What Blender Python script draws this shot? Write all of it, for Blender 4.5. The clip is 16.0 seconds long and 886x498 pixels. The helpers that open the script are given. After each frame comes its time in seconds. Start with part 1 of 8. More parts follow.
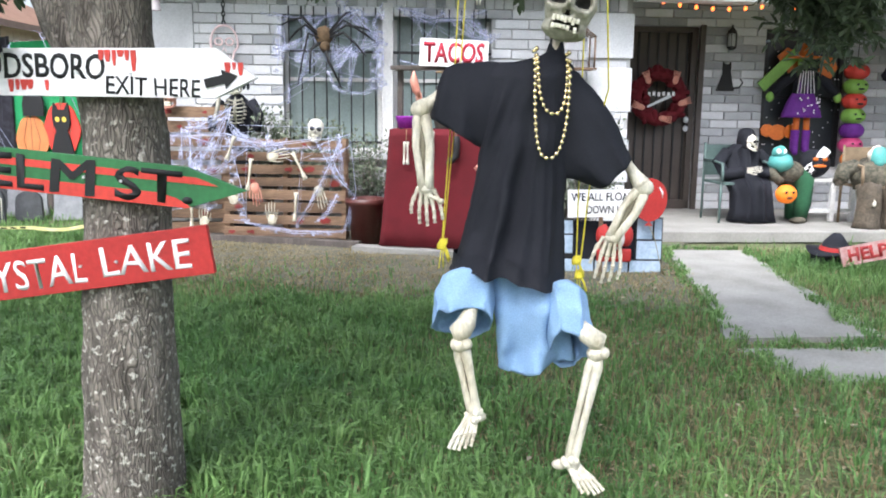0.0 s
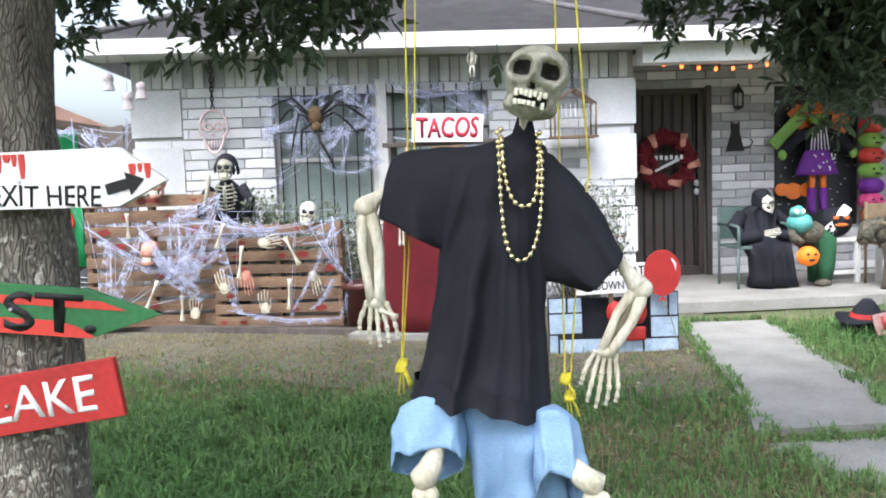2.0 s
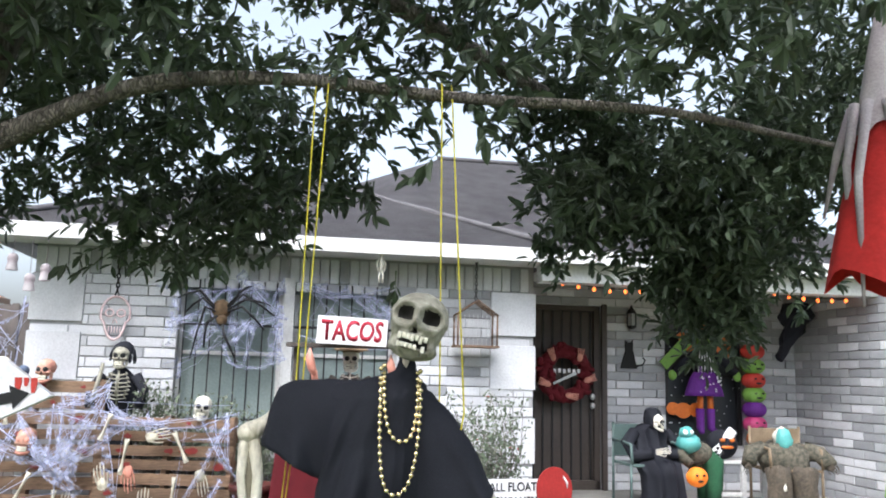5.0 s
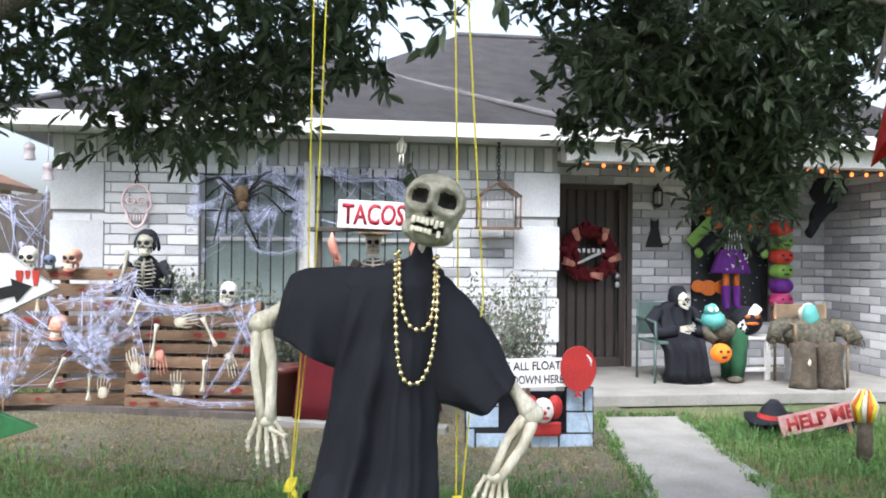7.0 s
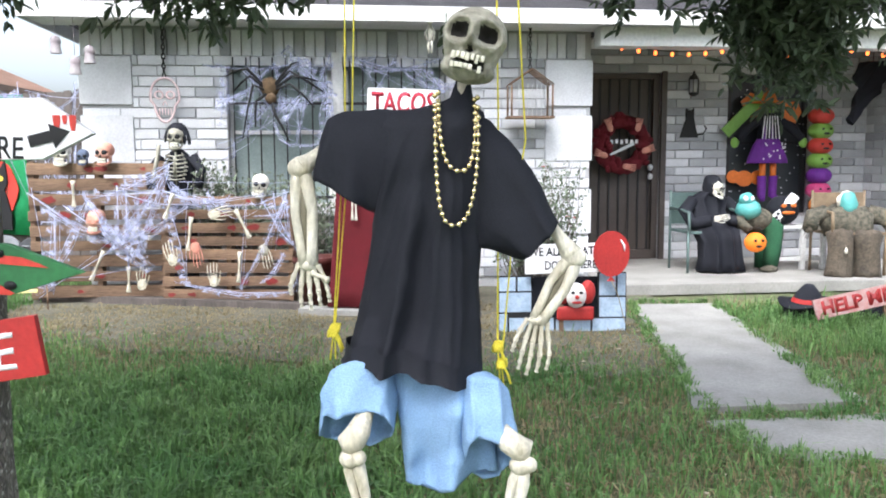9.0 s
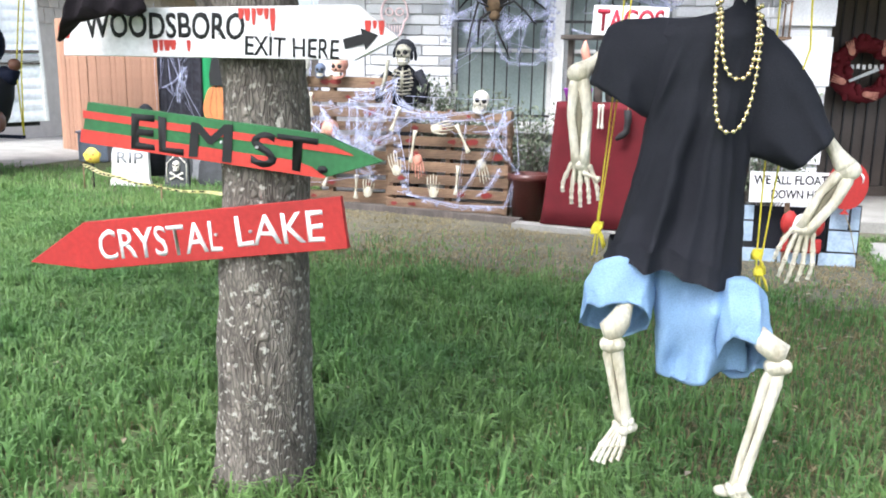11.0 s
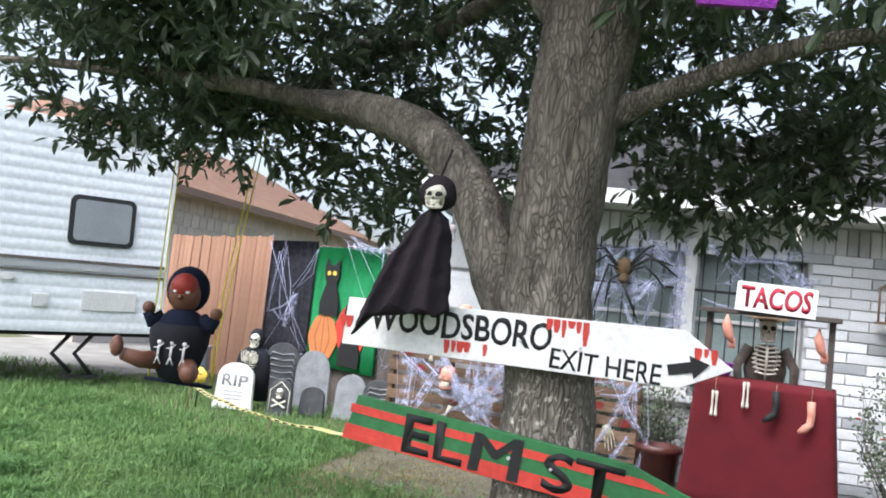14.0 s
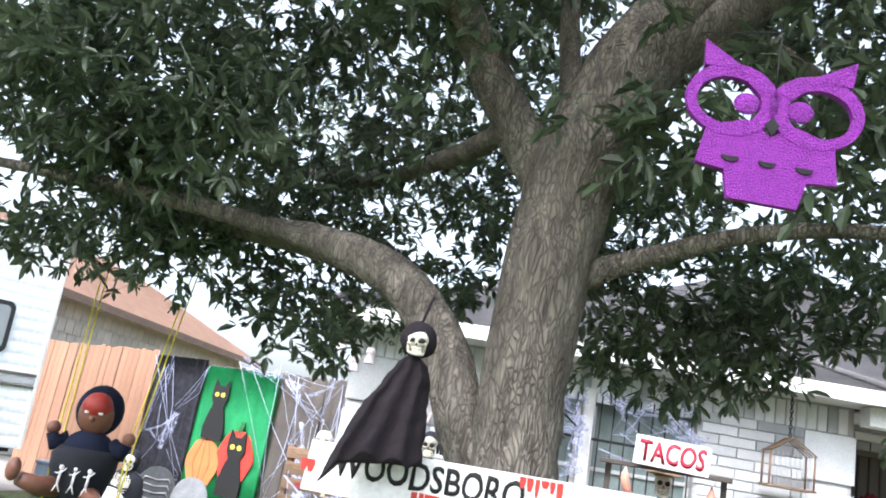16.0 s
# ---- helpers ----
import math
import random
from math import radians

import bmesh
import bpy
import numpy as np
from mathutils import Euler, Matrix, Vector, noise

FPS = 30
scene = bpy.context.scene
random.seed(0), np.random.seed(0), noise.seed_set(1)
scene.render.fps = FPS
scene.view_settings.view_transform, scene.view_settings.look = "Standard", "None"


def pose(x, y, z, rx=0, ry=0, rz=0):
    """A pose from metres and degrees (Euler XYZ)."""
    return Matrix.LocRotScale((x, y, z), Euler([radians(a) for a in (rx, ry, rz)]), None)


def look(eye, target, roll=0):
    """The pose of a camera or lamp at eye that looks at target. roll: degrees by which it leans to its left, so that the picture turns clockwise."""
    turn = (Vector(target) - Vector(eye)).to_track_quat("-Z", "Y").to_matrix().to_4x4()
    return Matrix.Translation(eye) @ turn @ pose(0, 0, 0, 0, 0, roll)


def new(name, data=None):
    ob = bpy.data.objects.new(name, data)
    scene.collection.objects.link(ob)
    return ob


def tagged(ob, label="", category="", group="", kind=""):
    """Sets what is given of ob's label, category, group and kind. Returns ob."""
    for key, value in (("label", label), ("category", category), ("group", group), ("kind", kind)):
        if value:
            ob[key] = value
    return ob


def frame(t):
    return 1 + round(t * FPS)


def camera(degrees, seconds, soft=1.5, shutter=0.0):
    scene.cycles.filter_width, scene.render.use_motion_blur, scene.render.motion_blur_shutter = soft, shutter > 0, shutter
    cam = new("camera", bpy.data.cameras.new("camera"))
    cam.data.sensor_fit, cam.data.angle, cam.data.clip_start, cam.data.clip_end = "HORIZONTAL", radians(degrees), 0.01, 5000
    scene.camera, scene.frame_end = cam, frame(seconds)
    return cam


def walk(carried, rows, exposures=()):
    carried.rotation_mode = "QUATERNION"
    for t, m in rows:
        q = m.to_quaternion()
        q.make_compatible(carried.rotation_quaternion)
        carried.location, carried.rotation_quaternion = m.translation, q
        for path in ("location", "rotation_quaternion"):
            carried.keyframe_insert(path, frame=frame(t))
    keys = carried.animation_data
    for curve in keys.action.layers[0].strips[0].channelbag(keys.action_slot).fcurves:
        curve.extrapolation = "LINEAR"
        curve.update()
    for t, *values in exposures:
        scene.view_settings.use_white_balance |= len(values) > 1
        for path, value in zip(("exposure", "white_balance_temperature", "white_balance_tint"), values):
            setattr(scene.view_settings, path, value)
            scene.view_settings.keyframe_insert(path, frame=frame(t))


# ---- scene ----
cam = camera(57.6, 16.0, soft=1.9)
PATH = [
    (0, (0.064, -0.127, 1.174), (0.037, 1.845, 0.841), 0.7),
    (0.5, (0.095, 0.008, 1.134), (0.054, 1.951, 0.659), -0.2),
    (1, (0.177, 0.165, 1.151), (0.128, 2.1, 0.647), -1.3),
    (1.5, (0.197, 0.219, 1.187), (0.212, 2.188, 0.838), -1.5),
    (2, (0.201, 0.263, 1.232), (0.13, 2.254, 1.067), -2.0),
    (2.5, (0.239, 0.205, 1.285), (0.1, 2.198, 1.203), -2.7),
    (3, (0.241, 0.182, 1.328), (0.112, 2.172, 1.483), -1.7),
    (3.2, (0.242, 0.135, 1.34), (0.111, 2.118, 1.569), -1.4),
    (5.3, (0.257, 0.134, 1.319), (0.423, 2.103, 1.631), 1.6),
    (5.5, (0.244, 0.151, 1.318), (0.4, 2.131, 1.554), 1.6),
    (6, (0.221, 0.23, 1.335), (0.364, 2.223, 1.429), 1.1),
    (6.5, (0.243, 0.273, 1.352), (0.369, 2.268, 1.387), 0.6),
    (7, (0.281, 0.25, 1.332), (0.379, 2.247, 1.351), 0.5),
    (7.5, (0.278, 0.251, 1.305), (0.356, 2.249, 1.296), -0.2),
    (8, (0.26, 0.264, 1.273), (0.319, 2.263, 1.227), -0.5),
    (8.2, (0.261, 0.278, 1.258), (0.311, 2.277, 1.193), -0.8),
    (10.3, (0.204, 0.23, 1.13), (0.137, 2.179, 0.687), 2.4),
    (10.5, (0.187, 0.17, 1.146), (0.055, 2.115, 0.697), 2.0),
    (11, (0.095, 0.104, 1.15), (-0.338, 2.015, 0.751), 1.2),
    (11.5, (-0.016, 0.091, 1.126), (-0.563, 1.957, 0.66), 1.0),
    (12, (-0.143, 0.114, 1.137), (-0.794, 1.953, 0.694), 2.1),
    (12.5, (-0.295, 0.126, 1.169), (-1.046, 1.932, 0.753), 3.4),
    (13, (-0.442, 0.099, 1.215), (-1.147, 1.953, 0.961), 5.6),
    (13.5, (-0.518, 0.119, 1.25), (-1.196, 1.994, 1.1), 6.3),
    (14, (-0.543, 0.139, 1.321), (-1.146, 2.04, 1.467), 6.3),
    (14.5, (-0.605, 0.067, 1.362), (-1.079, 1.955, 1.82), 6.5),
    (15, (-0.65, 0.019, 1.375), (-1.169, 1.828, 2.054), 8.5),
    (15.5, (-0.704, 0.023, 1.353), (-1.199, 1.833, 2.046), 10.3),
    (16, (-0.772, 0.078, 1.333), (-1.131, 1.982, 1.829), 10.2),
]
walk(cam, [(t, look(eye, target, roll)) for t, eye, target, roll in PATH],
     [(0, 1.72, 6030, 10), (1.5, 1.78, 6030, 10), (2, 1.66, 6030, 10), (3, 1.5, 6030, 10), (5.5, 1.5, 6030, 10), (7, 1.56, 6030, 10), (8, 1.62, 6030, 10), (10.5, 1.88, 6030, 10), (12.5, 1.9, 6030, 10), (13.5, 1.52, 6030, 10), (14.2, 1.42, 6030, 10), (14.6, 1.35, 6030, 10), (15.5, 1.9, 6030, 10), (16, 2.1, 6030, 10)])

# ---- light ----
SUN_EL, SUN_AZ = 55, 205
world = bpy.data.worlds.new("sky")
scene.world = world
world.use_nodes = True
wn = world.node_tree
sky = wn.nodes.new("ShaderNodeTexSky")
sky.sky_type, sky.sun_disc = "NISHITA", False
sky.sun_elevation, sky.sun_rotation = radians(SUN_EL), radians(SUN_AZ)
sky.air_density, sky.dust_density, sky.ozone_density = 1.0, 6.0, 1.0
haze = wn.nodes.new("ShaderNodeHueSaturation")
haze.inputs["Saturation"].default_value = 0.5
wn.links.new(sky.outputs[0], haze.inputs["Color"])
wn.links.new(haze.outputs[0], wn.nodes["Background"].inputs[0])
wn.nodes["Background"].inputs[1].default_value = 0.15
sun = new("sun", bpy.data.lights.new("sun", "SUN"))
sun.data.energy, sun.data.angle, sun.data.color = 0.6, radians(25), (0.97, 0.98, 1.0)
_a, _e = radians(SUN_AZ), radians(SUN_EL)
sun.matrix_world = look((0, 0, 0), (-math.sin(_a) * math.cos(_e), -math.cos(_a) * math.cos(_e), -math.sin(_e)))


# ---- builders ----
def mat(name, col, col2=None, scale=6.0, rough=0.7, bump=0.25, bscale=60.0, metal=0.0, stretch=(1, 1, 1), fine=0.12, rand=0.0, island=0.0, trans=0.0, spec=0.4, contrast=1.0):
    """Two-tone noise colour with fine grain and relief; rand / island: brightness spread per object / per loose piece."""
    m = bpy.data.materials.new(name)
    m.use_nodes = True
    nt = m.node_tree
    L, N = nt.links.new, nt.nodes.new
    p = nt.nodes["Principled BSDF"]
    p.inputs["Roughness"].default_value, p.inputs["Metallic"].default_value = rough, metal
    p.inputs["Specular IOR Level"].default_value = spec
    tc, mp = N("ShaderNodeTexCoord"), N("ShaderNodeMapping")
    mp.inputs["Scale"].default_value = stretch
    L(tc.outputs["Object"], mp.inputs["Vector"])
    n1 = N("ShaderNodeTexNoise")
    n1.inputs["Scale"].default_value, n1.inputs["Detail"].default_value = scale, 5
    L(mp.outputs[0], n1.inputs["Vector"])
    ramp = N("ShaderNodeMapRange")
    ramp.inputs["From Min"].default_value, ramp.inputs["From Max"].default_value = 0.5 - 0.22 / contrast, 0.5 + 0.22 / contrast
    L(n1.outputs["Fac"], ramp.inputs["Value"])
    mx = N("ShaderNodeMix")
    mx.data_type = "RGBA"
    c2 = col2 or tuple(c * 0.8 for c in col)
    mx.inputs[6].default_value, mx.inputs[7].default_value = (*col, 1), (*c2, 1)
    L(ramp.outputs[0], mx.inputs[0])
    n2 = N("ShaderNodeTexNoise")
    n2.inputs["Scale"].default_value, n2.inputs["Detail"].default_value = bscale, 4
    L(mp.outputs[0], n2.inputs["Vector"])
    fr = N("ShaderNodeMapRange")
    fr.inputs["From Min"].default_value, fr.inputs["From Max"].default_value = 0.3, 0.7
    fr.inputs["To Min"].default_value, fr.inputs["To Max"].default_value = 1 - fine, 1 + fine
    L(n2.outputs["Fac"], fr.inputs["Value"])
    hs = N("ShaderNodeHueSaturation")
    L(mx.outputs[2], hs.inputs["Color"])
    value = fr.outputs[0]
    if rand or island:
        src = N("ShaderNodeObjectInfo").outputs["Random"] if rand else N("ShaderNodeNewGeometry").outputs["Random Per Island"]
        k = rand or island
        rr = N("ShaderNodeMapRange")
        rr.inputs["To Min"].default_value, rr.inputs["To Max"].default_value = 1 - k, 1 + k
        L(src, rr.inputs["Value"])
        mul = N("ShaderNodeMath")
        mul.operation = "MULTIPLY"
        L(value, mul.inputs[0]), L(rr.outputs[0], mul.inputs[1])
        value = mul.outputs[0]
    L(value, hs.inputs["Value"])
    L(hs.outputs[0], p.inputs["Base Color"])
    if bump:
        b = N("ShaderNodeBump")
        b.inputs["Strength"].default_value, b.inputs["Distance"].default_value = bump, 0.01
        L(n2.outputs["Fac"], b.inputs["Height"]), L(b.outputs[0], p.inputs["Normal"])
    if trans:
        tr, ms = N("ShaderNodeBsdfTranslucent"), N("ShaderNodeMixShader")
        ms.inputs[0].default_value = trans
        L(hs.outputs[0], tr.inputs["Color"])
        L(p.outputs[0], ms.inputs[1]), L(tr.outputs[0], ms.inputs[2]), L(ms.outputs[0], nt.nodes["Material Output"].inputs["Surface"])
    return m


def glow(name, col, strength):
    m = mat(name, col, bump=0)
    p = m.node_tree.nodes["Principled BSDF"]
    p.inputs["Emission Color"].default_value, p.inputs["Emission Strength"].default_value = (*col, 1), strength
    return m


def link_mesh(name, bm, mats, parent=None, label="", smooth=False):
    me = bpy.data.meshes.new(name)
    bm.normal_update()
    bm.to_mesh(me)
    bm.free()
    for m in (mats if isinstance(mats, (list, tuple)) else [mats]):
        me.materials.append(m)
    if smooth:
        me.shade_smooth()
    ob = new(name, me)
    if parent:
        ob.parent = parent
    if label:
        ob["label"] = label
    return ob


def part(name, bm, material, parent, label="", smooth=False):
    return link_mesh(name, bm, material, parent, label, smooth)


def thing(name, label, category, m=None, group="", kind=""):
    ob = new(name)
    ob.empty_display_size = 0.1
    if m is not None:
        ob.matrix_world = m
    return tagged(ob, label, category, group, kind)


def single(name, bm, material, label, category, m=None, group="", kind="", smooth=False):
    ob = link_mesh(name, bm, material, smooth=smooth)
    if m is not None:
        ob.matrix_world = m
    return tagged(ob, label, category, group, kind)


I4 = Matrix.Identity(4)


def setmat(faces, i):
    for f in faces:
        f.material_index = i


def box(bm, c, s, m=I4, bev=0.0, mi=0):
    """A box of size s centred on c, its edges bevelled."""
    r = bmesh.ops.create_cube(bm, size=1.0, matrix=m @ Matrix.Translation(c) @ Matrix.Diagonal((*s, 1)))
    vs = r["verts"]
    fs = {f for v in vs for f in v.link_faces}
    setmat(fs, mi)
    if bev:
        es = list({e for v in vs for e in v.link_edges})
        out = bmesh.ops.bevel(bm, geom=es, offset=bev * m.to_scale()[0], segments=2, affect="EDGES", profile=0.7)
        setmat(out["faces"], mi)
    return vs


def ball(bm, c, r, seg=16, m=I4, mi=0, rings=None):
    r = (r, r, r) if isinstance(r, (int, float)) else r
    o = bmesh.ops.create_uvsphere(bm, u_segments=seg, v_segments=rings or max(6, seg // 2 + 2), radius=1, matrix=m @ Matrix.Translation(c) @ Matrix.Diagonal((*r, 1)))
    fs = {f for v in o["verts"] for f in v.link_faces}
    for f in fs:
        f.material_index, f.smooth = mi, True
    return o["verts"]


def tube(bm, pts, rad, seg=8, m=I4, mi=0, closed=False, jag=0.0, rng=None):
    """A round bar along pts; rad is one radius or one a point."""
    pts = [m @ Vector(p) for p in pts]
    n = len(pts)
    rad = [rad] * n if isinstance(rad, (int, float)) else list(rad)
    grow = m.to_scale()[0]
    rad = [q * grow for q in rad]
    up = None
    rings = []
    for i in range(n):
        a, b = (pts[(i - 1) % n], pts[(i + 1) % n]) if closed else (pts[max(0, i - 1)], pts[min(n - 1, i + 1)])
        d = (b - a).normalized()
        if up is None:
            up = d.orthogonal().normalized()
        up = (up - d * up.dot(d)).normalized()
        side = d.cross(up)
        ring = []
        for k in range(seg):
            w = 2 * math.pi * k / seg
            q = rad[i] * (1 + (rng.uniform(-jag, jag) if jag else 0))
            ring.append(bm.verts.new(pts[i] + up * (q * math.cos(w)) + side * (q * math.sin(w))))
        rings.append(ring)
    for i in range(n if closed else n - 1):
        a, b = rings[i], rings[(i + 1) % n]
        for k in range(seg):
            f = bm.faces.new((a[k], a[(k + 1) % seg], b[(k + 1) % seg], b[k]))
            f.material_index, f.smooth = mi, True
    if not closed:
        for ring, flip in ((rings[0], 1), (rings[-1], 0)):
            f = bm.faces.new(ring[::-1] if flip else ring)
            f.material_index = mi
    return rings


def slab(bm, pts, t, m=I4, mi=0):
    """A flat plate: the outline pts (x, z) stands in the xz plane, front at y = 0, t thick towards +y."""
    front = [bm.verts.new(m @ Vector((x, 0, z))) for x, z in pts]
    back = [bm.verts.new(m @ Vector((x, t, z))) for x, z in pts]
    fs = [bm.faces.new(front), bm.faces.new(back[::-1])]
    n = len(pts)
    for i in range(n):
        fs.append(bm.faces.new((front[i], back[i], back[(i + 1) % n], front[(i + 1) % n])))
    setmat(fs, mi)
    return fs


def crumple(bm, amp, scale):
    """Uneven cloth: shifts every vertex by smooth noise."""
    for v in bm.verts:
        v.co += amp * noise.noise_vector(v.co * scale) + amp * 0.4 * noise.noise_vector(v.co * scale * 2.7)


def loft(bm, rings, mi=0, cap=True, smooth=True, closed=True):
    vs = [[bm.verts.new(p) for p in r] for r in rings]
    n = len(vs[0])
    for a, b in zip(vs, vs[1:]):
        for k in range(n if closed else n - 1):
            f = bm.faces.new((a[k], a[(k + 1) % n], b[(k + 1) % n], b[k]))
            f.material_index, f.smooth = mi, smooth
    if cap and closed:
        for r in (vs[0][::-1], vs[-1]):
            f = bm.faces.new(r)
            f.material_index, f.smooth = mi, smooth
    return vs


def put_text(words, width, height, material, parent, m, bold=0.0, depth=0.002, name="lettering", label="", wob=0.05):
    """Raised lettering with the built-in font, width x height, centred on m, standing in the xz plane and facing -y."""
    cu = bpy.data.curves.new(name, "FONT")
    cu.body, cu.size, cu.extrude, cu.offset = words, 1.0, 0.0, bold
    cu.resolution_u = 3
    tmp = bpy.data.objects.new(name, cu)
    scene.collection.objects.link(tmp)
    me = bpy.data.meshes.new_from_object(tmp.evaluated_get(bpy.context.evaluated_depsgraph_get()))
    bpy.data.objects.remove(tmp)
    co = np.array([v.co for v in me.vertices])
    lo, hi = co.min(0), co.max(0)
    sx, sy = width / (hi[0] - lo[0]), height / (hi[1] - lo[1])
    me.transform(Matrix.Diagonal((sx, sy, 1, 1)) @ Matrix.Translation((-(lo[0] + hi[0]) / 2, -(lo[1] + hi[1]) / 2, 0)))
    for v in me.vertices:  # a shaky brush
        q = v.co / height
        d = noise.noise_vector(Vector((q.x * 0.9, q.y * 0.9, len(words)))) * 1.3 + noise.noise_vector(Vector((q.x * 3.1, q.y * 3.1, 5.5))) * 0.7
        v.co.x += d.x * wob * height
        v.co.y += d.y * wob * height
    me.transform(m @ pose(0, 0, 0, 90))
    bm = bmesh.new()
    bm.from_mesh(me)
    ex = bmesh.ops.extrude_face_region(bm, geom=bm.faces[:])
    out = m.to_3x3() @ Vector((0, -depth, 0))
    bmesh.ops.translate(bm, verts=[v for v in ex["geom"] if isinstance(v, bmesh.types.BMVert)], vec=out)
    bpy.data.meshes.remove(me)
    ob = link_mesh(name, bm, material, parent, label)
    return ob


# ---- materials ----
M_brick = mat("white_painted_brick", (0.66, 0.668, 0.685), (0.53, 0.54, 0.56), 3.0, 0.85, 0.3, 55, rand=0.12, fine=0.09)
# grey brick tone, lowered further to carry the shade under the porch roof
M_brick_g = mat("grey_brick_with_shade", (0.41, 0.42, 0.435), (0.3, 0.31, 0.325), 4.0, 0.85, 0.3, 60, rand=0.22, fine=0.08)
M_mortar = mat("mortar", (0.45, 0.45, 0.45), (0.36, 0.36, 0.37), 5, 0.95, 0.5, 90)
M_white = mat("white_paint", (0.68, 0.68, 0.67), (0.56, 0.56, 0.55), 2.5, 0.55, 0.1, 40)
M_roof = mat("grey_shingle", (0.13, 0.125, 0.13), (0.085, 0.08, 0.085), 4, 0.95, 0.6, 120, fine=0.3, rand=0.12)
M_concrete = mat("concrete", (0.31, 0.3, 0.28), (0.2, 0.195, 0.18), 2.6, 0.9, 0.4, 60, fine=0.12)
M_glass = mat("window_glass", (0.3, 0.36, 0.35), (0.19, 0.24, 0.24), 1.5, 0.08, 0, spec=0.6)
M_iron = mat("black_iron", (0.02, 0.02, 0.022), None, 9, 0.5, 0.2, 80)
M_door = mat("brown_security_door", (0.085, 0.07, 0.06), (0.055, 0.045, 0.04), 2, 0.55, 0.15, 50)
M_bark = mat("bark", (0.24, 0.212, 0.18), (0.13, 0.112, 0.094), 13, 0.95, 1.0, 38, stretch=(1, 1, 0.28), fine=0.35, contrast=1.3)
def bark_plates(m):
    """Dark furrows between long plates, and pale lichen flecks."""
    nt = m.node_tree
    L, N = nt.links.new, nt.nodes.new
    p = nt.nodes["Principled BSDF"]
    tc, mp = N("ShaderNodeTexCoord"), N("ShaderNodeMapping")
    mp.inputs["Scale"].default_value = (1, 1, 0.27)
    L(tc.outputs["Object"], mp.inputs["Vector"])
    wob = N("ShaderNodeTexNoise")
    wob.inputs["Scale"].default_value = 14
    L(mp.outputs[0], wob.inputs["Vector"])
    add = N("ShaderNodeVectorMath")
    add.operation = "MULTIPLY_ADD"
    add.inputs[1].default_value = (0.07, 0.07, 0.07)
    L(wob.outputs["Color"], add.inputs[0]), L(mp.outputs[0], add.inputs[2])
    vor = N("ShaderNodeTexVoronoi")
    vor.feature = "DISTANCE_TO_EDGE"
    vor.inputs["Scale"].default_value = 95
    L(add.outputs[0], vor.inputs["Vector"])
    mr = N("ShaderNodeMapRange")
    mr.inputs["From Max"].default_value, mr.inputs["To Min"].default_value = 0.2, 0.55
    L(vor.outputs["Distance"], mr.inputs["Value"])
    src = p.inputs["Base Color"].links[0].from_socket
    mul = N("ShaderNodeMix")
    mul.data_type, mul.blend_type = "RGBA", "MULTIPLY"
    mul.inputs[0].default_value = 1
    L(src, mul.inputs[6]), L(mr.outputs[0], mul.inputs[7])
    fl = N("ShaderNodeTexNoise")
    fl.inputs["Scale"].default_value, fl.inputs["Detail"].default_value = 55, 3
    L(tc.outputs["Object"], fl.inputs["Vector"])
    fm = N("ShaderNodeMapRange")
    fm.inputs["From Min"].default_value, fm.inputs["From Max"].default_value, fm.inputs["To Max"].default_value = 0.585, 0.65, 0.8
    L(fl.outputs["Fac"], fm.inputs["Value"])
    sep, low, lim = N("ShaderNodeSeparateXYZ"), N("ShaderNodeMapRange"), N("ShaderNodeMath")
    low.inputs["From Min"].default_value, low.inputs["From Max"].default_value = 1.6, 0.9
    lim.operation = "MULTIPLY"
    L(tc.outputs["Object"], sep.inputs[0]), L(sep.outputs["Z"], low.inputs["Value"]), L(low.outputs[0], lim.inputs[0]), L(fm.outputs[0], lim.inputs[1])
    lm = N("ShaderNodeMix")
    lm.data_type = "RGBA"
    lm.inputs[7].default_value = (0.5, 0.48, 0.42, 1)
    L(lim.outputs[0], lm.inputs[0]), L(mul.outputs[2], lm.inputs[6]), L(lm.outputs[2], p.inputs["Base Color"])
    b = N("ShaderNodeBump")
    b.inputs["Strength"].default_value, b.inputs["Distance"].default_value = 0.8, 0.014
    L(mr.outputs[0], b.inputs["Height"])
    L(p.inputs["Normal"].links[0].from_socket, b.inputs["Normal"])
    L(b.outputs[0], p.inputs["Normal"])


bark_plates(M_bark)
M_lichen = mat("lichen", (0.5, 0.5, 0.44), (0.36, 0.36, 0.3), 30, 0.95, 0.4, 90)
M_leaf = mat("oak_leaf", (0.1, 0.13, 0.075), (0.07, 0.1, 0.06), 3, 0.4, 0, fine=0.05, island=0.45, trans=0.32, spec=0.5)
M_soil = mat("dusty_soil", (0.135, 0.125, 0.092), (0.085, 0.082, 0.055), 2.2, 1.0, 0.9, 50, fine=0.35)
M_ground = mat("grass_thatch", (0.115, 0.12, 0.06), (0.07, 0.09, 0.035), 1.6, 1.0, 0.8, 45, fine=0.4)
M_grass = mat("grass_blade", (0.083, 0.187, 0.053), (0.19, 0.3, 0.1), 1.4, 0.55, 0, fine=0.05, island=0.35, trans=0.3)
M_dry = mat("dry_grass", (0.3, 0.25, 0.14), (0.2, 0.17, 0.09), 2, 0.8, 0, island=0.3, trans=0.2)
M_bone = mat("bone_plastic", (0.66, 0.63, 0.53), (0.4, 0.36, 0.26), 26, 0.5, 0.4, 120, fine=0.2, stretch=(1, 1, 0.4))
# dark brown standing in for the shade between neighbouring bones
M_boned = mat("bone_gap_shade", (0.17, 0.15, 0.1), (0.1, 0.09, 0.06), 14, 0.7, 0.2, 90)
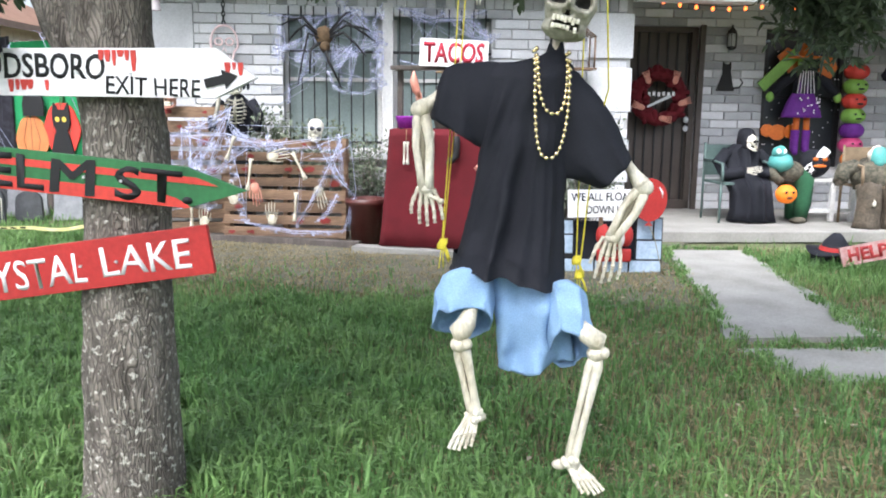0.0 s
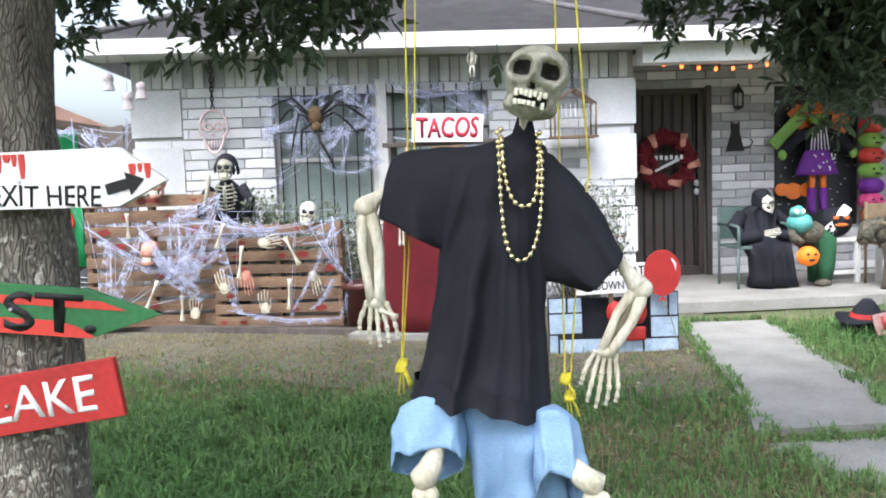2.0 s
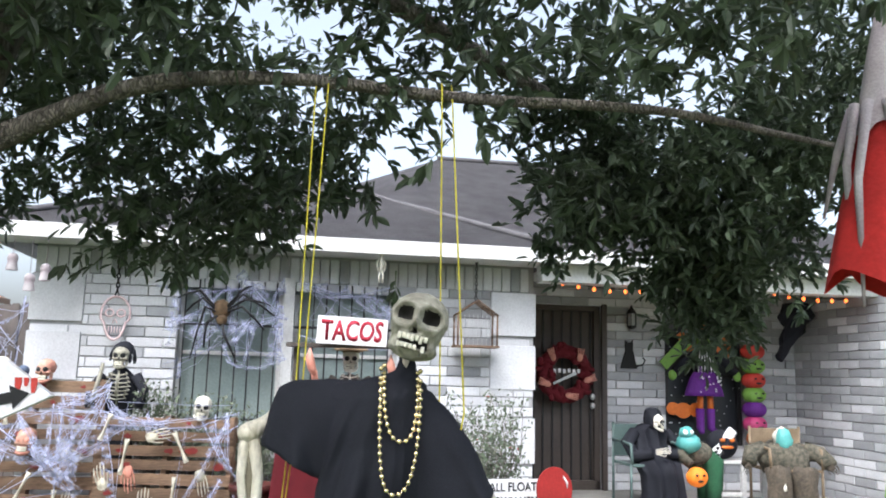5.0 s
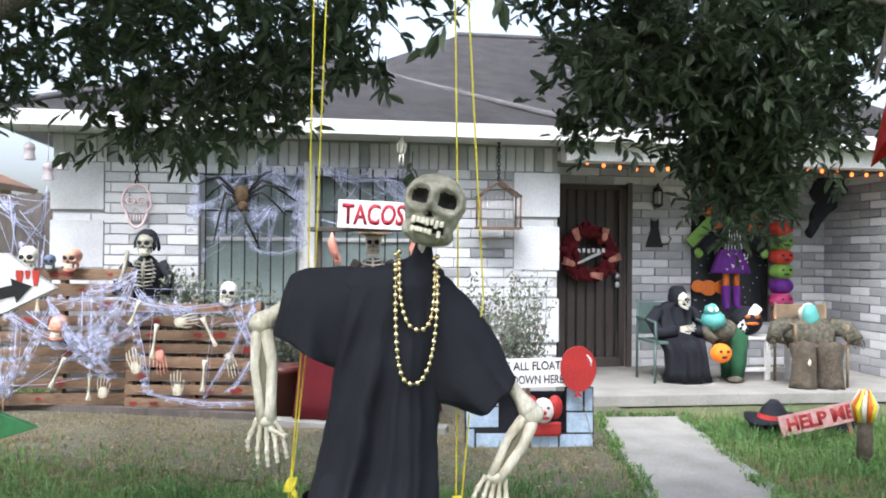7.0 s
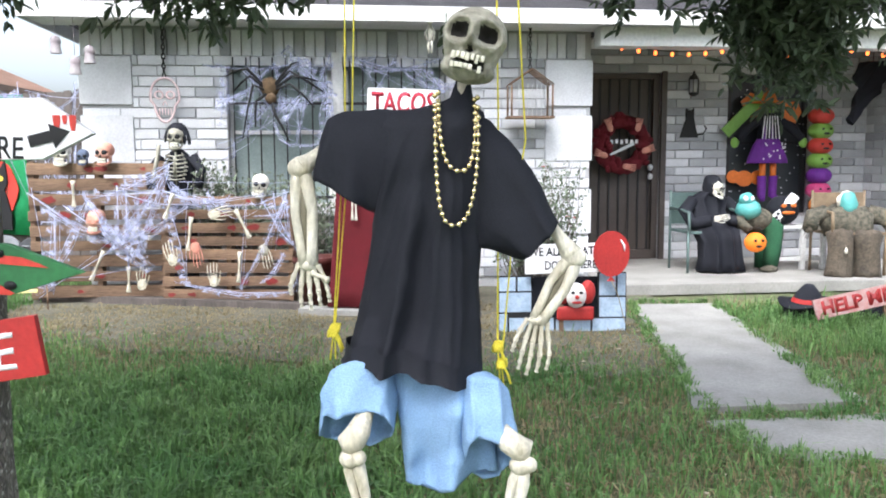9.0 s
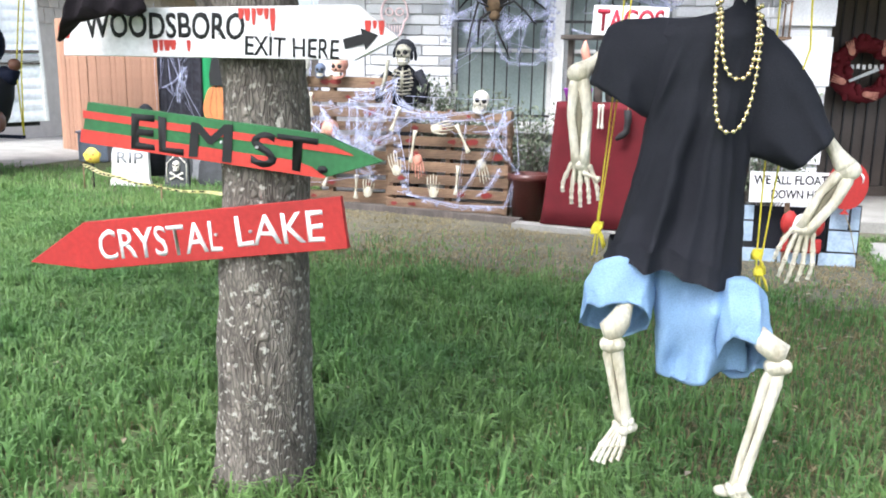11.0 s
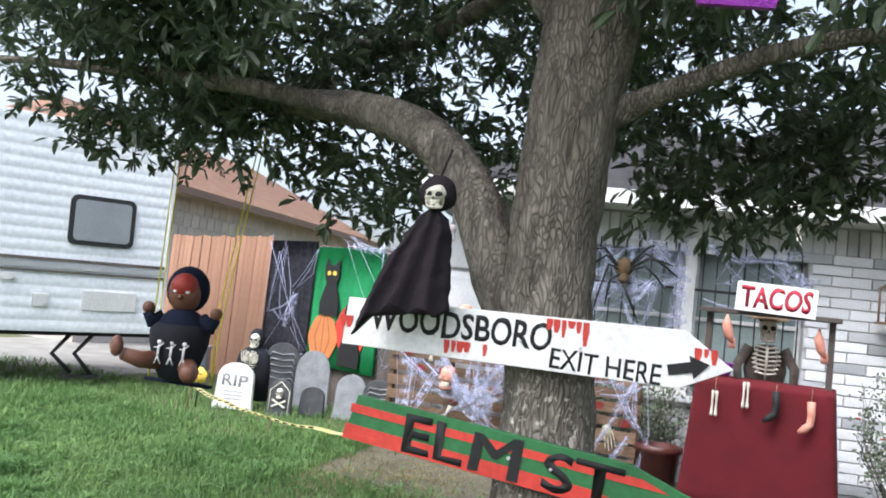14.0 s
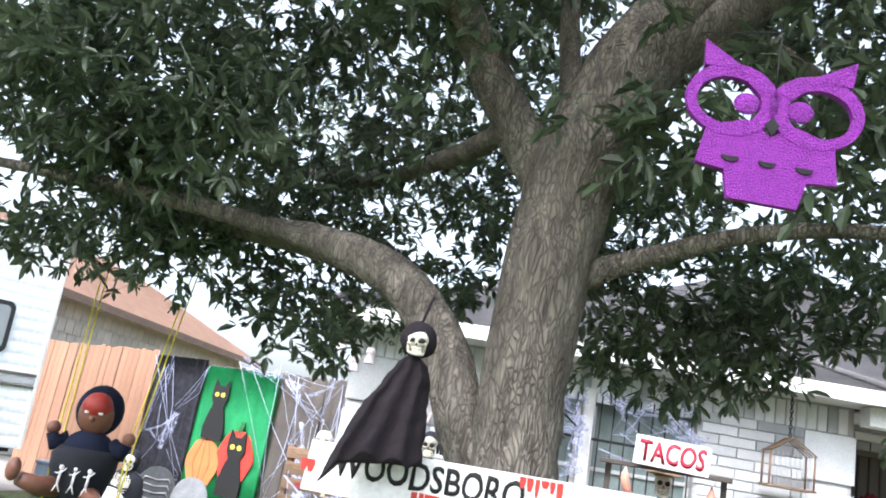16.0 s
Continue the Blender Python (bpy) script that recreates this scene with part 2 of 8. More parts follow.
M_black = mat("black_cloth", (0.014, 0.015, 0.021), (0.01, 0.011, 0.016), 9, 0.8, 0.2, 300, spec=0.25)
M_denim = mat("light_blue_cloth", (0.26, 0.405, 0.61), (0.2, 0.33, 0.53), 9, 0.9, 0.4, 260)
M_gold = mat("gold_beads", (0.82, 0.7, 0.42), (0.72, 0.6, 0.34), 20, 0.22, 0, metal=1.0)
M_rope = mat("yellow_rope", (0.75, 0.66, 0.05), (0.6, 0.5, 0.04), 60, 0.6, 0.4, 300)
M_red = mat("red_paint", (0.4, 0.025, 0.022), (0.3, 0.02, 0.018), 5, 0.6, 0.2, 60)
M_redorange = mat("red_orange_paint", (0.55, 0.05, 0.035), (0.42, 0.035, 0.025), 6, 0.6, 0.2, 60)
M_green = mat("green_paint", (0.03, 0.16, 0.05), (0.02, 0.1, 0.035), 6, 0.6, 0.2, 60)
M_blackp = mat("black_paint", (0.012, 0.012, 0.013), None, 9, 0.7, 0.1, 60)
M_whitep = mat("white_sign_paint", (0.82, 0.82, 0.84), (0.72, 0.7, 0.7), 7, 0.6, 0.1, 60)
M_pallet = mat("pallet_wood", (0.21, 0.135, 0.085), (0.11, 0.07, 0.045), 5, 0.9, 0.5, 60, stretch=(0.25, 1, 1.6), fine=0.3, rand=0.25)
M_blood = mat("dried_red_paint", (0.22, 0.02, 0.015), (0.13, 0.012, 0.01), 14, 0.5, 0.1, 60)
M_redcloth = mat("red_cloth", (0.118, 0.005, 0.011), (0.085, 0.004, 0.008), 4, 0.9, 0.25, 200)
M_fence = mat("cedar_fence", (0.36, 0.2, 0.13), (0.26, 0.14, 0.09), 4, 0.85, 0.4, 60, stretch=(2, 2, 0.2), fine=0.2, rand=0.1)
M_fencegrey = mat("weathered_fence", (0.13, 0.11, 0.1), (0.07, 0.06, 0.055), 4, 0.9, 0.5, 60, stretch=(2, 2, 0.2), fine=0.25, rand=0.15)
M_websheet = mat("cobweb_sheet", (0.55, 0.58, 0.76), (0.42, 0.45, 0.64), 20, 0.9, 0)
_nt = M_websheet.node_tree
_t, _m, _n = _nt.nodes.new("ShaderNodeBsdfTransparent"), _nt.nodes.new("ShaderNodeMixShader"), _nt.nodes.new("ShaderNodeTexNoise")
_n.inputs["Scale"].default_value, _n.inputs["Detail"].default_value = 26, 6
_r = _nt.nodes.new("ShaderNodeMapRange")
_r.inputs["From Min"].default_value, _r.inputs["From Max"].default_value, _r.inputs["To Max"].default_value = 0.42, 0.72, 0.75
_nt.links.new(_n.outputs["Fac"], _r.inputs["Value"])
_nt.links.new(_r.outputs[0], _m.inputs[0])
_nt.links.new(_t.outputs[0], _m.inputs[1])
_nt.links.new(_nt.nodes["Principled BSDF"].outputs[0], _m.inputs[2])
_nt.links.new(_m.outputs[0], _nt.nodes["Material Output"].inputs["Surface"])
M_web = mat("cobweb_fibre", (0.58, 0.61, 0.78), (0.46, 0.49, 0.66), 9, 0.9, 0, trans=0.35)
M_rv = mat("trailer_siding", (0.8, 0.82, 0.85), (0.7, 0.73, 0.77), 1.2, 0.35, 0.05, 20)
M_rubber = mat("rubber", (0.025, 0.025, 0.027), None, 9, 0.8, 0.3, 80)
M_steel = mat("painted_steel", (0.6, 0.61, 0.63), (0.5, 0.51, 0.53), 5, 0.35, 0.1, 60, metal=0.6)
M_orange = mat("orange_plastic", (0.62, 0.16, 0.02), (0.5, 0.12, 0.015), 6, 0.45, 0.05, 40)
M_purple = mat("purple_foam", (0.33, 0.03, 0.42), (0.25, 0.02, 0.33), 30, 0.6, 0.6, 160, fine=0.3)
M_stump = mat("brown_stump_foam", (0.1, 0.08, 0.058), (0.05, 0.042, 0.032), 9, 0.9, 0.9, 40, fine=0.3)
M_flesh = mat("painted_rubber", (0.62, 0.3, 0.22), (0.5, 0.2, 0.15), 12, 0.5, 0.2, 60)

# ---- ground ----
def fbm(x, y, s):
    return noise.noise((x * s, y * s, 3.1)) + 0.5 * noise.noise((x * s * 2.1, y * s * 2.1, 7.7))


bm = bmesh.new()
nx = [-400, -120, -40, -15] + [-10 + 0.4 * i for i in range(51)] + [15, 40, 120, 400]
ny = [-400, -120, -40, -12] + [-4 + 0.4 * i for i in range(41)] + [16, 30, 60, 150, 500]
grid = [[bm.verts.new((x, y, 0.0 if abs(x) > 10 or y > 12 or y < -4 else 0.012 * fbm(x, y, 1.3) - 0.012)) for x in nx] for y in ny]
for j in range(len(ny) - 1):
    for i in range(len(nx) - 1):
        bm.faces.new((grid[j][i], grid[j][i + 1], grid[j + 1][i + 1], grid[j + 1][i])).smooth = True
single("ground", bm, M_ground, "flat front yard of soil and thatch under the grass", "ground", kind="structure")


bm = bmesh.new()
edge = []
for k in range(90):
    t = k / 89
    x = -3.4 + 5.6 * t
    edge.append((x, 5.05 - 0.22 * x + 0.35 * fbm(x, 4.0, 0.9) + 0.12 * fbm(x, 2.0, 4.0)))
low = [bm.verts.new((x, y, 0.004)) for x, y in edge]
top = [bm.verts.new((x, 8.0 + 0.09 * x, 0.006)) for x, y in edge]
mid = [bm.verts.new((x, (y + 8) / 2, 0.012 + 0.012 * fbm(x, y, 2.0))) for x, y in edge]
for k in range(89):
    bm.faces.new((low[k], low[k + 1], mid[k + 1], mid[k])).smooth = True
    bm.faces.new((mid[k], mid[k + 1], top[k + 1], top[k])).smooth = True
single("bare_soil", bm, M_soil, "dusty bare soil along the foot of the house", "soil", kind="structure")


def bare(x, y):
    """How bare the lawn is: worn along the foot of the house, thinner to the walkway side."""
    if x < -3.2:
        return max(0.0, min(1.0, (y - 8.6) / 0.8))
    k = max(0.0, min(1.0, (y - 3.9 + 0.16 * x + 0.8 * fbm(x, y, 0.8)) / 1.7))
    return max(k, 0.55 * max(0.0, min(1.0, (x - 0.3) / 0.9)) * max(0, min(1, 1.2 - abs(fbm(x, y, 0.5)))))


def on_path(x, y):
    if 3.95 < y < 6.9:
        return abs(x - (2.25 - 0.115 * (6.8 - y)) + 0.05 * fbm(x, y, 3.0)) < 0.31 + 0.05 * fbm(y, x, 4.0)
    return 3.4 + 0.06 * fbm(x, y, 3) < y < 3.8 + 0.05 * fbm(x, y, 4) and x > 1.62


def lawn(name, count, region, h, w, material, label, keep, seed, droop=0.5, tuft_size=0.085, tufted=0.72):
    """Blades in loose tufts: most fan out from tuft centres, the rest fill between."""
    rs = np.random.RandomState(seed)
    verts, faces = [], []
    x0, x1, y0, y1 = region
    X, Y = rs.uniform(x0, x1, count), rs.uniform(y0, y1, count)
    for x, y in zip(X.tolist(), Y.tolist()):
        out = None
        if rs.rand() < tufted:
            i, j = math.floor(x / tuft_size), math.floor(y / tuft_size)
            cx = (i + 0.5 + 0.45 * math.sin(i * 12.9898 + j * 78.233)) * tuft_size
            cy = (j + 0.5 + 0.45 * math.sin(i * 39.346 + j * 11.135)) * tuft_size
            gx, gy = rs.normal(0, 0.2 * tuft_size, 2)
            x, y, out = cx + gx, cy + gy, math.atan2(gy, gx)
        if rs.rand() > keep(x, y):
            continue
        tuft = 0.75 + 0.4 * fbm(x, y, 2.3) + 0.45 * fbm(x, y, 7.0)
        hh = h * rs.uniform(0.4, 1.25) * max(0.35, tuft)
        a, lean = rs.uniform(0, 6.283) if out is None else out + rs.normal(0, 0.6), rs.uniform(0.15, droop * 2.3) * hh
        b = a + rs.uniform(-0.8, 0.8) + 1.57
        ww = w * rs.uniform(0.6, 1.25)
        dx, dy, sx, sy = math.cos(a) * lean, math.sin(a) * lean, math.cos(b) * ww, math.sin(b) * ww
        k = len(verts)
        verts += [(x - sx, y - sy, -0.02), (x + sx, y + sy, -0.02), (x + dx * 0.35 + sx * 0.9, y + dy * 0.35 + sy * 0.9, hh * 0.6), (x + dx * 0.35 - sx * 0.9, y + dy * 0.35 - sy * 0.9, hh * 0.6), (x + dx, y + dy, hh * max(0.35, 1 - 0.4 * lean / max(hh, 0.01)))]
        faces += [(k, k + 1, k + 2, k + 3), (k + 3, k + 2, k + 4)]
    me = bpy.data.meshes.new(name)
    me.from_pydata(verts, [], faces)
    me.materials.append(material)
    return tagged(new(name, me), label, "grass", kind="stuff")


def in_house(x, y):
    return y > 7.0 + 0.09 * x and x > -2.9


lawn("grass", 90000, (-5.6, 0.4, 0.9, 4.8), 0.13, 0.0046, M_grass, "lush bright green lawn grass round the tree", lambda x, y: max(0.0, 1 - 1.6 * bare(x, y)) * max(0.25, min(1, 0.8 + 0.7 * fbm(x, y, 0.9))) * min(1.0, max(0.0, (0.4 - x) / 0.9)), 21)
lawn("grass", 200000, (-5.6, 3.2, 0.9, 6.2), 0.095, 0.0042, M_grass, "bright green uneven lawn grass, thinning towards the house", lambda x, y: 0 if on_path(x, y) else max(0.05, 1 - bare(x, y)) ** 1.2 * max(0.2, min(1, 0.75 + 0.8 * fbm(x, y, 0.9))), 1)
lawn("grass", 90000, (-10.5, 6.5, 3.4, 10.4), 0.1, 0.0045, M_grass, "green lawn grass of the yard", lambda x, y: 0 if on_path(x, y) or in_house(x, y) else (1 - bare(x, y)) ** 1.3 * (1 if x > 2.5 or x < -3 or y > 5.4 else 0.12), 2)
lawn("grass", 95000, (-3.2, 3.2, 1.0, 7.0), 0.045, 0.0032, M_dry, "dry straw-coloured grass between the green", lambda x, y: 0 if on_path(x, y) else min(1, 0.3 + 0.5 * bare(x, y) + max(0, 0.5 * fbm(x, y, 1.1)) + (0.45 if x > 0.2 and y < 4.2 else 0)), 3, 1.2)
lawn("grass", 60000, (-9.0, 7.0, -4.5, 1.0), 0.1, 0.007, M_grass, "green lawn grass towards the street", lambda x, y: 0.9 if abs(x) > 0.3 or y < 0.2 else 0.8, 6)
lawn("grass", 30000, (-10.5, -3.0, 1.0, 3.6), 0.11, 0.005, M_grass, "green lawn grass of the side yard", lambda x, y: 0.9 if x < -5.4 else 0.0, 7)
lawn("grass", 20000, (3.0, 7.0, 0.9, 6.5), 0.11, 0.005, M_grass, "green lawn grass beyond the walkway", lambda x, y: 0 if on_path(x, y) else 0.9, 8)
lawn("grass", 60000, (1.3, 3.2, 3.2, 7.0), 0.075, 0.004, M_grass, "green grass creeping over the walkway edges", lambda x, y: 0.55 if not on_path(x, y) and (on_path(x + 0.1, y) or on_path(x - 0.1, y) or on_path(x, y + 0.1) or on_path(x, y - 0.1)) else 0, 22)
lawn("grass", 9000, (2.55, 5.0, 5.0, 6.8), 0.16, 0.004, M_grass, "tall green grass beside the walkway", lambda x, y: 0 if on_path(x, y) else 0.9 if y < 6.6 else 0.3, 4)

lawn("grass", 80000, (-8.5, -3.2, 2.8, 7.2), 0.13, 0.0045, M_grass, "green lawn grass beside the trailer", lambda x, y: 0 if in_house(x, y) else max(0.2, min(1, 0.6 + 0.9 * fbm(x, y, 0.7))), 9)
lawn("grass", 12000, (-8.0, -3.0, 2.4, 7.0), 0.05, 0.004, M_dry, "dry thatch between the lawn grass", lambda x, y: max(0, min(1, 0.3 + fbm(x, y, 1.0))), 12, 1.2)

# fallen leaves and litter on the bare soil
rs = random.Random(19)
verts, faces = [], []
for _ in range(900):
    x, y = rs.uniform(-3.0, 2.4), rs.uniform(2.0, 6.9)
    if rs.random() > 0.15 + bare(x, y) or on_path(x, y):
        continue
    a, L, z = rs.uniform(0, 6.28), rs.uniform(0.012, 0.03), 0.006 + 0.02 * (1 - bare(x, y))
    c, s_ = math.cos(a), math.sin(a)
    k = len(verts)
    verts += [(x - c * L, y - s_ * L, z), (x + s_ * L * 0.4, y - c * L * 0.4, z + 0.006), (x + c * L, y + s_ * L, z), (x - s_ * L * 0.4, y + c * L * 0.4, z + 0.004)]
    faces.append((k, k + 1, k + 2, k + 3))
me = bpy.data.meshes.new("leaf_litter")
me.from_pydata(verts, [], faces)
me.materials.append(mat("dead_leaf", (0.24, 0.17, 0.1), (0.4, 0.36, 0.28), 2.5, 0.8, 0, island=0.4))
tagged(new("leaf_litter", me), "scattered dry brown leaves on the bare soil", "leaf litter", kind="stuff")

# ---- house, built in its own frame: u along the front, v into the house ----
HOUSE = Matrix.Translation((0, 7.9, 0)) @ pose(0, 0, 0, 0, 0, 5.5)
house = thing("house", "white-painted brick bungalow with grey shingle roof", "house", HOUSE)
WL, WR, WT = -2.87, 1.79, 2.42
WINS = [(-1.60, -0.66), (-0.55, 0.40)]
WB, WS, WA = 0.78, 2.06, 0.13


def arch(u, a, b):
    """Height of the window head at u."""
    k = (u - (a + b) / 2) / ((b - a) / 2)
    return WS + WA * math.sqrt(max(0.0, 1 - k * k))


# front wall core with the two arched openings
bm = bmesh.new()
T = 0.2
u0 = WL
for a, b in WINS:
    box(bm, ((u0 + a) / 2, T / 2, WT / 2), (a - u0, T, WT))
    box(bm, ((a + b) / 2, T / 2, WB / 2), (b - a, T, WB))
    n = 12
    for i in range(n):
        p, q = a + (b - a) * i / n, a + (b - a) * (i + 1) / n
        z = arch((p + q) / 2, a, b)
        box(bm, ((p + q) / 2, T / 2, (z + WT) / 2), (q - p, T, WT - z))
    u0 = b
box(bm, ((u0 + WR) / 2, T / 2, WT / 2), (WR - u0, T, WT))
wall = part("wall_front", bm, M_mortar, house, "white brick front wall with two arched windows")
bm = bmesh.new()
box(bm, (WR - 0.1, 0.2 + 0.5, WT / 2), (0.2, 1.0, WT))
part("wall_porch_return", bm, M_brick, house)
bm = bmesh.new()
box(bm, (WL + 0.1, 0.2 + 2.0, WT / 2), (0.2, 4.0, WT))
side = part("wall_side", bm, M_brick, house)
PV = 1.15
DL, DR, DT = 2.06, 2.94, 2.17
bm = bmesh.new()
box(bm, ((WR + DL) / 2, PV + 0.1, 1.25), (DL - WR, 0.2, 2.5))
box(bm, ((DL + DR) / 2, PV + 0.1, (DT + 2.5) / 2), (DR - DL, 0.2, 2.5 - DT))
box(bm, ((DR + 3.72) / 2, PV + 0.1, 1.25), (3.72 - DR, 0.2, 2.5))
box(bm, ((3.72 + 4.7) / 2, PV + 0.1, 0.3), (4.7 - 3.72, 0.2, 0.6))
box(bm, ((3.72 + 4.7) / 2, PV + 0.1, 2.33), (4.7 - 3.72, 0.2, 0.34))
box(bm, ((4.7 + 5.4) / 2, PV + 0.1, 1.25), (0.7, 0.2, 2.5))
wall_porch = part("wall_porch", bm, M_mortar, house, "grey brick wall of the recessed porch, darkened for its shade")
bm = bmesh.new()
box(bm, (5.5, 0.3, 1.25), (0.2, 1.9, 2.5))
wall_right = part("wall_porch_side", bm, M_mortar, house, "grey brick side wall of the porch, darkened for its shade")
# closing walls behind
bm = bmesh.new()
box(bm, (1.3, 6.1, 1.25), (8.6, 0.2, 2.5))
box(bm, (5.5, 3.6, 1.25), (0.2, 4.8, 2.5))
part("wall_back", bm, M_brick, house)

# roof: hipped wing in front of the main roof
FV, FZ = -0.5, 2.41
bm = bmesh.new()
e = [(-3.2, FV, 2.54), (1.95, FV, 2.54), (1.95, 3.2, 2.54), (-3.2, 3.2, 2.54)]
r = [(-0.6, 2.0, 3.66), (-0.6, 3.2, 3.66)]
vs = [bm.verts.new(p) for p in e + r]
for idx in ((0, 1, 4), (1, 2, 5, 4), (3, 0, 4, 5)):
    bm.faces.new([vs[i] for i in idx])
bmesh.ops.solidify(bm, geom=bm.faces[:], thickness=0.03)
roof_front = part("roof_front", bm, M_roof, house, "dark grey shingle hip roof of the front wing")
bm = bmesh.new()
e = [(-0.7, FV + 0.03, 2.52), (6.3, FV + 0.03, 2.52), (6.3, 7, 2.52), (-3.2, 7, 2.52), (-3.2, 2.6, 2.52)]
r = [(1.3, 3.2, 4.35), (4.2, 3.2, 4.35)]
vs = [bm.verts.new(p) for p in e + r]
for idx in ((0, 1, 6, 5), (1, 2, 6), (2, 3, 5, 6), (3, 4, 5), (4, 0, 5)):
    bm.faces.new([vs[i] for i in idx])
bmesh.ops.solidify(bm, geom=bm.faces[:], thickness=0.03)
roof_main = part("roof_main", bm, M_roof, house, "dark grey shingle main roof")
bm = bmesh.new()
box(bm, (1.45, FV - 0.012, FZ + 0.06), (9.3, 0.025, 0.13), bev=0.004)
box(bm, (-3.2, 1.4, FZ + 0.06), (0.025, 3.8, 0.13), bev=0.004)
part("fascia", bm, M_white, house, "white painted fascia board")
bm = bmesh.new()
box(bm, (-0.62, FV / 2, FZ + 0.02), (5.1, 0.5, 0.02))
box(bm, (3.95, 0.33, FZ + 0.02), (4.0, 1.66, 0.02))
part("soffit", bm, M_white, house)
bm = bmesh.new()
box(bm, (3.65, -0.25, 2.33), (3.75, 0.2, 0.17), bev=0.006)
part("porch_beam", bm, M_white, house, "white porch beam")

for a, b in (((-3.2, FV, 2.56), (-0.6, 2.0, 3.68)), ((1.95, FV, 2.56), (-0.6, 2.0, 3.68)), ((-0.6, 2.0, 3.68), (-0.6, 3.2, 3.68)), ((1.3, 3.2, 4.37), (4.2, 3.2, 4.37))):
    bm = bmesh.new()
    tube(bm, [Vector(a).lerp(Vector(b), k / 6) for k in range(7)], 0.035, 6)
    part("ridge_cap", bm, M_roof, house)
# porch slab and walkway
bm = bmesh.new()
box(bm, (3.65, 0.22, 0.05), (3.7, 1.9, 0.1), HOUSE, bev=0.012)
single("porch_slab", bm, M_concrete, "weathered concrete porch slab", "porch", kind="structure")
bm = bmesh.new()
slabpts = [(1.9, 6.82), (2.6, 6.86), (2.48, 5.3), (2.39, 4.1), (1.5, 4.0), (1.63, 4.6), (1.7, 5.04)]
top = [bm.verts.new((x, y, 0.022)) for x, y in slabpts]
f = bm.faces.new(top[::-1])
ex = bmesh.ops.extrude_face_region(bm, geom=[f])
bmesh.ops.translate(bm, verts=[v for v in ex["geom"] if isinstance(v, bmesh.types.BMVert)], vec=(0, 0, -0.1))
bmesh.ops.recalc_face_normals(bm, faces=bm.faces)
walkway = single("walkway", bm, M_concrete, "worn grey concrete front walkway", "walkway", kind="structure")
bm = bmesh.new()
slabpts = [(1.5, 3.82), (2.3, 3.9), (4.0, 4.0), (4.0, 3.3), (1.72, 3.34), (1.55, 3.5)]
top = [bm.verts.new((x, y, 0.02)) for x, y in slabpts]
f = bm.faces.new(top)
ex = bmesh.ops.extrude_face_region(bm, geom=[f])
bmesh.ops.translate(bm, verts=[v for v in ex["geom"] if isinstance(v, bmesh.types.BMVert)], vec=(0, 0, -0.1))
bmesh.ops.recalc_face_normals(bm, faces=bm.faces)
single("walkway", bm, M_concrete, "worn grey concrete crossing slab", "walkway", kind="structure")

# ---- tree ----
rng = random.Random(5)
tree = thing("tree", "oak tree with rough grey-brown bark and dense dark leaves", "tree", pose(-0.87, 2.14, 0))
TO = Vector((-0.87, 2.14, 0))


def limb(name, pts, rads, seg=12, sub=5):
    """A tapered, gently wandering limb through pts (world places)."""
    bm = bmesh.new()
    P, R = [], []
    n = len(pts)
    for i in range(n - 1):
        p0, p1, p2, p3 = (Vector(pts[max(0, min(n - 1, i + k))]) for k in (-1, 0, 1, 2))
        for s in range(sub):
            t = s / sub
            q = 0.5 * ((2 * p1) + (p2 - p0) * t + (2 * p0 - 5 * p1 + 4 * p2 - p3) * t * t + (3 * p1 - p0 - 3 * p2 + p3) * t ** 3)
            P.append(q - TO)
            R.append(rads[i] * (1 - t) + rads[i + 1] * t)
    P.append(Vector(pts[-1]) - TO)
    R.append(rads[-1])
    tube(bm, P, R, seg, jag=0.05, rng=rng)
    return part(name, bm, M_bark, tree, smooth=True)


limb("trunk", [(-0.9, 2.15, -0.08), (-0.885, 2.14, 0.15), (-0.875, 2.13, 0.55), (-0.86, 2.14, 1.1), (-0.895, 2.16, 1.38), (-0.89, 2.18, 1.73), (-0.855, 2.19, 2.08), (-0.77, 2.19, 2.36), (-0.67, 2.2, 2.58), (-0.56, 2.22, 2.78), (-0.5, 2.3, 3.1), (-0.46, 2.4, 3.6)], [0.165, 0.14, 0.125, 0.112, 0.11, 0.114, 0.125, 0.13, 0.12, 0.095, 0.07, 0.04], 24, 6)
limb("limb", [(-0.92, 2.18, 1.2), (-1.04, 2.2, 1.42), (-1.13, 2.24, 1.62), (-1.3, 2.3, 1.8), (-1.55, 2.4, 1.9), (-1.95, 2.7, 2.0), (-2.5, 3.0, 2.12), (-3.2, 3.3, 2.3)], [0.06, 0.068, 0.07, 0.066, 0.06, 0.05, 0.042, 0.022])
limb("limb", [(-0.88, 2.2, 2.05), (-1.0, 2.22, 2.24), (-1.14, 2.2, 2.45), (-1.29, 2.18, 2.72), (-1.53, 2.12, 3.08), (-2.0, 1.9, 3.6)], [0.06, 0.07, 0.06, 0.052, 0.045, 0.025])
limb("limb", [(-0.66, 2.2, 2.5), (-0.52, 2.18, 2.62), (-0.31, 2.14, 2.78), (-0.06, 2.1, 2.93), (0.4, 2.0, 3.2), (1.0, 1.8, 3.45)], [0.075, 0.068, 0.06, 0.052, 0.04, 0.02])
limb("limb", [(-0.84, 2.26, 2.25), (-0.9, 2.32, 2.5), (-0.94, 2.4, 2.9), (-0.9, 2.5, 3.4), (-0.8, 2.6, 4.0)], [0.04, 0.035, 0.03, 0.025, 0.015])
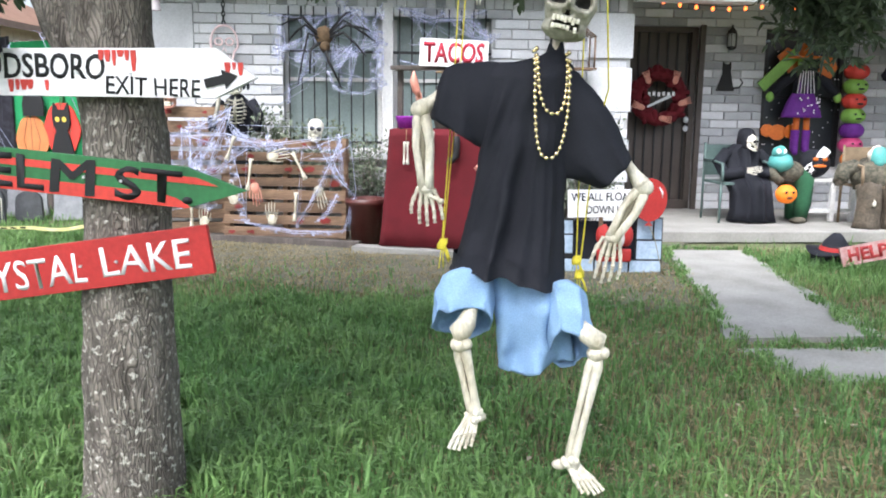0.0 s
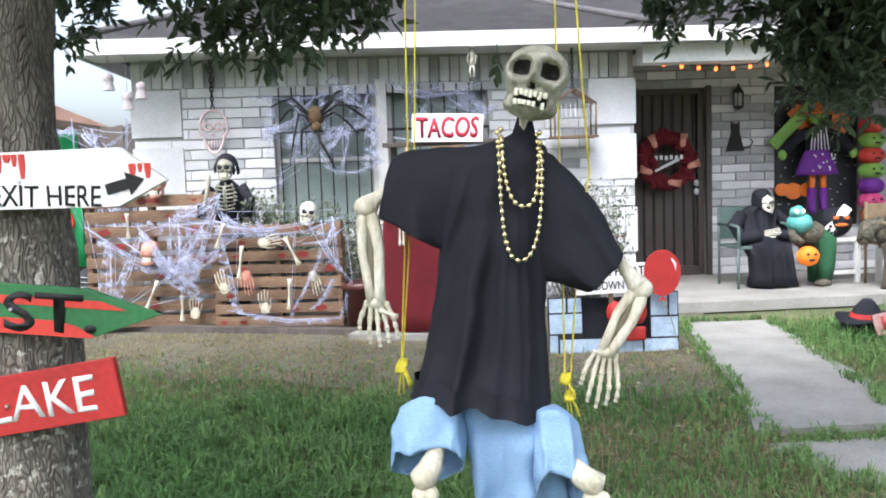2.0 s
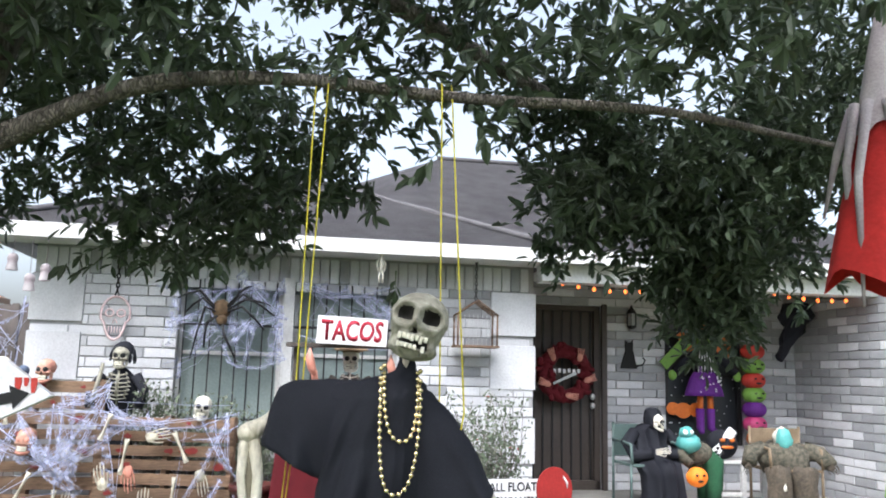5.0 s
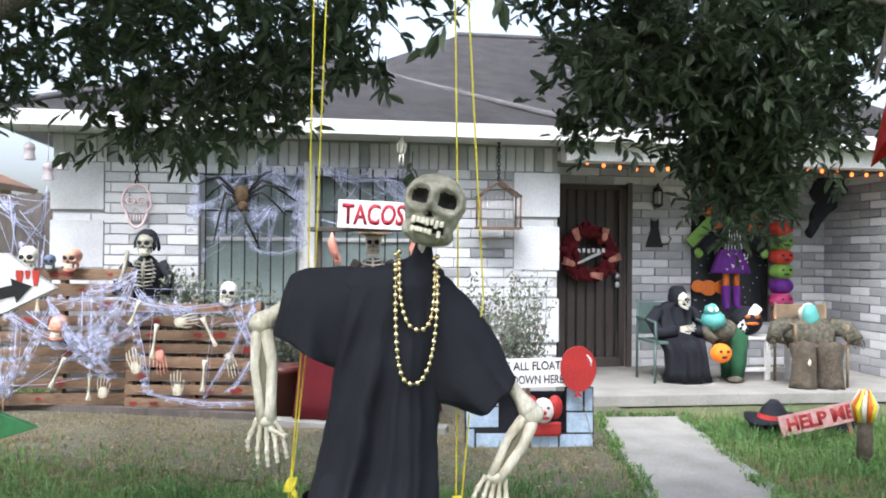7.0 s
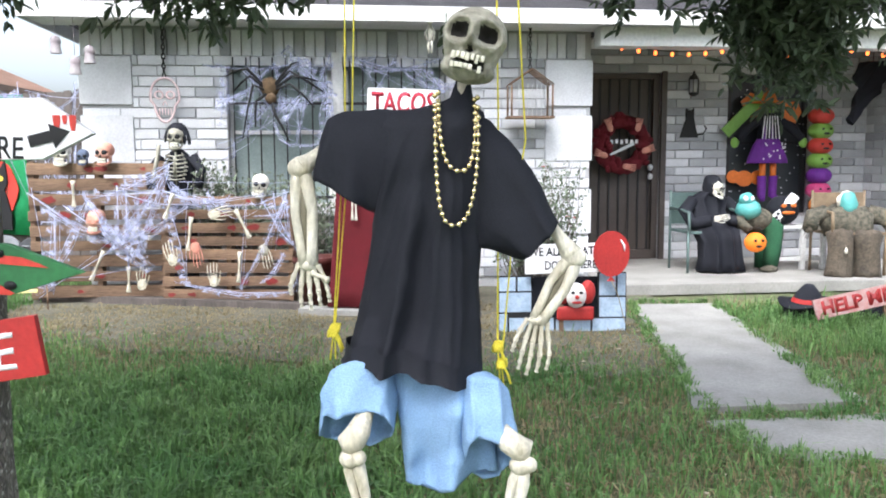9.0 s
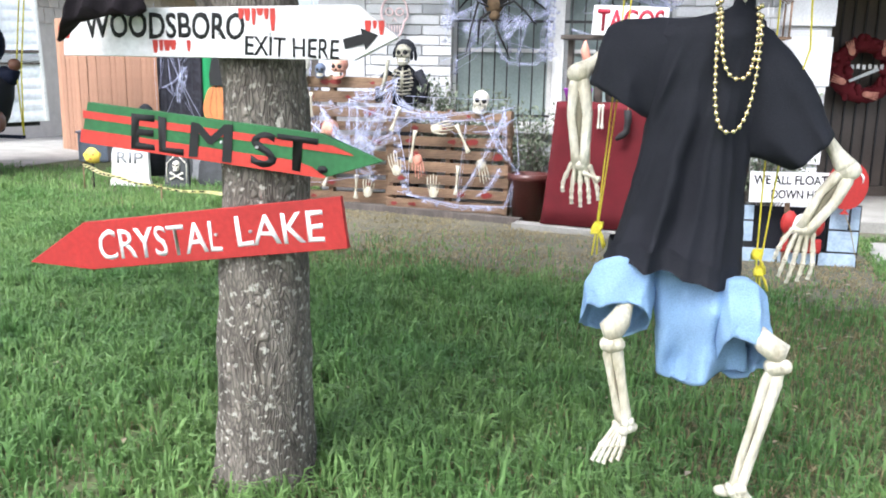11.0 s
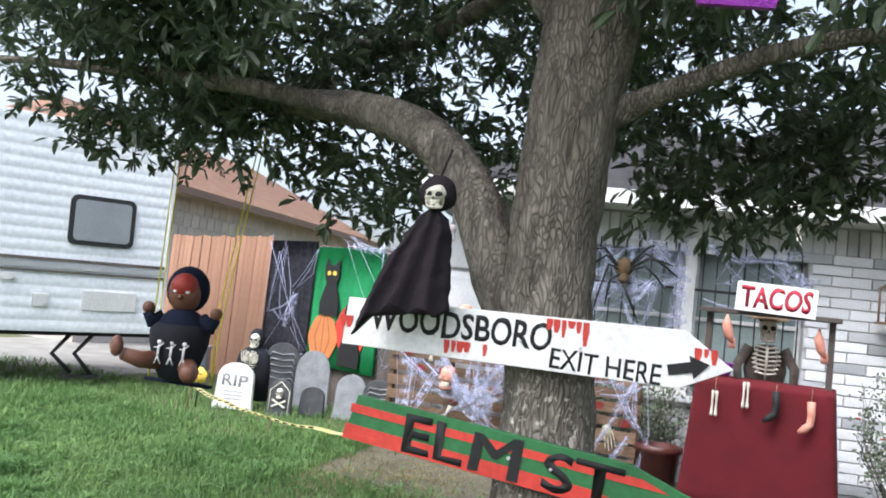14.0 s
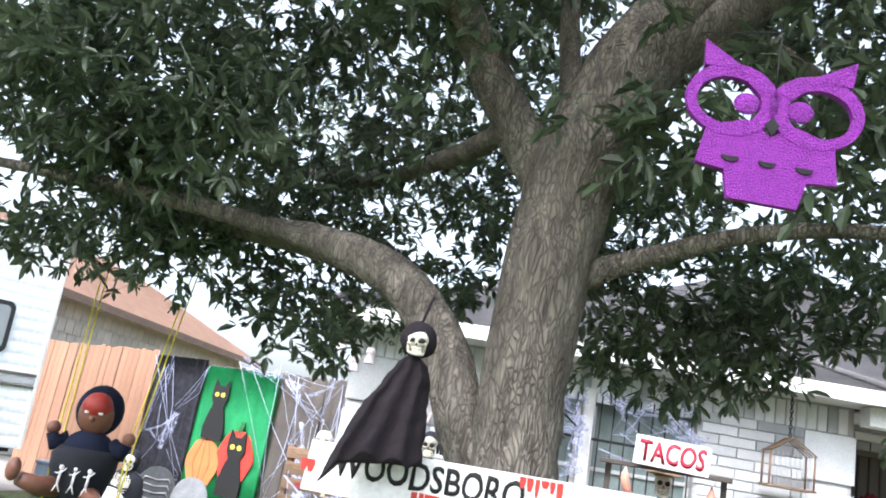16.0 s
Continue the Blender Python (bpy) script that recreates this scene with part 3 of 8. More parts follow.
limb("limb", [(-0.82, 2.18, 1.84), (-0.65, 2.18, 1.92), (-0.35, 2.05, 1.995), (0.0, 2.0, 2.015), (0.45, 1.99, 1.985), (0.95, 2.05, 2.0), (1.5, 2.4, 2.06), (2.2, 3.0, 2.2)], [0.045, 0.03, 0.022, 0.016, 0.014, 0.012, 0.01, 0.006], 9)
limb("limb", [(-0.66, 2.22, 2.55), (-0.4, 2.4, 2.72), (0.1, 2.8, 2.7), (0.8, 3.2, 2.5), (1.5, 3.5, 2.3)], [0.06, 0.05, 0.04, 0.03, 0.014], 9)
limb("limb", [(-1.0, 2.22, 2.3), (-1.3, 2.6, 2.3), (-1.8, 3.1, 2.35), (-2.6, 3.5, 2.6)], [0.04, 0.034, 0.025, 0.012], 9)
limb("limb", [(-1.5, 2.38, 1.88), (-2.0, 2.45, 1.98), (-2.6, 2.5, 2.05), (-3.3, 2.6, 2.12)], [0.034, 0.03, 0.022, 0.012], 9)


limb("limb", [(-0.5, 2.28, 3.0), (-0.55, 1.7, 3.5), (-0.5, 0.5, 3.8), (-0.3, -0.9, 3.7)], [0.05, 0.05, 0.04, 0.015], 9)
limb("limb", [(-1.1, 2.2, 2.45), (-1.9, 1.6, 3.1), (-3.2, 0.7, 3.4)], [0.04, 0.04, 0.015], 8)
limb("limb", [(-0.55, 2.2, 2.85), (0.3, 1.5, 3.3), (1.3, 0.7, 3.6)], [0.05, 0.04, 0.012], 8)


def leaves(name, blobs, seed, size=0.055):
    """Leaf sprays: short twigs with narrow oval leaves round them, filling soft-edged blobs (centre, radii, sprays)."""
    rs = random.Random(seed)
    verts, faces, twigs = [], [], []
    for c, r, n in blobs:
        for _ in range(int((1.35 if c[2] > 2.85 else 0.64 if -1.0 < c[0] < 0.6 else 0.85) * n)):
            while True:
                d = Vector((rs.uniform(-1, 1), rs.uniform(-1, 1), rs.uniform(-1, 1)))
                if d.length < 1 and rs.random() < 0.35 + 0.65 * d.length:
                    break
            p = Vector(c) + Vector((d.x * r[0], d.y * r[1], d.z * r[2]))
            if noise.noise(p * 3.4) < -0.06 or noise.noise(p * 1.3 + Vector((3, 1, 7))) < -0.38:
                continue
            tw = Vector((rs.uniform(-1, 1), rs.uniform(-1, 1), rs.uniform(-1.0, 0.45))).normalized()
            ln = rs.uniform(0.06, 0.16)
            twigs.append((p, p + tw * ln))
            for _ in range(rs.randint(6, 10)):
                base = p + tw * (ln * rs.uniform(0.2, 1.05))
                ax = (tw + Vector((rs.gauss(0, 0.8), rs.gauss(0, 0.8), rs.gauss(-0.15, 0.8)))).normalized()
                s = ax.cross(Vector((rs.gauss(0, 0.5), rs.gauss(0, 0.5), 1))).normalized()
                L = size * rs.uniform(0.6, 1.25)
                w = L * rs.uniform(0.16, 0.22)
                up = s.cross(ax) * (w * 0.5)
                k = len(verts)
                verts += [base, base + ax * L * 0.35 + s * w + up, base + ax * L * 0.75 + s * w * 0.75 + up, base + ax * L, base + ax * L * 0.75 - s * w * 0.75 + up, base + ax * L * 0.35 - s * w + up]
                faces += [(k, k + 1, k + 2, k + 3), (k, k + 3, k + 4, k + 5)]
    for a, b in twigs:
        k = len(verts)
        s = (b - a).orthogonal().normalized() * 0.0025
        q = (b - a).cross(s).normalized() * 0.0025
        verts += [a + s, a + q, a - s - q, b]
        faces += [(k, k + 1, k + 3), (k + 1, k + 2, k + 3), (k + 2, k, k + 3)]
    me = bpy.data.meshes.new(name)
    me.from_pydata([v - TO for v in verts], [], faces)
    me.materials.append(M_leaf)
    ob = new(name, me)
    ob.parent = tree
    ob["kind"] = "stuff"
    return ob


CROWN = [
    ((-0.5, 2.9, 2.2), (0.75, 0.6, 0.3), 620),
    ((-0.42, 3.0, 1.82), (0.38, 0.3, 0.18), 260),
    ((-0.15, 2.9, 2.05), (0.4, 0.35, 0.22), 330),
    ((0.1, 2.9, 2.05), (0.3, 0.3, 0.2), 90),
    ((0.27, 3.0, 1.76), (0.09, 0.1, 0.2), 60),
    ((1.72, 3.4, 2.14), (0.66, 0.5, 0.38), 1150),
    ((1.66, 3.42, 1.62), (0.24, 0.22, 0.22), 190),
    ((1.3, 3.3, 2.05), (0.55, 0.4, 0.33), 760),
    ((1.9, 3.4, 2.2), (0.6, 0.4, 0.4), 700),
    ((-0.9, 1.6, 3.1), (0.9, 0.5, 0.25), 500),
    ((-2.65, 2.75, 2.05), (0.6, 0.35, 0.26), 420),
    ((-2.1, 2.75, 2.25), (0.6, 0.3, 0.22), 240),
    ((0.95, 3.2, 1.95), (0.22, 0.25, 0.2), 110),
    ((1.68, 3.4, 1.8), (0.32, 0.3, 0.18), 260),
    ((1.12, 3.4, 2.42), (0.36, 0.35, 0.22), 420),
    ((1.85, 3.45, 1.78), (0.3, 0.3, 0.25), 220),
    ((0.9, 2.8, 2.6), (0.9, 0.8, 0.3), 620),
    ((2.5, 3.3, 2.4), (0.7, 0.8, 0.45), 1100),
    ((-1.3, 3.2, 2.4), (0.8, 0.7, 0.45), 1100),
    ((-1.75, 3.5, 2.05), (0.5, 0.45, 0.22), 330),
    ((-2.5, 3.0, 2.6), (0.9, 0.9, 0.5), 1500),
    ((-2.2, 2.7, 2.15), (0.6, 0.4, 0.2), 300),
    ((-3.4, 2.9, 2.75), (0.8, 0.9, 0.55), 600),
    ((-4.4, 3.2, 2.9), (0.8, 0.9, 0.6), 330),
    ((-1.8, 2.2, 3.0), (1.0, 0.8, 0.5), 1300),
    ((-2.8, 2.0, 3.2), (0.9, 0.8, 0.5), 520),
    ((-0.9, 2.8, 3.4), (1.3, 0.9, 0.5), 1300),
    ((0.2, 2.9, 3.1), (0.9, 0.7, 0.4), 800),
    ((0.6, 2.0, 3.3), (1.1, 1.0, 0.4), 900),
    ((-0.1, 3.4, 2.35), (0.6, 0.5, 0.25), 260),
    ((-0.5, 1.3, 2.95), (0.5, 0.3, 0.12), 60),
    ((0.3, 2.0, 2.16), (1.0, 0.3, 0.16), 330),
    # next two: unseen leaves overhead, added to shade trunk and lawn
    ((-0.3, -0.6, 3.4), (3.2, 1.6, 0.4), 800),
    ((-3.4, 0.4, 3.5), (1.5, 1.2, 0.5), 500),
    ((2.3, 3.2, 2.9), (0.9, 0.8, 0.45), 1300),
    ((1.2, 2.1, 2.45), (0.7, 0.4, 0.25), 350),
    ((-0.35, 1.95, 2.22), (0.5, 0.2, 0.16), 200),
    ((-0.4, 2.1, 2.6), (0.35, 0.3, 0.3), 160),
    ((-1.9, 2.2, 2.12), (0.5, 0.15, 0.18), 150),
    ((-2.6, 2.3, 2.4), (0.6, 0.25, 0.3), 260),
    ((-1.35, 1.9, 2.5), (0.35, 0.2, 0.3), 130),
    # unseen layer over the viewpoint, added to darken the upper trunk
    ((-0.6, 0.5, 3.45), (2.4, 1.3, 0.4), 1500),
    ((-2.2, 2.1, 2.3), (0.5, 0.2, 0.25), 240),
    ((0.45, 2.0, 1.9), (0.05, 0.04, 0.06), 7),
    ((-2.3, 2.9, 1.9), (0.5, 0.3, 0.16), 150),
    ((-1.75, 2.9, 1.72), (0.22, 0.25, 0.16), 70),
    # next two: more out-of-view leaves added to block sky light
    ((-1.0, 0.6, 3.7), (2.2, 1.3, 0.4), 900),
    ((1.2, 0.6, 3.6), (1.2, 1.2, 0.4), 500),
    ((-3.0, 3.7, 2.2), (0.6, 0.5, 0.22), 240),
    ((-1.6, 4.2, 3.0), (1.6, 0.6, 0.5), 900),
]
leaves("crown", CROWN, 11, 0.06)

# ---- arrow signs nailed to the trunk ----
def arrow_sign(name, outline, label, base, m, t=0.018):
    ob = thing(name, label, "sign", m, group="arrow signs on the tree")
    bm = bmesh.new()
    slab(bm, outline, t)
    bmesh.ops.bevel(bm, geom=bm.edges[:], offset=0.0015, segments=1, affect="EDGES")
    part("board", bm, base, ob)
    return ob


S1 = pose(-0.94, 2.0, 1.265, 0, 0.2, -1.5)
woodsboro = arrow_sign("arrow_sign", [(-0.435, -0.06), (0.38, -0.06), (0.49, -0.006), (0.385, 0.068), (-0.43, 0.058)], "white painted arrow sign with black lettering and red drips", M_whitep, S1)
put_text("WOODSBORO", 0.46, 0.066, M_blackp, woodsboro, pose(-0.135, -0.0005, 0.018), 0.02, depth=0.0008)
put_text("EXIT HERE", 0.248, 0.046, M_blackp, woodsboro, pose(0.218, -0.0005, -0.032, 0, 1.5), 0.008, depth=0.0008)
bm = bmesh.new()
slab(bm, [(-0.045, -0.012), (0.005, -0.012), (0.005, -0.026), (0.044, 0.0), (0.005, 0.026), (0.005, 0.012), (-0.045, 0.012)], 0.003, pose(0.398, -0.003, -0.012, 0, -14))
part("painted_arrow", bm, M_blackp, woodsboro)
rs = random.Random(3)
for cx, cz, n, top in ((0.135, 0.06, 6, True), (-0.125, -0.03, 4, False), (-0.055, -0.03, 1, False), (0.44, 0.02, 3, False), (-0.42, 0.0, 2, False)):
    for i in range(n):
        x = cx + (i - n / 2) * 0.017
        ln, w = rs.uniform(0.014, 0.045) * (1.2 if top else 0.8), rs.uniform(0.005, 0.01)
        bm = bmesh.new()
        z0 = cz if top else cz + 0.012
        slab(bm, [(x - w * 0.5, z0 - ln), (x + w * 0.5, z0 - ln), (x + w, z0 - ln * 0.4), (x + w * 0.9, z0), (x - w, z0), (x - w * 0.9, z0 - ln * 0.5)], 0.002, pose(0, -0.002, 0))
        part("red_drip", bm, M_redorange, woodsboro)
S2 = pose(-0.92, 2.0, 0.995, 0, 5.2, -1.5)
elm = arrow_sign("arrow_sign", [(-0.42, -0.055), (0.28, -0.055), (0.435, 0.008), (0.27, 0.055), (-0.4, 0.055)], "arrow sign striped red and green with black lettering", M_green, S2)
for pts in ([(-0.412, 0.032), (0.3, 0.03), (0.33, 0.022), (0.36, 0.012), (-0.412, 0.012)], [(-0.417, -0.018), (0.2, -0.02), (0.25, -0.03), (0.29, -0.05), (0.28, -0.054), (-0.42, -0.054)]):
    bm = bmesh.new()
    slab(bm, pts[::-1], 0.002, pose(0, -0.002, 0))
    part("painted_stripe", bm, M_redorange, elm)
put_text("EL", 0.155, 0.092, M_blackp, elm, pose(-0.186, -0.0025, -0.002, 0, -1), 0.02, depth=0.0008)
for dx in (-0.004, 0.0, 0.004):  # three brush passes
    put_text("M", 0.11, 0.092, M_blackp, elm, pose(-0.03 + dx, -0.0025 - 0.05 * abs(dx) - 0.02 * max(dx, 0), -0.002, 0, -1), 0.0, depth=0.0008)
put_text("ST.", 0.215, 0.088, M_blackp, elm, pose(0.188, -0.0025, -0.002, 0, -2), 0.02, depth=0.0008)
S3 = pose(-1.04, 1.995, 0.74, 0, -8.5, -1.5)
crystal = arrow_sign("arrow_sign", [(-0.3, -0.066), (0.46, -0.066), (0.46, 0.066), (-0.3, 0.066), (-0.5, -0.03)], "red painted arrow sign with white lettering", M_red, S3)
put_text("CRYSTAL", 0.375, 0.082, M_whitep, crystal, pose(-0.075, -0.0005, -0.004, 0, 0.5), 0.006, depth=0.0008)
put_text("LAKE", 0.245, 0.08, M_whitep, crystal, pose(0.282, -0.0005, 0.0, 0, 1), 0.006, depth=0.0008)
for sg, xs in ((woodsboro, (0.02, 0.16)), (elm, (0.0, 0.1)), (crystal, (0.1, 0.2))):
    for x in xs:
        bm = bmesh.new()
        bmesh.ops.create_cone(bm, cap_ends=True, segments=8, radius1=0.004, radius2=0.004, depth=0.006, matrix=pose(x, -0.003, 0.0, 90))
        part("nail_head", bm, M_steel, sg)

# ---- skeleton dummy hung from the branch ----
DY = 2.05


def px(x, z):
    """From the dummy's own flat drawing (units of its outline) to metres."""
    return 0.05 + (x - 800) * 0.00152, 1.30 - (z - 115) * 0.00156


def bone(bm, a, b, r, mi=0, ends=1.6, seg=10):
    """A long bone: a slim shaft that swells into knuckled ends."""
    a, b = Vector(a), Vector(b)
    ts = (0, 0.06, 0.14, 0.3, 0.5, 0.7, 0.86, 0.94, 1)
    ks = (0.7, ends, ends * 0.85, 1.0, 0.85, 1.0, ends * 0.85, ends, 0.7)
    tube(bm, [a.lerp(b, t) for t in ts], [r * k for k in ks], seg, mi=mi)


def bone_fingers(bm, wrist, tip, width, y, rs, n=5, dark=0):
    """Palm rods and three-jointed fingers fanned from wrist to tip; dark=1 colours the palm backing as gap shade."""
    w, t = Vector(wrist), Vector(tip)
    d = (t - w)
    s = Vector((d.z, 0, -d.x)).normalized()
    for k in range(n):
        f = (k - (n - 1) / 2) / ((n - 1) / 2)
        L = 1.0 - 0.16 * abs(f) - (0.22 if f > 0.9 else 0)
        p0 = w + s * (f * width * 0.32)
        p1 = w + d * (0.42 * L) + s * (f * width * 0.52)
        p2 = w + d * (0.66 * L) + s * (f * width * 0.6) + Vector((0, -0.008, 0))
        p3 = w + d * (0.85 * L) + s * (f * width * 0.62) + Vector((0, -0.006, 0))
        p4 = w + d * L + s * (f * width * 0.62)
        for a, b, r in ((p0, p1, 0.0055), (p1, p2, 0.005), (p2, p3, 0.0045), (p3, p4, 0.004)):
            bone(bm, a, b, r, 0, 1.35, 7)
    # backing plate; in the dark material it paints shade between the palm rods
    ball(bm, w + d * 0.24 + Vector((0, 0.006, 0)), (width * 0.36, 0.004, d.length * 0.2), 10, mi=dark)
    for k in range(6):
        ball(bm, w + s * rs.uniform(-0.3, 0.3) * width + d * rs.uniform(-0.05, 0.06), 0.007, 8)


def skull(bm, c, s, m=I4, mi=0, md=1):
    """A skull facing -y: cranium, brow, cheek bones, hollow sockets, nose, jaw and teeth; s is about its height."""
    M = m @ Matrix.Translation(c) @ Matrix.Scale(s, 4)
    ball(bm, (0, 0.12, 0.14), (0.37, 0.43, 0.36), 22, M, mi)
    ball(bm, (0, -0.04, -0.1), (0.25, 0.25, 0.2), 14, M, mi)
    for sx in (-1, 1):
        ball(bm, (sx * 0.25, -0.16, -0.1), (0.09, 0.14, 0.07), 10, M, mi)
        ball(bm, (sx * 0.26, 0.04, -0.24), (0.06, 0.12, 0.2), 10, M, mi)
        ball(bm, (sx * 0.15, -0.255, 0.035), (0.12, 0.075, 0.115), 16, M, md)
        tube(bm, [(sx * 0.155 + 0.14 * math.cos(a), -0.275 + 0.13 * max(0.0, math.cos(a) * sx) ** 2, 0.035 + 0.135 * math.sin(a)) for a in [k * math.pi / 7 for k in range(14)]], 0.034, 7, M, mi, closed=True)
    slab(bm, [(-0.055, -0.19), (-0.015, -0.15), (0.015, -0.15), (0.055, -0.19), (0.0, -0.03)], 0.04, M @ pose(0, -0.325, 0), md)
    tube(bm, [(-0.27, 0.0, -0.38), (-0.2, -0.2, -0.48), (0, -0.3, -0.51), (0.2, -0.2, -0.48), (0.27, 0.0, -0.38)], [0.05, 0.065, 0.075, 0.065, 0.05], 8, M, mi)
    ball(bm, (0, -0.15, -0.33), (0.2, 0.15, 0.14), 12, M, md)
    for row, z in ((0, -0.27), (1, -0.375)):
        for k in range(8):
            a = (k - 3.5) * 0.27
            box(bm, (0.2 * math.sin(a), -0.12 - 0.2 * math.cos(a), z), (0.044, 0.05, 0.09), M, bev=0.01, mi=2)


rs = random.Random(8)
bm = bmesh.new()
M_tooth = mat("tooth_paint", (0.75, 0.73, 0.62), (0.6, 0.57, 0.45), 30, 0.4, 0.1, 90)
M_socket = mat("socket_paint", (0.012, 0.011, 0.01), (0.022, 0.02, 0.017), 20, 0.6, 0.2, spec=0.2)
M_skull = mat("aged_skull_plastic", (0.42, 0.405, 0.33), (0.2, 0.19, 0.145), 13, 0.6, 0.5, 70, fine=0.25)


def carved_skull(bm, M, bone_i, dark_i, tooth_i):
    """A heavy cast skull facing -y, one unit high: wide cranium, deep round sockets, nose hole, cheek bones, square jaw."""
    r = bmesh.ops.create_uvsphere(bm, u_segments=72, v_segments=56, radius=1)
    smooth_ = lambda d, w: max(0.0, 1 - (d / w) ** 2) ** 2
    dark = set()
    for v in r["verts"]:
        d = v.co.copy()
        wid = 0.41 if d.z > 0.1 else 0.41 - 0.11 * min(1, (0.1 - d.z) / 0.5) + 0.05 * smooth_(d.z + 0.75, 0.4)
        hx = math.copysign(abs(d.x) ** (0.75 if d.z < -0.2 else 1.0), d.x)
        x, y, z = wid * hx, 0.38 * d.y, (0.5 if d.z < 0 else 0.43) * math.copysign(abs(d.z) ** (0.8 if d.z < 0 else 0.9), d.z)
        if z < -0.1:
            y *= 0.85
            x *= 1 + 0.22 * min(1.0, (-0.1 - z) / 0.3)
        if y < 0:
            y -= 0.05 * smooth_(math.hypot(x, z - 0.17), 0.32)
            for sx in (-1, 1):
                q = math.hypot((x - sx * 0.175) / 1.08, z - 0.07)
                y += 0.24 * smooth_(q, 0.155) ** 0.55
                y -= 0.035 * smooth_(q - 0.165, 0.05)
                y -= 0.06 * smooth_(math.hypot(x - sx * 0.28, (z + 0.1) * 1.5), 0.1)
                y += 0.05 * smooth_(math.hypot((x - sx * 0.2) * 1.2, z + 0.22), 0.12)
                if q < 0.12:
                    dark.add(v)
            nz = z + 0.115
            if abs(x) < 0.052 * max(0.0, min(1.0, (0.075 - nz) / 0.12)) + 0.004 and -0.05 < nz < 0.07:
                y += 0.11
                dark.add(v)
            y -= 0.03 * smooth_(math.hypot(x * 1.6, z + 0.02), 0.08)
            if abs(x) < 0.2 and -0.36 < z < -0.215:
                y += 0.07
                dark.add(v)
            y += 0.012 * math.sin(x * 95) * smooth_(z + 0.4, 0.13) + 0.01 * math.sin(x * 80) * smooth_(z + 0.19, 0.06)
        v.co = M @ (Vector((x, y, z)) + 0.012 * noise.noise_vector(Vector((x, y, z)) * 7) + 0.005 * noise.noise_vector(Vector((x, y, z)) * 24))
    for f in {f for v in r["verts"] for f in v.link_faces}:
        f.smooth = True
        f.material_index = dark_i if sum(v in dark for v in f.verts) > 2 else bone_i
    rt = random.Random(12)
    for z, hz, n, st in ((-0.245, 0.09, 7, 0.058), (-0.335, 0.078, 7, 0.055)):
        for k in range(n):
            x = (k - (n - 1) / 2) * st
            if (z < -0.3 and k == 5):
                continue
            yy = -0.3 * math.sqrt(max(0.1, 1 - (x / 0.38) ** 2)) - 0.01
            h = hz * rt.uniform(0.75, 1.2)
            box(bm, (0, 0, 0), (st * rt.uniform(0.78, 0.95), 0.055, h), M @ pose(x, yy, z + (0.02 if z > -0.3 else -0.01) - (h / 2 - hz / 2), 0, rt.uniform(-6, 6), math.degrees(x) * 1.6), bev=0.012, mi=tooth_i)


carved_skull(bm, pose(0.345, 1.97, 1.437, -4, 13, -8) @ Matrix.Scale(0.168, 4), 3, 4, 2)
# neck wrapped in black cloth is part of the shirt; arms
P = lambda x, z, y=0.0: (*[v for v in (px(x, z)[0],)], DY + y, px(x, z)[1])
# upper arm, elbow, twin forearm bones, wrist
for el, wr, tip, sh in (((748, 190), (758, 325), (762, 388), (800, 150)), ((1142, 318), (1088, 405), (1072, 484), (1085, 240))):
    E, Wv, Tv, Sv = Vector(P(*el, -0.01)), Vector(P(*wr, -0.03)), Vector(P(*tip, -0.03)), Vector(P(*sh, 0.01))
    bone(bm, Sv, E, 0.016, 0, 1.6)
    d = (Wv - E).normalized()
    s = Vector((d.z, 0, -d.x))
    ball(bm, E, (0.028, 0.022, 0.024), 14)
    for k, r in ((-1, 0.0125), (1, 0.0105)):
        tube(bm, [E + s * 0.006 * k, E.lerp(Wv, 0.15) + s * 0.012 * k, E.lerp(Wv, 0.45) + s * 0.019 * k, E.lerp(Wv, 0.8) + s * 0.012 * k, Wv + s * 0.009 * k], [r, r * 1.25, r * 0.95, r, r * 1.1], 10, mi=0)
    # dark rod between the forearm bones, shade of the gap as colour
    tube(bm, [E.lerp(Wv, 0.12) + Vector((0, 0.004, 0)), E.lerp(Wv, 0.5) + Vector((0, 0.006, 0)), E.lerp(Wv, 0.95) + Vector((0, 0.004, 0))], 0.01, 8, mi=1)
    ball(bm, Wv, (0.02, 0.013, 0.013), 12)
    bone_fingers(bm, Wv, Tv, 0.066, DY, rs, dark=1)
thumb = Vector(P(762, 335, -0.03))
bone(bm, thumb, Vector(P(790, 345, -0.05)), 0.005)
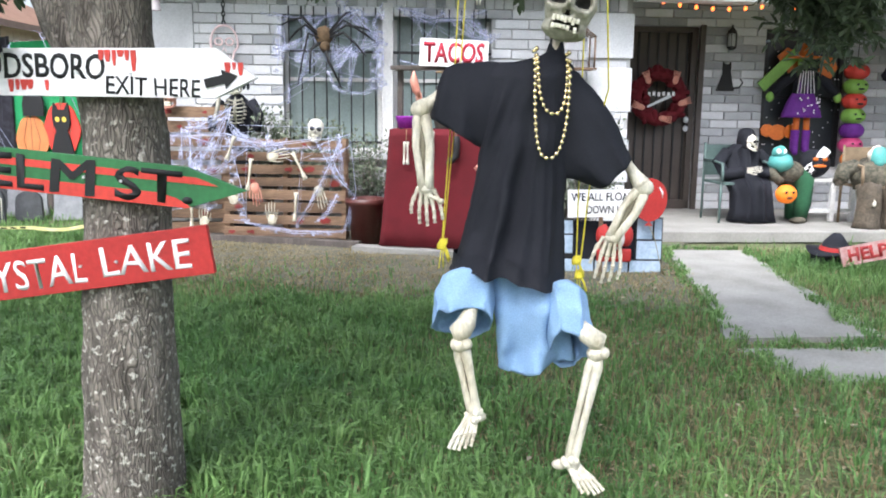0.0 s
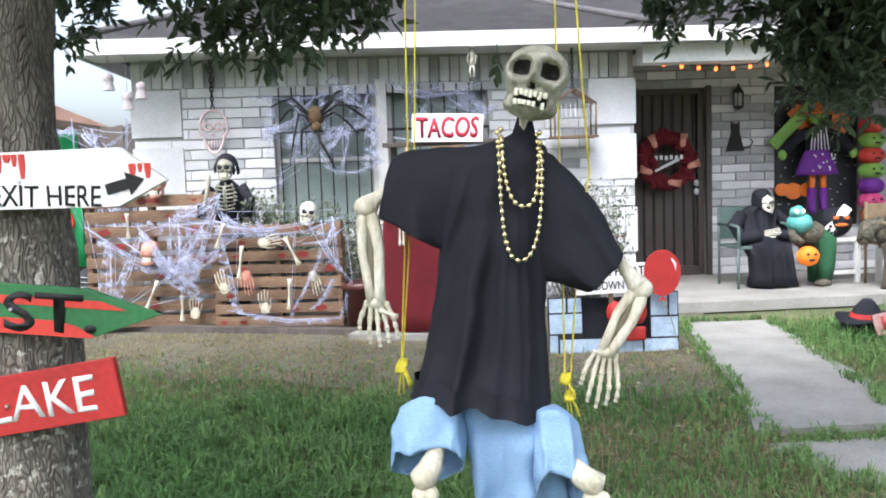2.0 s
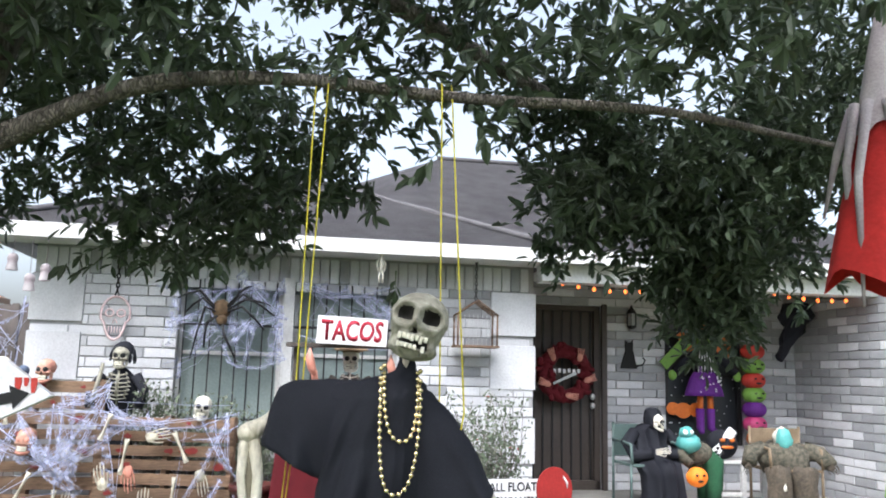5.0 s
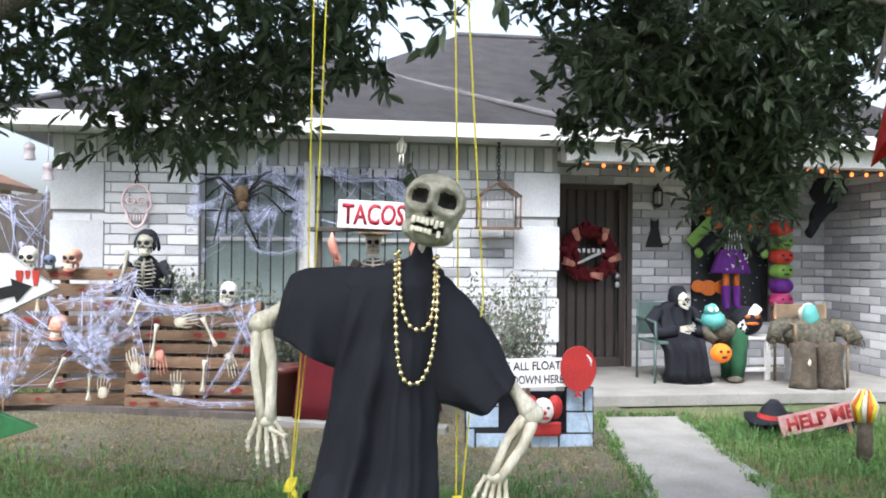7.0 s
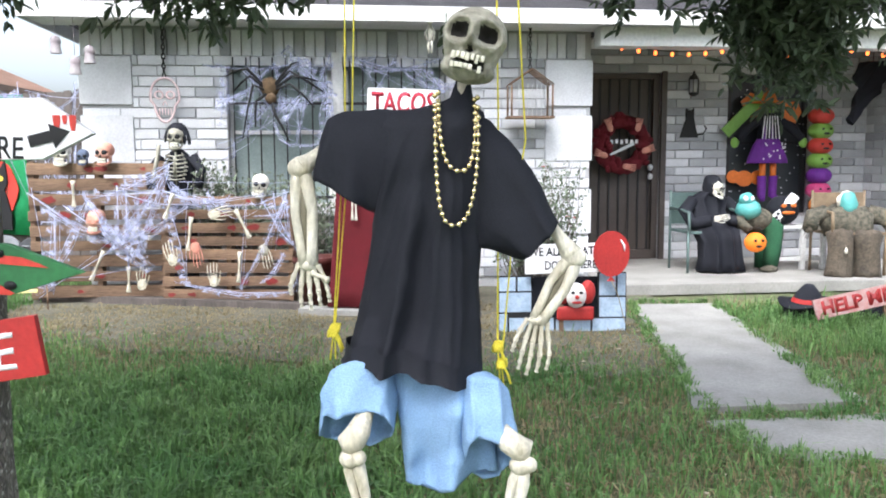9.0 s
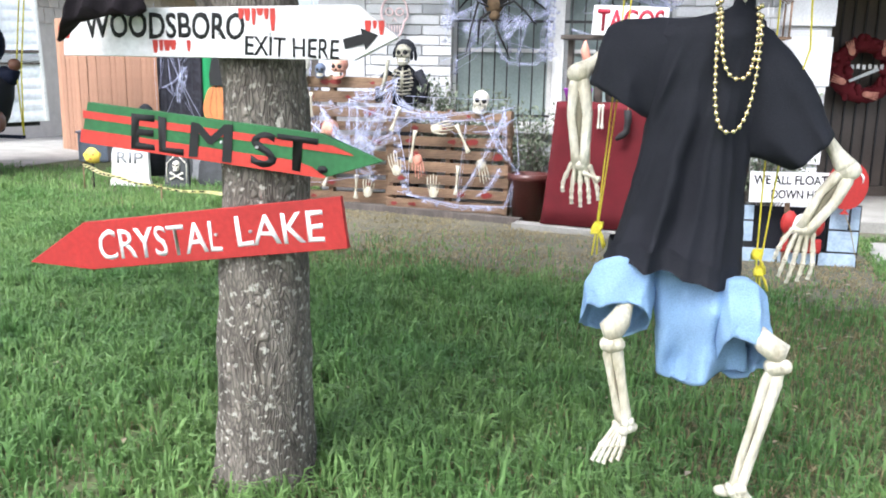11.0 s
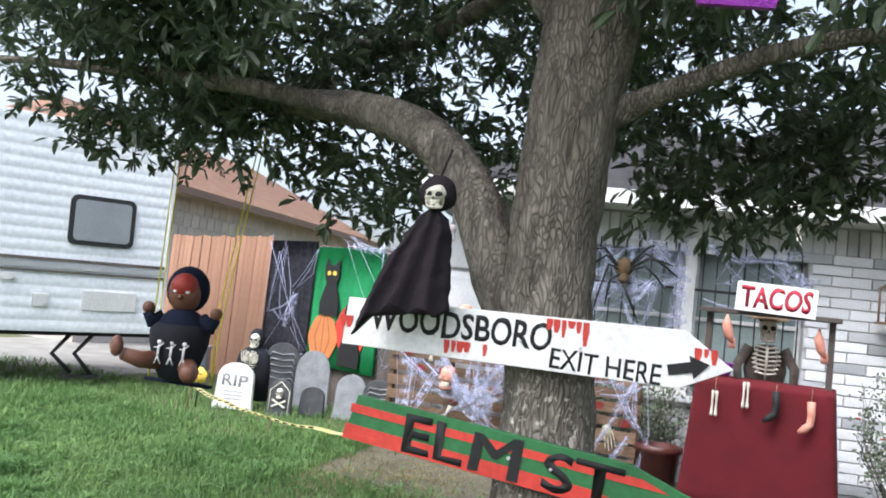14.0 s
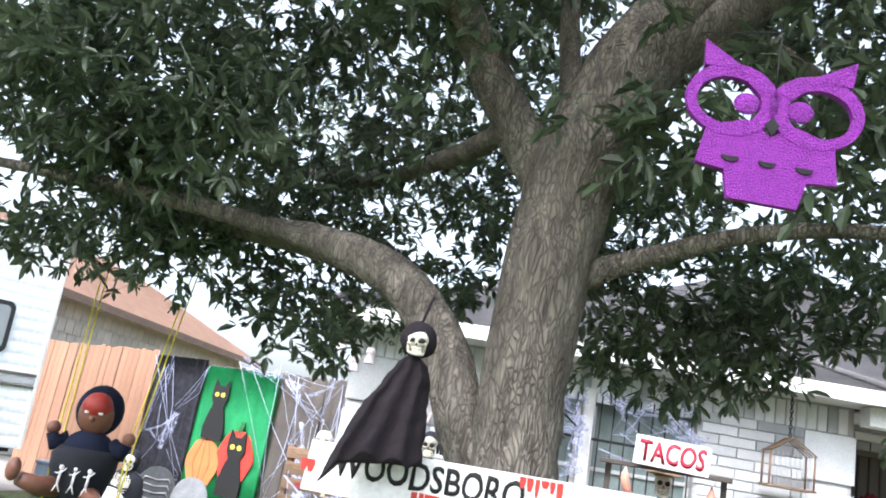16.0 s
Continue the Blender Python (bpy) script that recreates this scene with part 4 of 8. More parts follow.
# legs
for kn, an, toe, hip in (((822, 580), (848, 700), (822, 757), (860, 470)), ((1058, 592), (1020, 785), (1062, 832), (1000, 500))):
    yk, ya = -0.13, -0.13
    K, A, Tt, Hh = Vector(P(*kn, yk)), Vector(P(*an, ya)), Vector(P(*toe, ya - 0.045)), Vector(P(*hip, 0.0))
    tube(bm, [Hh, Hh.lerp(K, 0.5) + Vector((0, -0.03, 0)), Hh.lerp(K, 0.72) + Vector((0, -0.035, 0.01)), K + Vector((0, 0, 0.035)), K + Vector((0, 0, 0.012))], [0.016, 0.017, 0.026, 0.03, 0.016], 12)
    ball(bm, K, (0.026, 0.024, 0.022), 14)
    ball(bm, K + Vector((0.016, -0.01, 0.004)), 0.017, 12)
    d = (A - K).normalized()
    s = Vector((d.z, 0, -d.x))
    for k, r in ((-1, 0.0125), (1, 0.0095)):
        tube(bm, [K + s * 0.004 * k, K.lerp(A, 0.12) + s * 0.011 * k, K.lerp(A, 0.5) + s * 0.011 * k, K.lerp(A, 0.9) + s * 0.009 * k, A + s * 0.006 * k], [r * 1.2, r * 1.2, r * 0.85, r, r * 1.2], 10)
    # dark rod between the shin bones, again painted gap shade
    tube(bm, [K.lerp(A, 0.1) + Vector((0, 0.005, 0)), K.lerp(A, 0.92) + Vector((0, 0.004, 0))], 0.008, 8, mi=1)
    for k in range(6):
        ball(bm, A + Vector((rs.uniform(-0.016, 0.016), rs.uniform(-0.018, 0.01), rs.uniform(-0.018, 0.012))), 0.012, 10)
    f = Tt - A
    sd = Vector((f.y, -f.x, 0)).normalized() if abs(f.y) > abs(f.z) else Vector((1, 0.3, 0)).normalized()
    for k in range(5):
        q = (k - 2) / 2
        p0, p1 = A + sd * q * 0.012, A + f * 0.6 + sd * q * 0.026
        p2, p3 = A + f * (0.82 - 0.05 * abs(q)) + sd * q * 0.029, A + f * (1.0 - 0.08 * abs(q)) + sd * q * 0.03
        for a, b, r in ((p0, p1, 0.0065), (p1, p2, 0.0055), (p2, p3, 0.005)):
            bone(bm, a, b, r, 0, 1.3, 7)
    ball(bm, A + Vector((-0.024 if f.x > 0 else 0.012, 0.015, -0.016)), (0.024, 0.016, 0.014), 10)
# spine and ribs under the shirt
tube(bm, [(0.325, DY, 1.37), (0.31, DY, 1.2), (0.25, DY, 0.9), (0.24, DY, 0.72)], 0.014, 8)
tube(bm, [P(850, 480), P(930, 470, 0.03), P(1005, 505)], 0.03, 8)
single("hanging_skeleton", bm, [M_bone, M_boned, M_tooth, M_skull, M_socket], "life-like plastic skeleton with aged skull hung by yellow ropes", "skeleton", smooth=True)

# black t-shirt: a draped body and two short sleeves hanging from the shoulders
def cloth_point(x, z, y):
    X, Zz = px(x, z)
    return Vector((X, DY + y, Zz))


def ease(table, y):
    """Straight interpolation in a table of rows (y, values...)."""
    for r0, r1 in zip(table, table[1:]):
        if y <= r1[0]:
            t = max(0.0, (y - r0[0]) / (r1[0] - r0[0]))
            return [p + (q - p) * t for p, q in zip(r0[1:], r1[1:])]
    return list(table[-1][1:])


def crease(v):
    """A soft-topped, sharp-bottomed fold profile, -1 to 1."""
    return 1 - 2 * abs(math.sin(v)) ** 0.8


def wrinkle(v, big=0.004, small=0.0014):
    return v + big * noise.noise_vector(v * 14) + small * noise.noise_vector(v * 48)


BODY = [(62, 974, 990, 0.012), (96, 962, 996, 0.018), (107, 925, 1004, 0.03), (114, 868, 1012, 0.04), (135, 850, 1016, 0.055), (250, 853, 1012, 0.075), (305, 846, 1007, 0.075), (400, 829, 1007, 0.08), (450, 808, 1006, 0.1), (466, 798, 1006, 0.11)]
bm = bmesh.new()
NC = 120
rings = []
y = 62.0
while y <= 466:
    xl, xr, hd = ease(BODY, y)
    k = max(0.0, min(1.0, (y - 120) / 300))
    ring = []
    for c in range(NC):
        w = 2 * math.pi * c / NC
        cu, su = math.cos(w), math.sin(w)
        u = math.copysign(abs(cu) ** 0.75, cu)
        x = (xl + xr) / 2 + (xr - xl) / 2 * u
        hem0 = max(0.0, (y - 380) / 86)
        fan = (x - 968) / (60 + 0.55 * (y - 60))
        f = k * (0.02 * crease(fan * 9.5 + 0.35) + 0.014 * crease(fan * 17 + 1.1 + 0.004 * y) + 0.006 * math.sin(fan * 19 + 0.01 * y)) + 0.018 * hem0
        f += (1 - k) * 0.004 * math.sin((x + 1.4 * y) * 0.045)
        edge = max(0.0, 1 - abs(u) ** 4)
        hem = max(0.0, (y - 360) / 106)
        drop = hem * (16 * math.exp(-((x - 975) / 40) ** 2) + 12 * max(0.0, min(1.0, (x - 850) / 120)) + 3 * math.sin(x * 0.11))
        v = cloth_point(x + 2.2 * k * math.sin(y * 0.03 + 3 * su), y + drop, hd * su * (-1) - f * edge * (1.0 if su > 0 else -0.6))
        ring.append(wrinkle(v, 0.0035 * min(1, (y - 55) / 60)))
    rings.append(ring)
    y += 4.0
vs = loft(bm, rings, cap=False)
# the hem folds in on itself, so that the cloth has an edge
loft(bm, [rings[-1], [v + Vector((0, 0, 0.006)) + 0.03 * (Vector((0.29, DY, v.z)) - v) for v in rings[-1]], [v + Vector((0, 0, 0.05)) + 0.05 * (Vector((0.29, DY, v.z)) - v) for v in rings[-1]]], cap=False)


def sleeve(outer, inner, hd, seed):
    """A fan of rings from the body to the open cuff; outer and inner are the two edges of the flattened sleeve."""
    rings = []
    n = 28
    for i in range(n + 1):
        t = i / n
        o = ease([(j / (len(outer) - 1), *p) for j, p in enumerate(outer)], t)
        q = ease([(j / (len(inner) - 1), *p) for j, p in enumerate(inner)], t)
        ring = []
        for c in range(56):
            w = 2 * math.pi * c / 56
            u = (1 + math.copysign(abs(math.cos(w)) ** 0.8, math.cos(w))) / 2
            x, z = q[0] + (o[0] - q[0]) * u, q[1] + (o[1] - q[1]) * u
            f = 0.007 * t * crease(u * 5.5 + seed + 0.8 * t) + 0.004 * math.sin(9 * u + 5 * t + seed)
            d = hd * (0.75 + 0.35 * t) * math.sin(w)
            ring.append(wrinkle(cloth_point(x, z, -d - f * math.sin(w) * (1 if math.sin(w) > 0 else 0.5) - 0.004), 0.005, 0.0016))
        rings.append(ring)
    mid = sum(rings[-1], Vector()) / 56
    rings.append([v.lerp(mid, 0.05) for v in rings[-1]])
    rings.append([v.lerp(rings[-6][k], 0.8).lerp(mid, 0.06) for k, v in enumerate(rings[n])])
    loft(bm, rings, cap=False)


sleeve([(905, 108), (862, 109), (815, 112), (789, 122), (776, 155), (765, 205)], [(868, 258), (860, 256), (857, 254), (854, 253), (852, 252), (848, 250)], 0.046, 0.4)
sleeve([(975, 106), (1020, 124), (1052, 156), (1080, 192), (1101, 232), (1119, 268)], [(985, 296), (1000, 303), (1010, 305), (1026, 309), (1046, 315), (1066, 321)], 0.048, 1.7)
bmesh.ops.recalc_face_normals(bm, faces=bm.faces[:])
single("t_shirt", bm, M_black, "black cotton t-shirt with deep hanging folds on the skeleton", "shirt", smooth=True)

# light blue shorts: two wide open legs over the raised thighs, slack cloth hanging between them
bm = bmesh.new()


def short_leg(rows, seed):
    """Rings (x0, x1, top, bottom, depth of the top edge, depth of the bottom edge) from the hip to the open cuff."""
    rings = []
    n = 24
    for i in range(n + 1):
        t = i / n
        x0, x1, zt, zb, yt, yb = ease([(j / (len(rows) - 1), *r) for j, r in enumerate(rows)], t)
        ring = []
        for c in range(64):
            w = 2 * math.pi * c / 64
            cu, su = math.cos(w), math.sin(w)
            u = math.copysign(abs(cu) ** 0.7, cu)
            h = (1 + math.copysign(abs(su) ** 0.85, su)) / 2
            f = 1 + 0.2 * crease(2.5 * w + seed + 1.3 * t) * (0.3 + 0.7 * t) + 0.12 * crease(4 * w + seed * 3 - 2 * t)
            x = (x0 + x1) / 2 + (x1 - x0) / 2 * u * (0.96 + 0.05 * f)
            z = zb + (zt - zb) * h + 5 * t * math.sin(4 * w + seed)
            ring.append(wrinkle(cloth_point(x, z, (yb + (yt - yb) * h) - 0.05 * (f - 1)), 0.009, 0.003))
        rings.append(ring)
    mid = sum(rings[-1], Vector()) / 64
    rings.append([v.lerp(mid, 0.04) for v in rings[-1]])
    rings.append([v.lerp(rings[-8][k], 0.9).lerp(mid, 0.05) for k, v in enumerate(rings[n])])
    loft(bm, rings, cap=False)


short_leg([(862, 915, 466, 510, 0.03, 0.05), (812, 895, 452, 550, -0.03, 0.04), (784, 884, 453, 576, -0.085, 0.03), (772, 880, 486, 586, -0.12, 0.01), (773, 878, 520, 588, -0.135, -0.005)], 0.4)
short_leg([(962, 1012, 492, 550, 0.03, 0.05), (968, 1036, 479, 590, -0.03, 0.04), (972, 1048, 476, 616, -0.085, 0.03), (976, 1054, 520, 636, -0.12, 0.01), (980, 1054, 556, 640, -0.135, -0.005)], 1.9)
DRAPE = [(452, 880, 990, 0.03), (490, 876, 1010, 0.045), (530, 884, 1020, 0.06), (580, 888, 1026, 0.05), (630, 894, 1032, 0.042), (652, 896, 1034, 0.04)]
rings = []
for i in range(41):
    y = 452 + 4.75 * i
    xl, xr, hd = ease(DRAPE, y)
    k = i / 40
    ring = []
    for c in range(80):
        w = 2 * math.pi * c / 80
        cu, su = math.cos(w), math.sin(w)
        u = math.copysign(abs(cu) ** 0.7, cu)
        x = (xl + xr) / 2 + (xr - xl) / 2 * u
        f = (0.006 + 0.02 * k) * (crease((x - 880) * 0.032 + 0.5 * k) + 0.6 * math.sin((x - 880) * 0.085 + 1.5 * k)) + 0.007 * math.sin((x + 1.1 * y) * 0.05)
        lift = k * (10 * math.sin((x - 890) * 0.045) - 16 * max(0.0, (x - 985) / 45))
        ring.append(wrinkle(cloth_point(x, y + lift, -hd * su - f * (1 - abs(u) ** 3) - 0.01), 0.006, 0.002))
    rings.append(ring)
mid = sum(rings[-1], Vector()) / 80
rings.append([v.lerp(mid, 0.04) for v in rings[-1]])
rings.append([v.lerp(mid, 0.06) + Vector((0, 0, 0.06)) for v in rings[-2]])
loft(bm, rings, cap=False)
bmesh.ops.recalc_face_normals(bm, faces=bm.faces[:])
single("shorts", bm, M_denim, "pale blue denim shorts hanging loosely on the skeleton", "shorts", smooth=True)

# two strings of gold beads
neck = thing("bead_necklace", "two looped strings of shiny gold beads", "necklace", pose(0.3, DY - 0.09, 1.2))
bm = bmesh.new()
ball(bm, (0, 0, 0), 0.0062, 10)
bead_me = link_mesh("bead", bm, M_gold, neck).data
first = True
for (xl, zt), (xb, zb), (xr, zt2), off in (((941, 92), (966, 266), (1001, 95), 0.006), ((946, 88), (974, 193), (997, 92), 0.0)):
    curve = []
    for k in range(400):
        t = k / 399
        a = math.pi * (1 - t)
        x = (xl + xr) / 2 + (xr - xl) / 2 * math.copysign(abs(math.cos(a)) ** 0.8, math.cos(a)) + (xb - (xl + xr) / 2) * math.sin(a) ** 2
        z = zt + (zt2 - zt) * t + (zb - zt) * math.sin(a) ** 0.6
        lo_, hi_, hd = ease(BODY, z)
        uu = min(0.98, abs((x - (lo_ + hi_) / 2) / ((hi_ - lo_) / 2)))
        curve.append(cloth_point(x, z, -hd * (1 - uu ** 2.6) ** 0.5 - 0.017 - off) - Vector((0.3, DY - 0.09, 1.2)))
    run, places = 0.0, [curve[0]]
    for p, q in zip(curve, curve[1:]):
        run += (q - p).length
        if run > 0.0158:
            run = 0.0
            places.append(q)
    for loc in places:
        if first:
            neck.children[0].location = loc
            first = False
            continue
        ob = new("bead", bead_me)
        ob.parent, ob.location = neck, loc
    bm = bmesh.new()
    tube(bm, [curve[k] for k in range(0, 400, 6)], 0.0012, 4)
    part("thread", bm, M_gold, neck)
# yellow ropes from the branch
for i, (top, mid, knot, end) in enumerate((((0.085, 1.99, 2.0), (0.06, 2.14, 1.3), (787, 428), (782, 470)), ((0.115, 1.98, 2.0), (0.075, 2.15, 1.3), (789, 424), (790, 468)), ((0.385, 1.97, 1.99), (0.41, 2.14, 1.3), (1034, 452), (1037, 500)), ((0.41, 1.98, 1.99), (0.45, 1.97, 1.3), (1040, 478), (1044, 520)))):
    rope = thing("hanging_rope", "thin yellow nylon rope hung over the tree branch", "rope", pose(*top), group="ropes holding the skeleton")
    O_ = Vector(top)
    kx, kz = px(*knot)
    ex_, ez = px(*end)
    bm = bmesh.new()
    pts = [Vector(top) + Vector((0, 0.02, 0.03)), Vector(top), Vector(mid), Vector((kx, 2.09, kz)), Vector((ex_, 2.08, ez))]
    if i == 3:
        pts[2:3] = [Vector((0.455, 1.985, 1.24)), Vector((0.45, 2.12, 1.12))]
    tube(bm, [p - O_ for p in pts], 0.002, 6)
    part("cord", bm, M_rope, rope)
    bm = bmesh.new()
    k0 = Vector((kx, 2.085, kz)) - O_
    for j in range(5):
        tube(bm, [k0 + Vector((0.011 * math.cos(a + j), 0.009 * math.sin(a * 1.0 + j * 2), 0.01 * math.sin(a + 1.7 * j))) for a in [q * math.pi / 3 for q in range(6)]], 0.0032, 6, closed=True)
    tube(bm, [k0, k0 + Vector((0.012, -0.01, -0.02)), k0 + Vector((0.02, -0.01, -0.045))], 0.003, 6)
    part("knot", bm, M_rope, rope)

# ---- pallets, bones and webs along the house ----
def pallet(w, h, m, label, n=8):
    ob = thing("pallet", label, "pallet", m, group="pallets propped along the house")
    rs = random.Random(int(w * 1000 + h * 77))
    bh = h / n
    for i in range(n):
        bm = bmesh.new()
        hh = bh * rs.uniform(0.62, 0.8)
        v = box(bm, (0, 0, 0), (w * rs.uniform(0.985, 1.0), 0.018, hh), bev=0.003)
        p = part("board", bm, M_pallet, ob)
        p.matrix_local = pose(rs.uniform(-0.006, 0.006), -0.05 + rs.uniform(-0.003, 0.003), bh * (i + 0.5), 0, rs.uniform(-0.5, 0.5))
    for x in (-w / 2 + 0.03, 0.0, w / 2 - 0.03):
        bm = bmesh.new()
        box(bm, (x, 0.01, h / 2), (0.045, 0.1, h), bev=0.004)
        part("stringer", bm, M_pallet, ob)
    for i in range(0, n, 2):
        bm = bmesh.new()
        box(bm, (0, 0.068, bh * (i + 0.5)), (w, 0.016, bh * 0.7), bev=0.003)
        part("back_board", bm, M_pallet, ob)
    for k in range(int(14 * w)):
        x, z = rs.uniform(-w / 2 + 0.06, w / 2 - 0.06), bh * (rs.randrange(n) + 0.5)
        bm = bmesh.new()
        q = rs.uniform(0.015, 0.042)
        slab(bm, [(x + q * 1.5 * rs.uniform(0.6, 1.3) * math.cos(a), z + min(bh * 0.3, q) * rs.uniform(0.5, 1.1) * math.sin(a)) for a in [j * math.pi / 5 for j in range(10)]][::1], 0.003, pose(0, -0.0645, 0))
        part("paint_splash", bm, M_blood, ob)
    return ob


pallet(1.12, 0.9, pose(-1.45, 7.06, 0.04, -3, 0, -4), "weathered wooden pallet on edge with red paint splashes")
pallet(1.15, 1.18, pose(-2.6, 7.22, 0.04, -3, 0, 3), "taller weathered wooden pallet on edge with red paint splashes", 9)
# timber edging and base under the stand
for a, b, z, w in (((-3.2, 7.35), (-0.75, 6.78), 0.03, 0.09), ((-0.78, 6.62), (0.62, 6.3), 0.025, 0.16)):
    bm = bmesh.new()
    d = Vector((b[0] - a[0], b[1] - a[1], 0))
    box(bm, (0, 0, z), (d.length, w, 0.07), bev=0.008)
    single("timber_edging", bm, M_fencegrey if w < 0.1 else M_concrete, "weathered grey timber edging board lying on the soil", "edging", pose((a[0] + b[0]) / 2, (a[1] + b[1]) / 2, 0, 0, 0, math.degrees(math.atan2(d.y, d.x))))


def loose_bone(m, L=0.22, r=0.011, label="pale plastic limb bone tied to the pallet"):
    bm = bmesh.new()
    bone(bm, (0, 0, -L / 2), (0, 0, L / 2), r, 0, 1.7)
    for s in (-1, 1):
        for z in (-L / 2, L / 2):
            ball(bm, (s * r * 0.9, 0, z), r * 1.2, 8)
    return single("plastic_bone", bm, M_bone, label, "bone", m, "bones on the pallets", smooth=True)


def bone_paw(m, material, L=0.2, label="pale plastic skeleton hand fixed to the pallet", w=0.085):
    bm = bmesh.new()
    bone_fingers(bm, (0, 0, -L / 2), (0, 0, L / 2), w, 0, random.Random(4))
    ball(bm, (0, 0, -L * 0.3), (w * 0.42, 0.01, L * 0.2), 10)
    return single("skeleton_paw", bm, material, label, "skeleton hand", m, "bones on the pallets", smooth=True)


for x, z, ry, L in ((-1.74, 0.62, 8, 0.26), (-1.34, 0.34, 4, 0.24), (-2.32, 0.22, 3, 0.2), (-2.58, 0.34, 25, 0.26), (-1.3, 0.7, -25, 0.24), (-2.75, 0.95, 0, 0.2), (-1.9, 0.85, 20, 0.2)):
    loose_bone(pose(x, 6.93 if x > -2 else 7.1, z, 0, ry, 0), L)
for x, z, ry, mt in ((-1.55, 0.29, 0, M_bone), (-1.12, 0.42, 170, M_bone), (-1.47, 0.79, 80, M_bone), (-1.9, 0.47, -10, M_bone), (-2.2, 0.24, 8, M_bone), (-2.2, 0.6, 120, M_bone)):
    bone_paw(pose(x, 6.93 if x > -2 else 7.1, z, 0, ry, 0), mt)
bone_paw(pose(-1.69, 6.93, 0.44, 0, 175, 0), M_flesh, 0.2, "pinkish rubber paw prop fixed to the pallet")


def prop_skull(m, s, label, mats=None):
    bm = bmesh.new()
    skull(bm, (0, 0, 0.46 * s), s)
    return single("skull_prop", bm, mats or [M_bonew, M_blackp, M_tooth], label, "skull", m, "skull props", smooth=True)


M_bonew = mat("pale_skull_plastic", (0.72, 0.7, 0.62), (0.55, 0.52, 0.43), 12, 0.5, 0.2, 60)
M_mask = mat("rubber_mask", (0.55, 0.35, 0.26), (0.4, 0.14, 0.1), 9, 0.5, 0.4, 40)
prop_skull(pose(-1.18, 7.02, 0.93, 0, 8, 8), 0.19, "pale plastic skull resting on top of the pallet")
prop_skull(pose(-2.86, 7.16, 1.2, 0, 0, 5), 0.2, "pale plastic skull on top of the tall pallet")
prop_skull(pose(-2.5, 7.16, 1.2, 0, 0, -10), 0.19, "blotched rubber skull mask on top of the pallet", [M_mask, M_blackp, M_tooth])
prop_skull(pose(-2.69, 7.18, 1.2, 0, 0, 10), 0.13, "small dark blue skull on top of the pallet", [mat("blue_grey_rubber", (0.1, 0.13, 0.2), None, 9), M_blackp, M_tooth])
prop_skull(pose(-2.58, 7.09, 0.63, 0, 4, 0), 0.2, "red-spattered rubber face mask fixed to the pallet", [M_mask, M_flesh, M_tooth])

# seated skeleton in a black jacket behind the pallet
def ribs(bm, c, s, mi=0, n=7):
    c = Vector(c)
    tube(bm, [c + Vector((0, 0.03 * s, -0.5 * s)), c + Vector((0, 0.02 * s, 0.55 * s))], 0.03 * s, 8, mi=mi)
    for k in range(n):
        z = 0.4 * s - k * 0.125 * s
        w = s * (0.22 + 0.16 * math.sin(math.pi * (k + 1) / (n + 1)))
        for sx in (-1, 1):
            tube(bm, [c + Vector((0, -0.1 * s, z)), c + Vector((sx * w * 0.6, -0.13 * s, z + 0.03 * s)), c + Vector((sx * w, -0.03 * s, z + 0.05 * s)), c + Vector((sx * w * 0.7, 0.08 * s, z + 0.1 * s))], 0.026 * s, 6, mi=mi)
    tube(bm, [c + Vector((0, -0.12 * s, -0.2 * s)), c + Vector((0, -0.12 * s, 0.42 * s))], 0.035 * s, 6, mi=mi)


bm = bmesh.new()
skull(bm, (0, -0.02, 0.36), 0.19, I4, 0, 1)
ribs(bm, (0, -0.05, 0.09), 0.27)
ball(bm, (0, 0.03, 0.03), (0.15, 0.07, 0.24), 14, mi=3)
ball(bm, (0, 0.04, 0.42), (0.09, 0.09, 0.07), 12, mi=3)
for sx in (-1, 1):
    tube(bm, [(sx * 0.13, 0.0, 0.2), (sx * 0.22, -0.03, 0.08), (sx * 0.2, -0.1, -0.06)], [0.045, 0.04, 0.04], 10, mi=3)
tube(bm, [(-0.2, -0.1, -0.06), (-0.14, -0.14, 0.1), (-0.11, -0.12, 0.3)], 0.018, 8, mi=0)
for k in range(26):
    a = rs.uniform(0, 6.28)
    tube(bm, [(0.09 * math.cos(a), 0.03 + 0.06 * math.sin(a), 0.42), (0.11 * math.cos(a), 0.03 + 0.08 * math.sin(a), rs.uniform(0.3, 0.38))], 0.008, 5, mi=3)
box(bm, (0, 0.05, -0.6), (0.26, 0.1, 0.9), mi=3, bev=0.03)
crumple(bm, 0.006, 30)
single("seated_skeleton", bm, [M_skull, M_blackp, M_tooth, M_black], "small skeleton in a black jacket propped behind the pallet", "skeleton", pose(-1.94, 7.32, 1.06, 0, 0, 0), smooth=True)

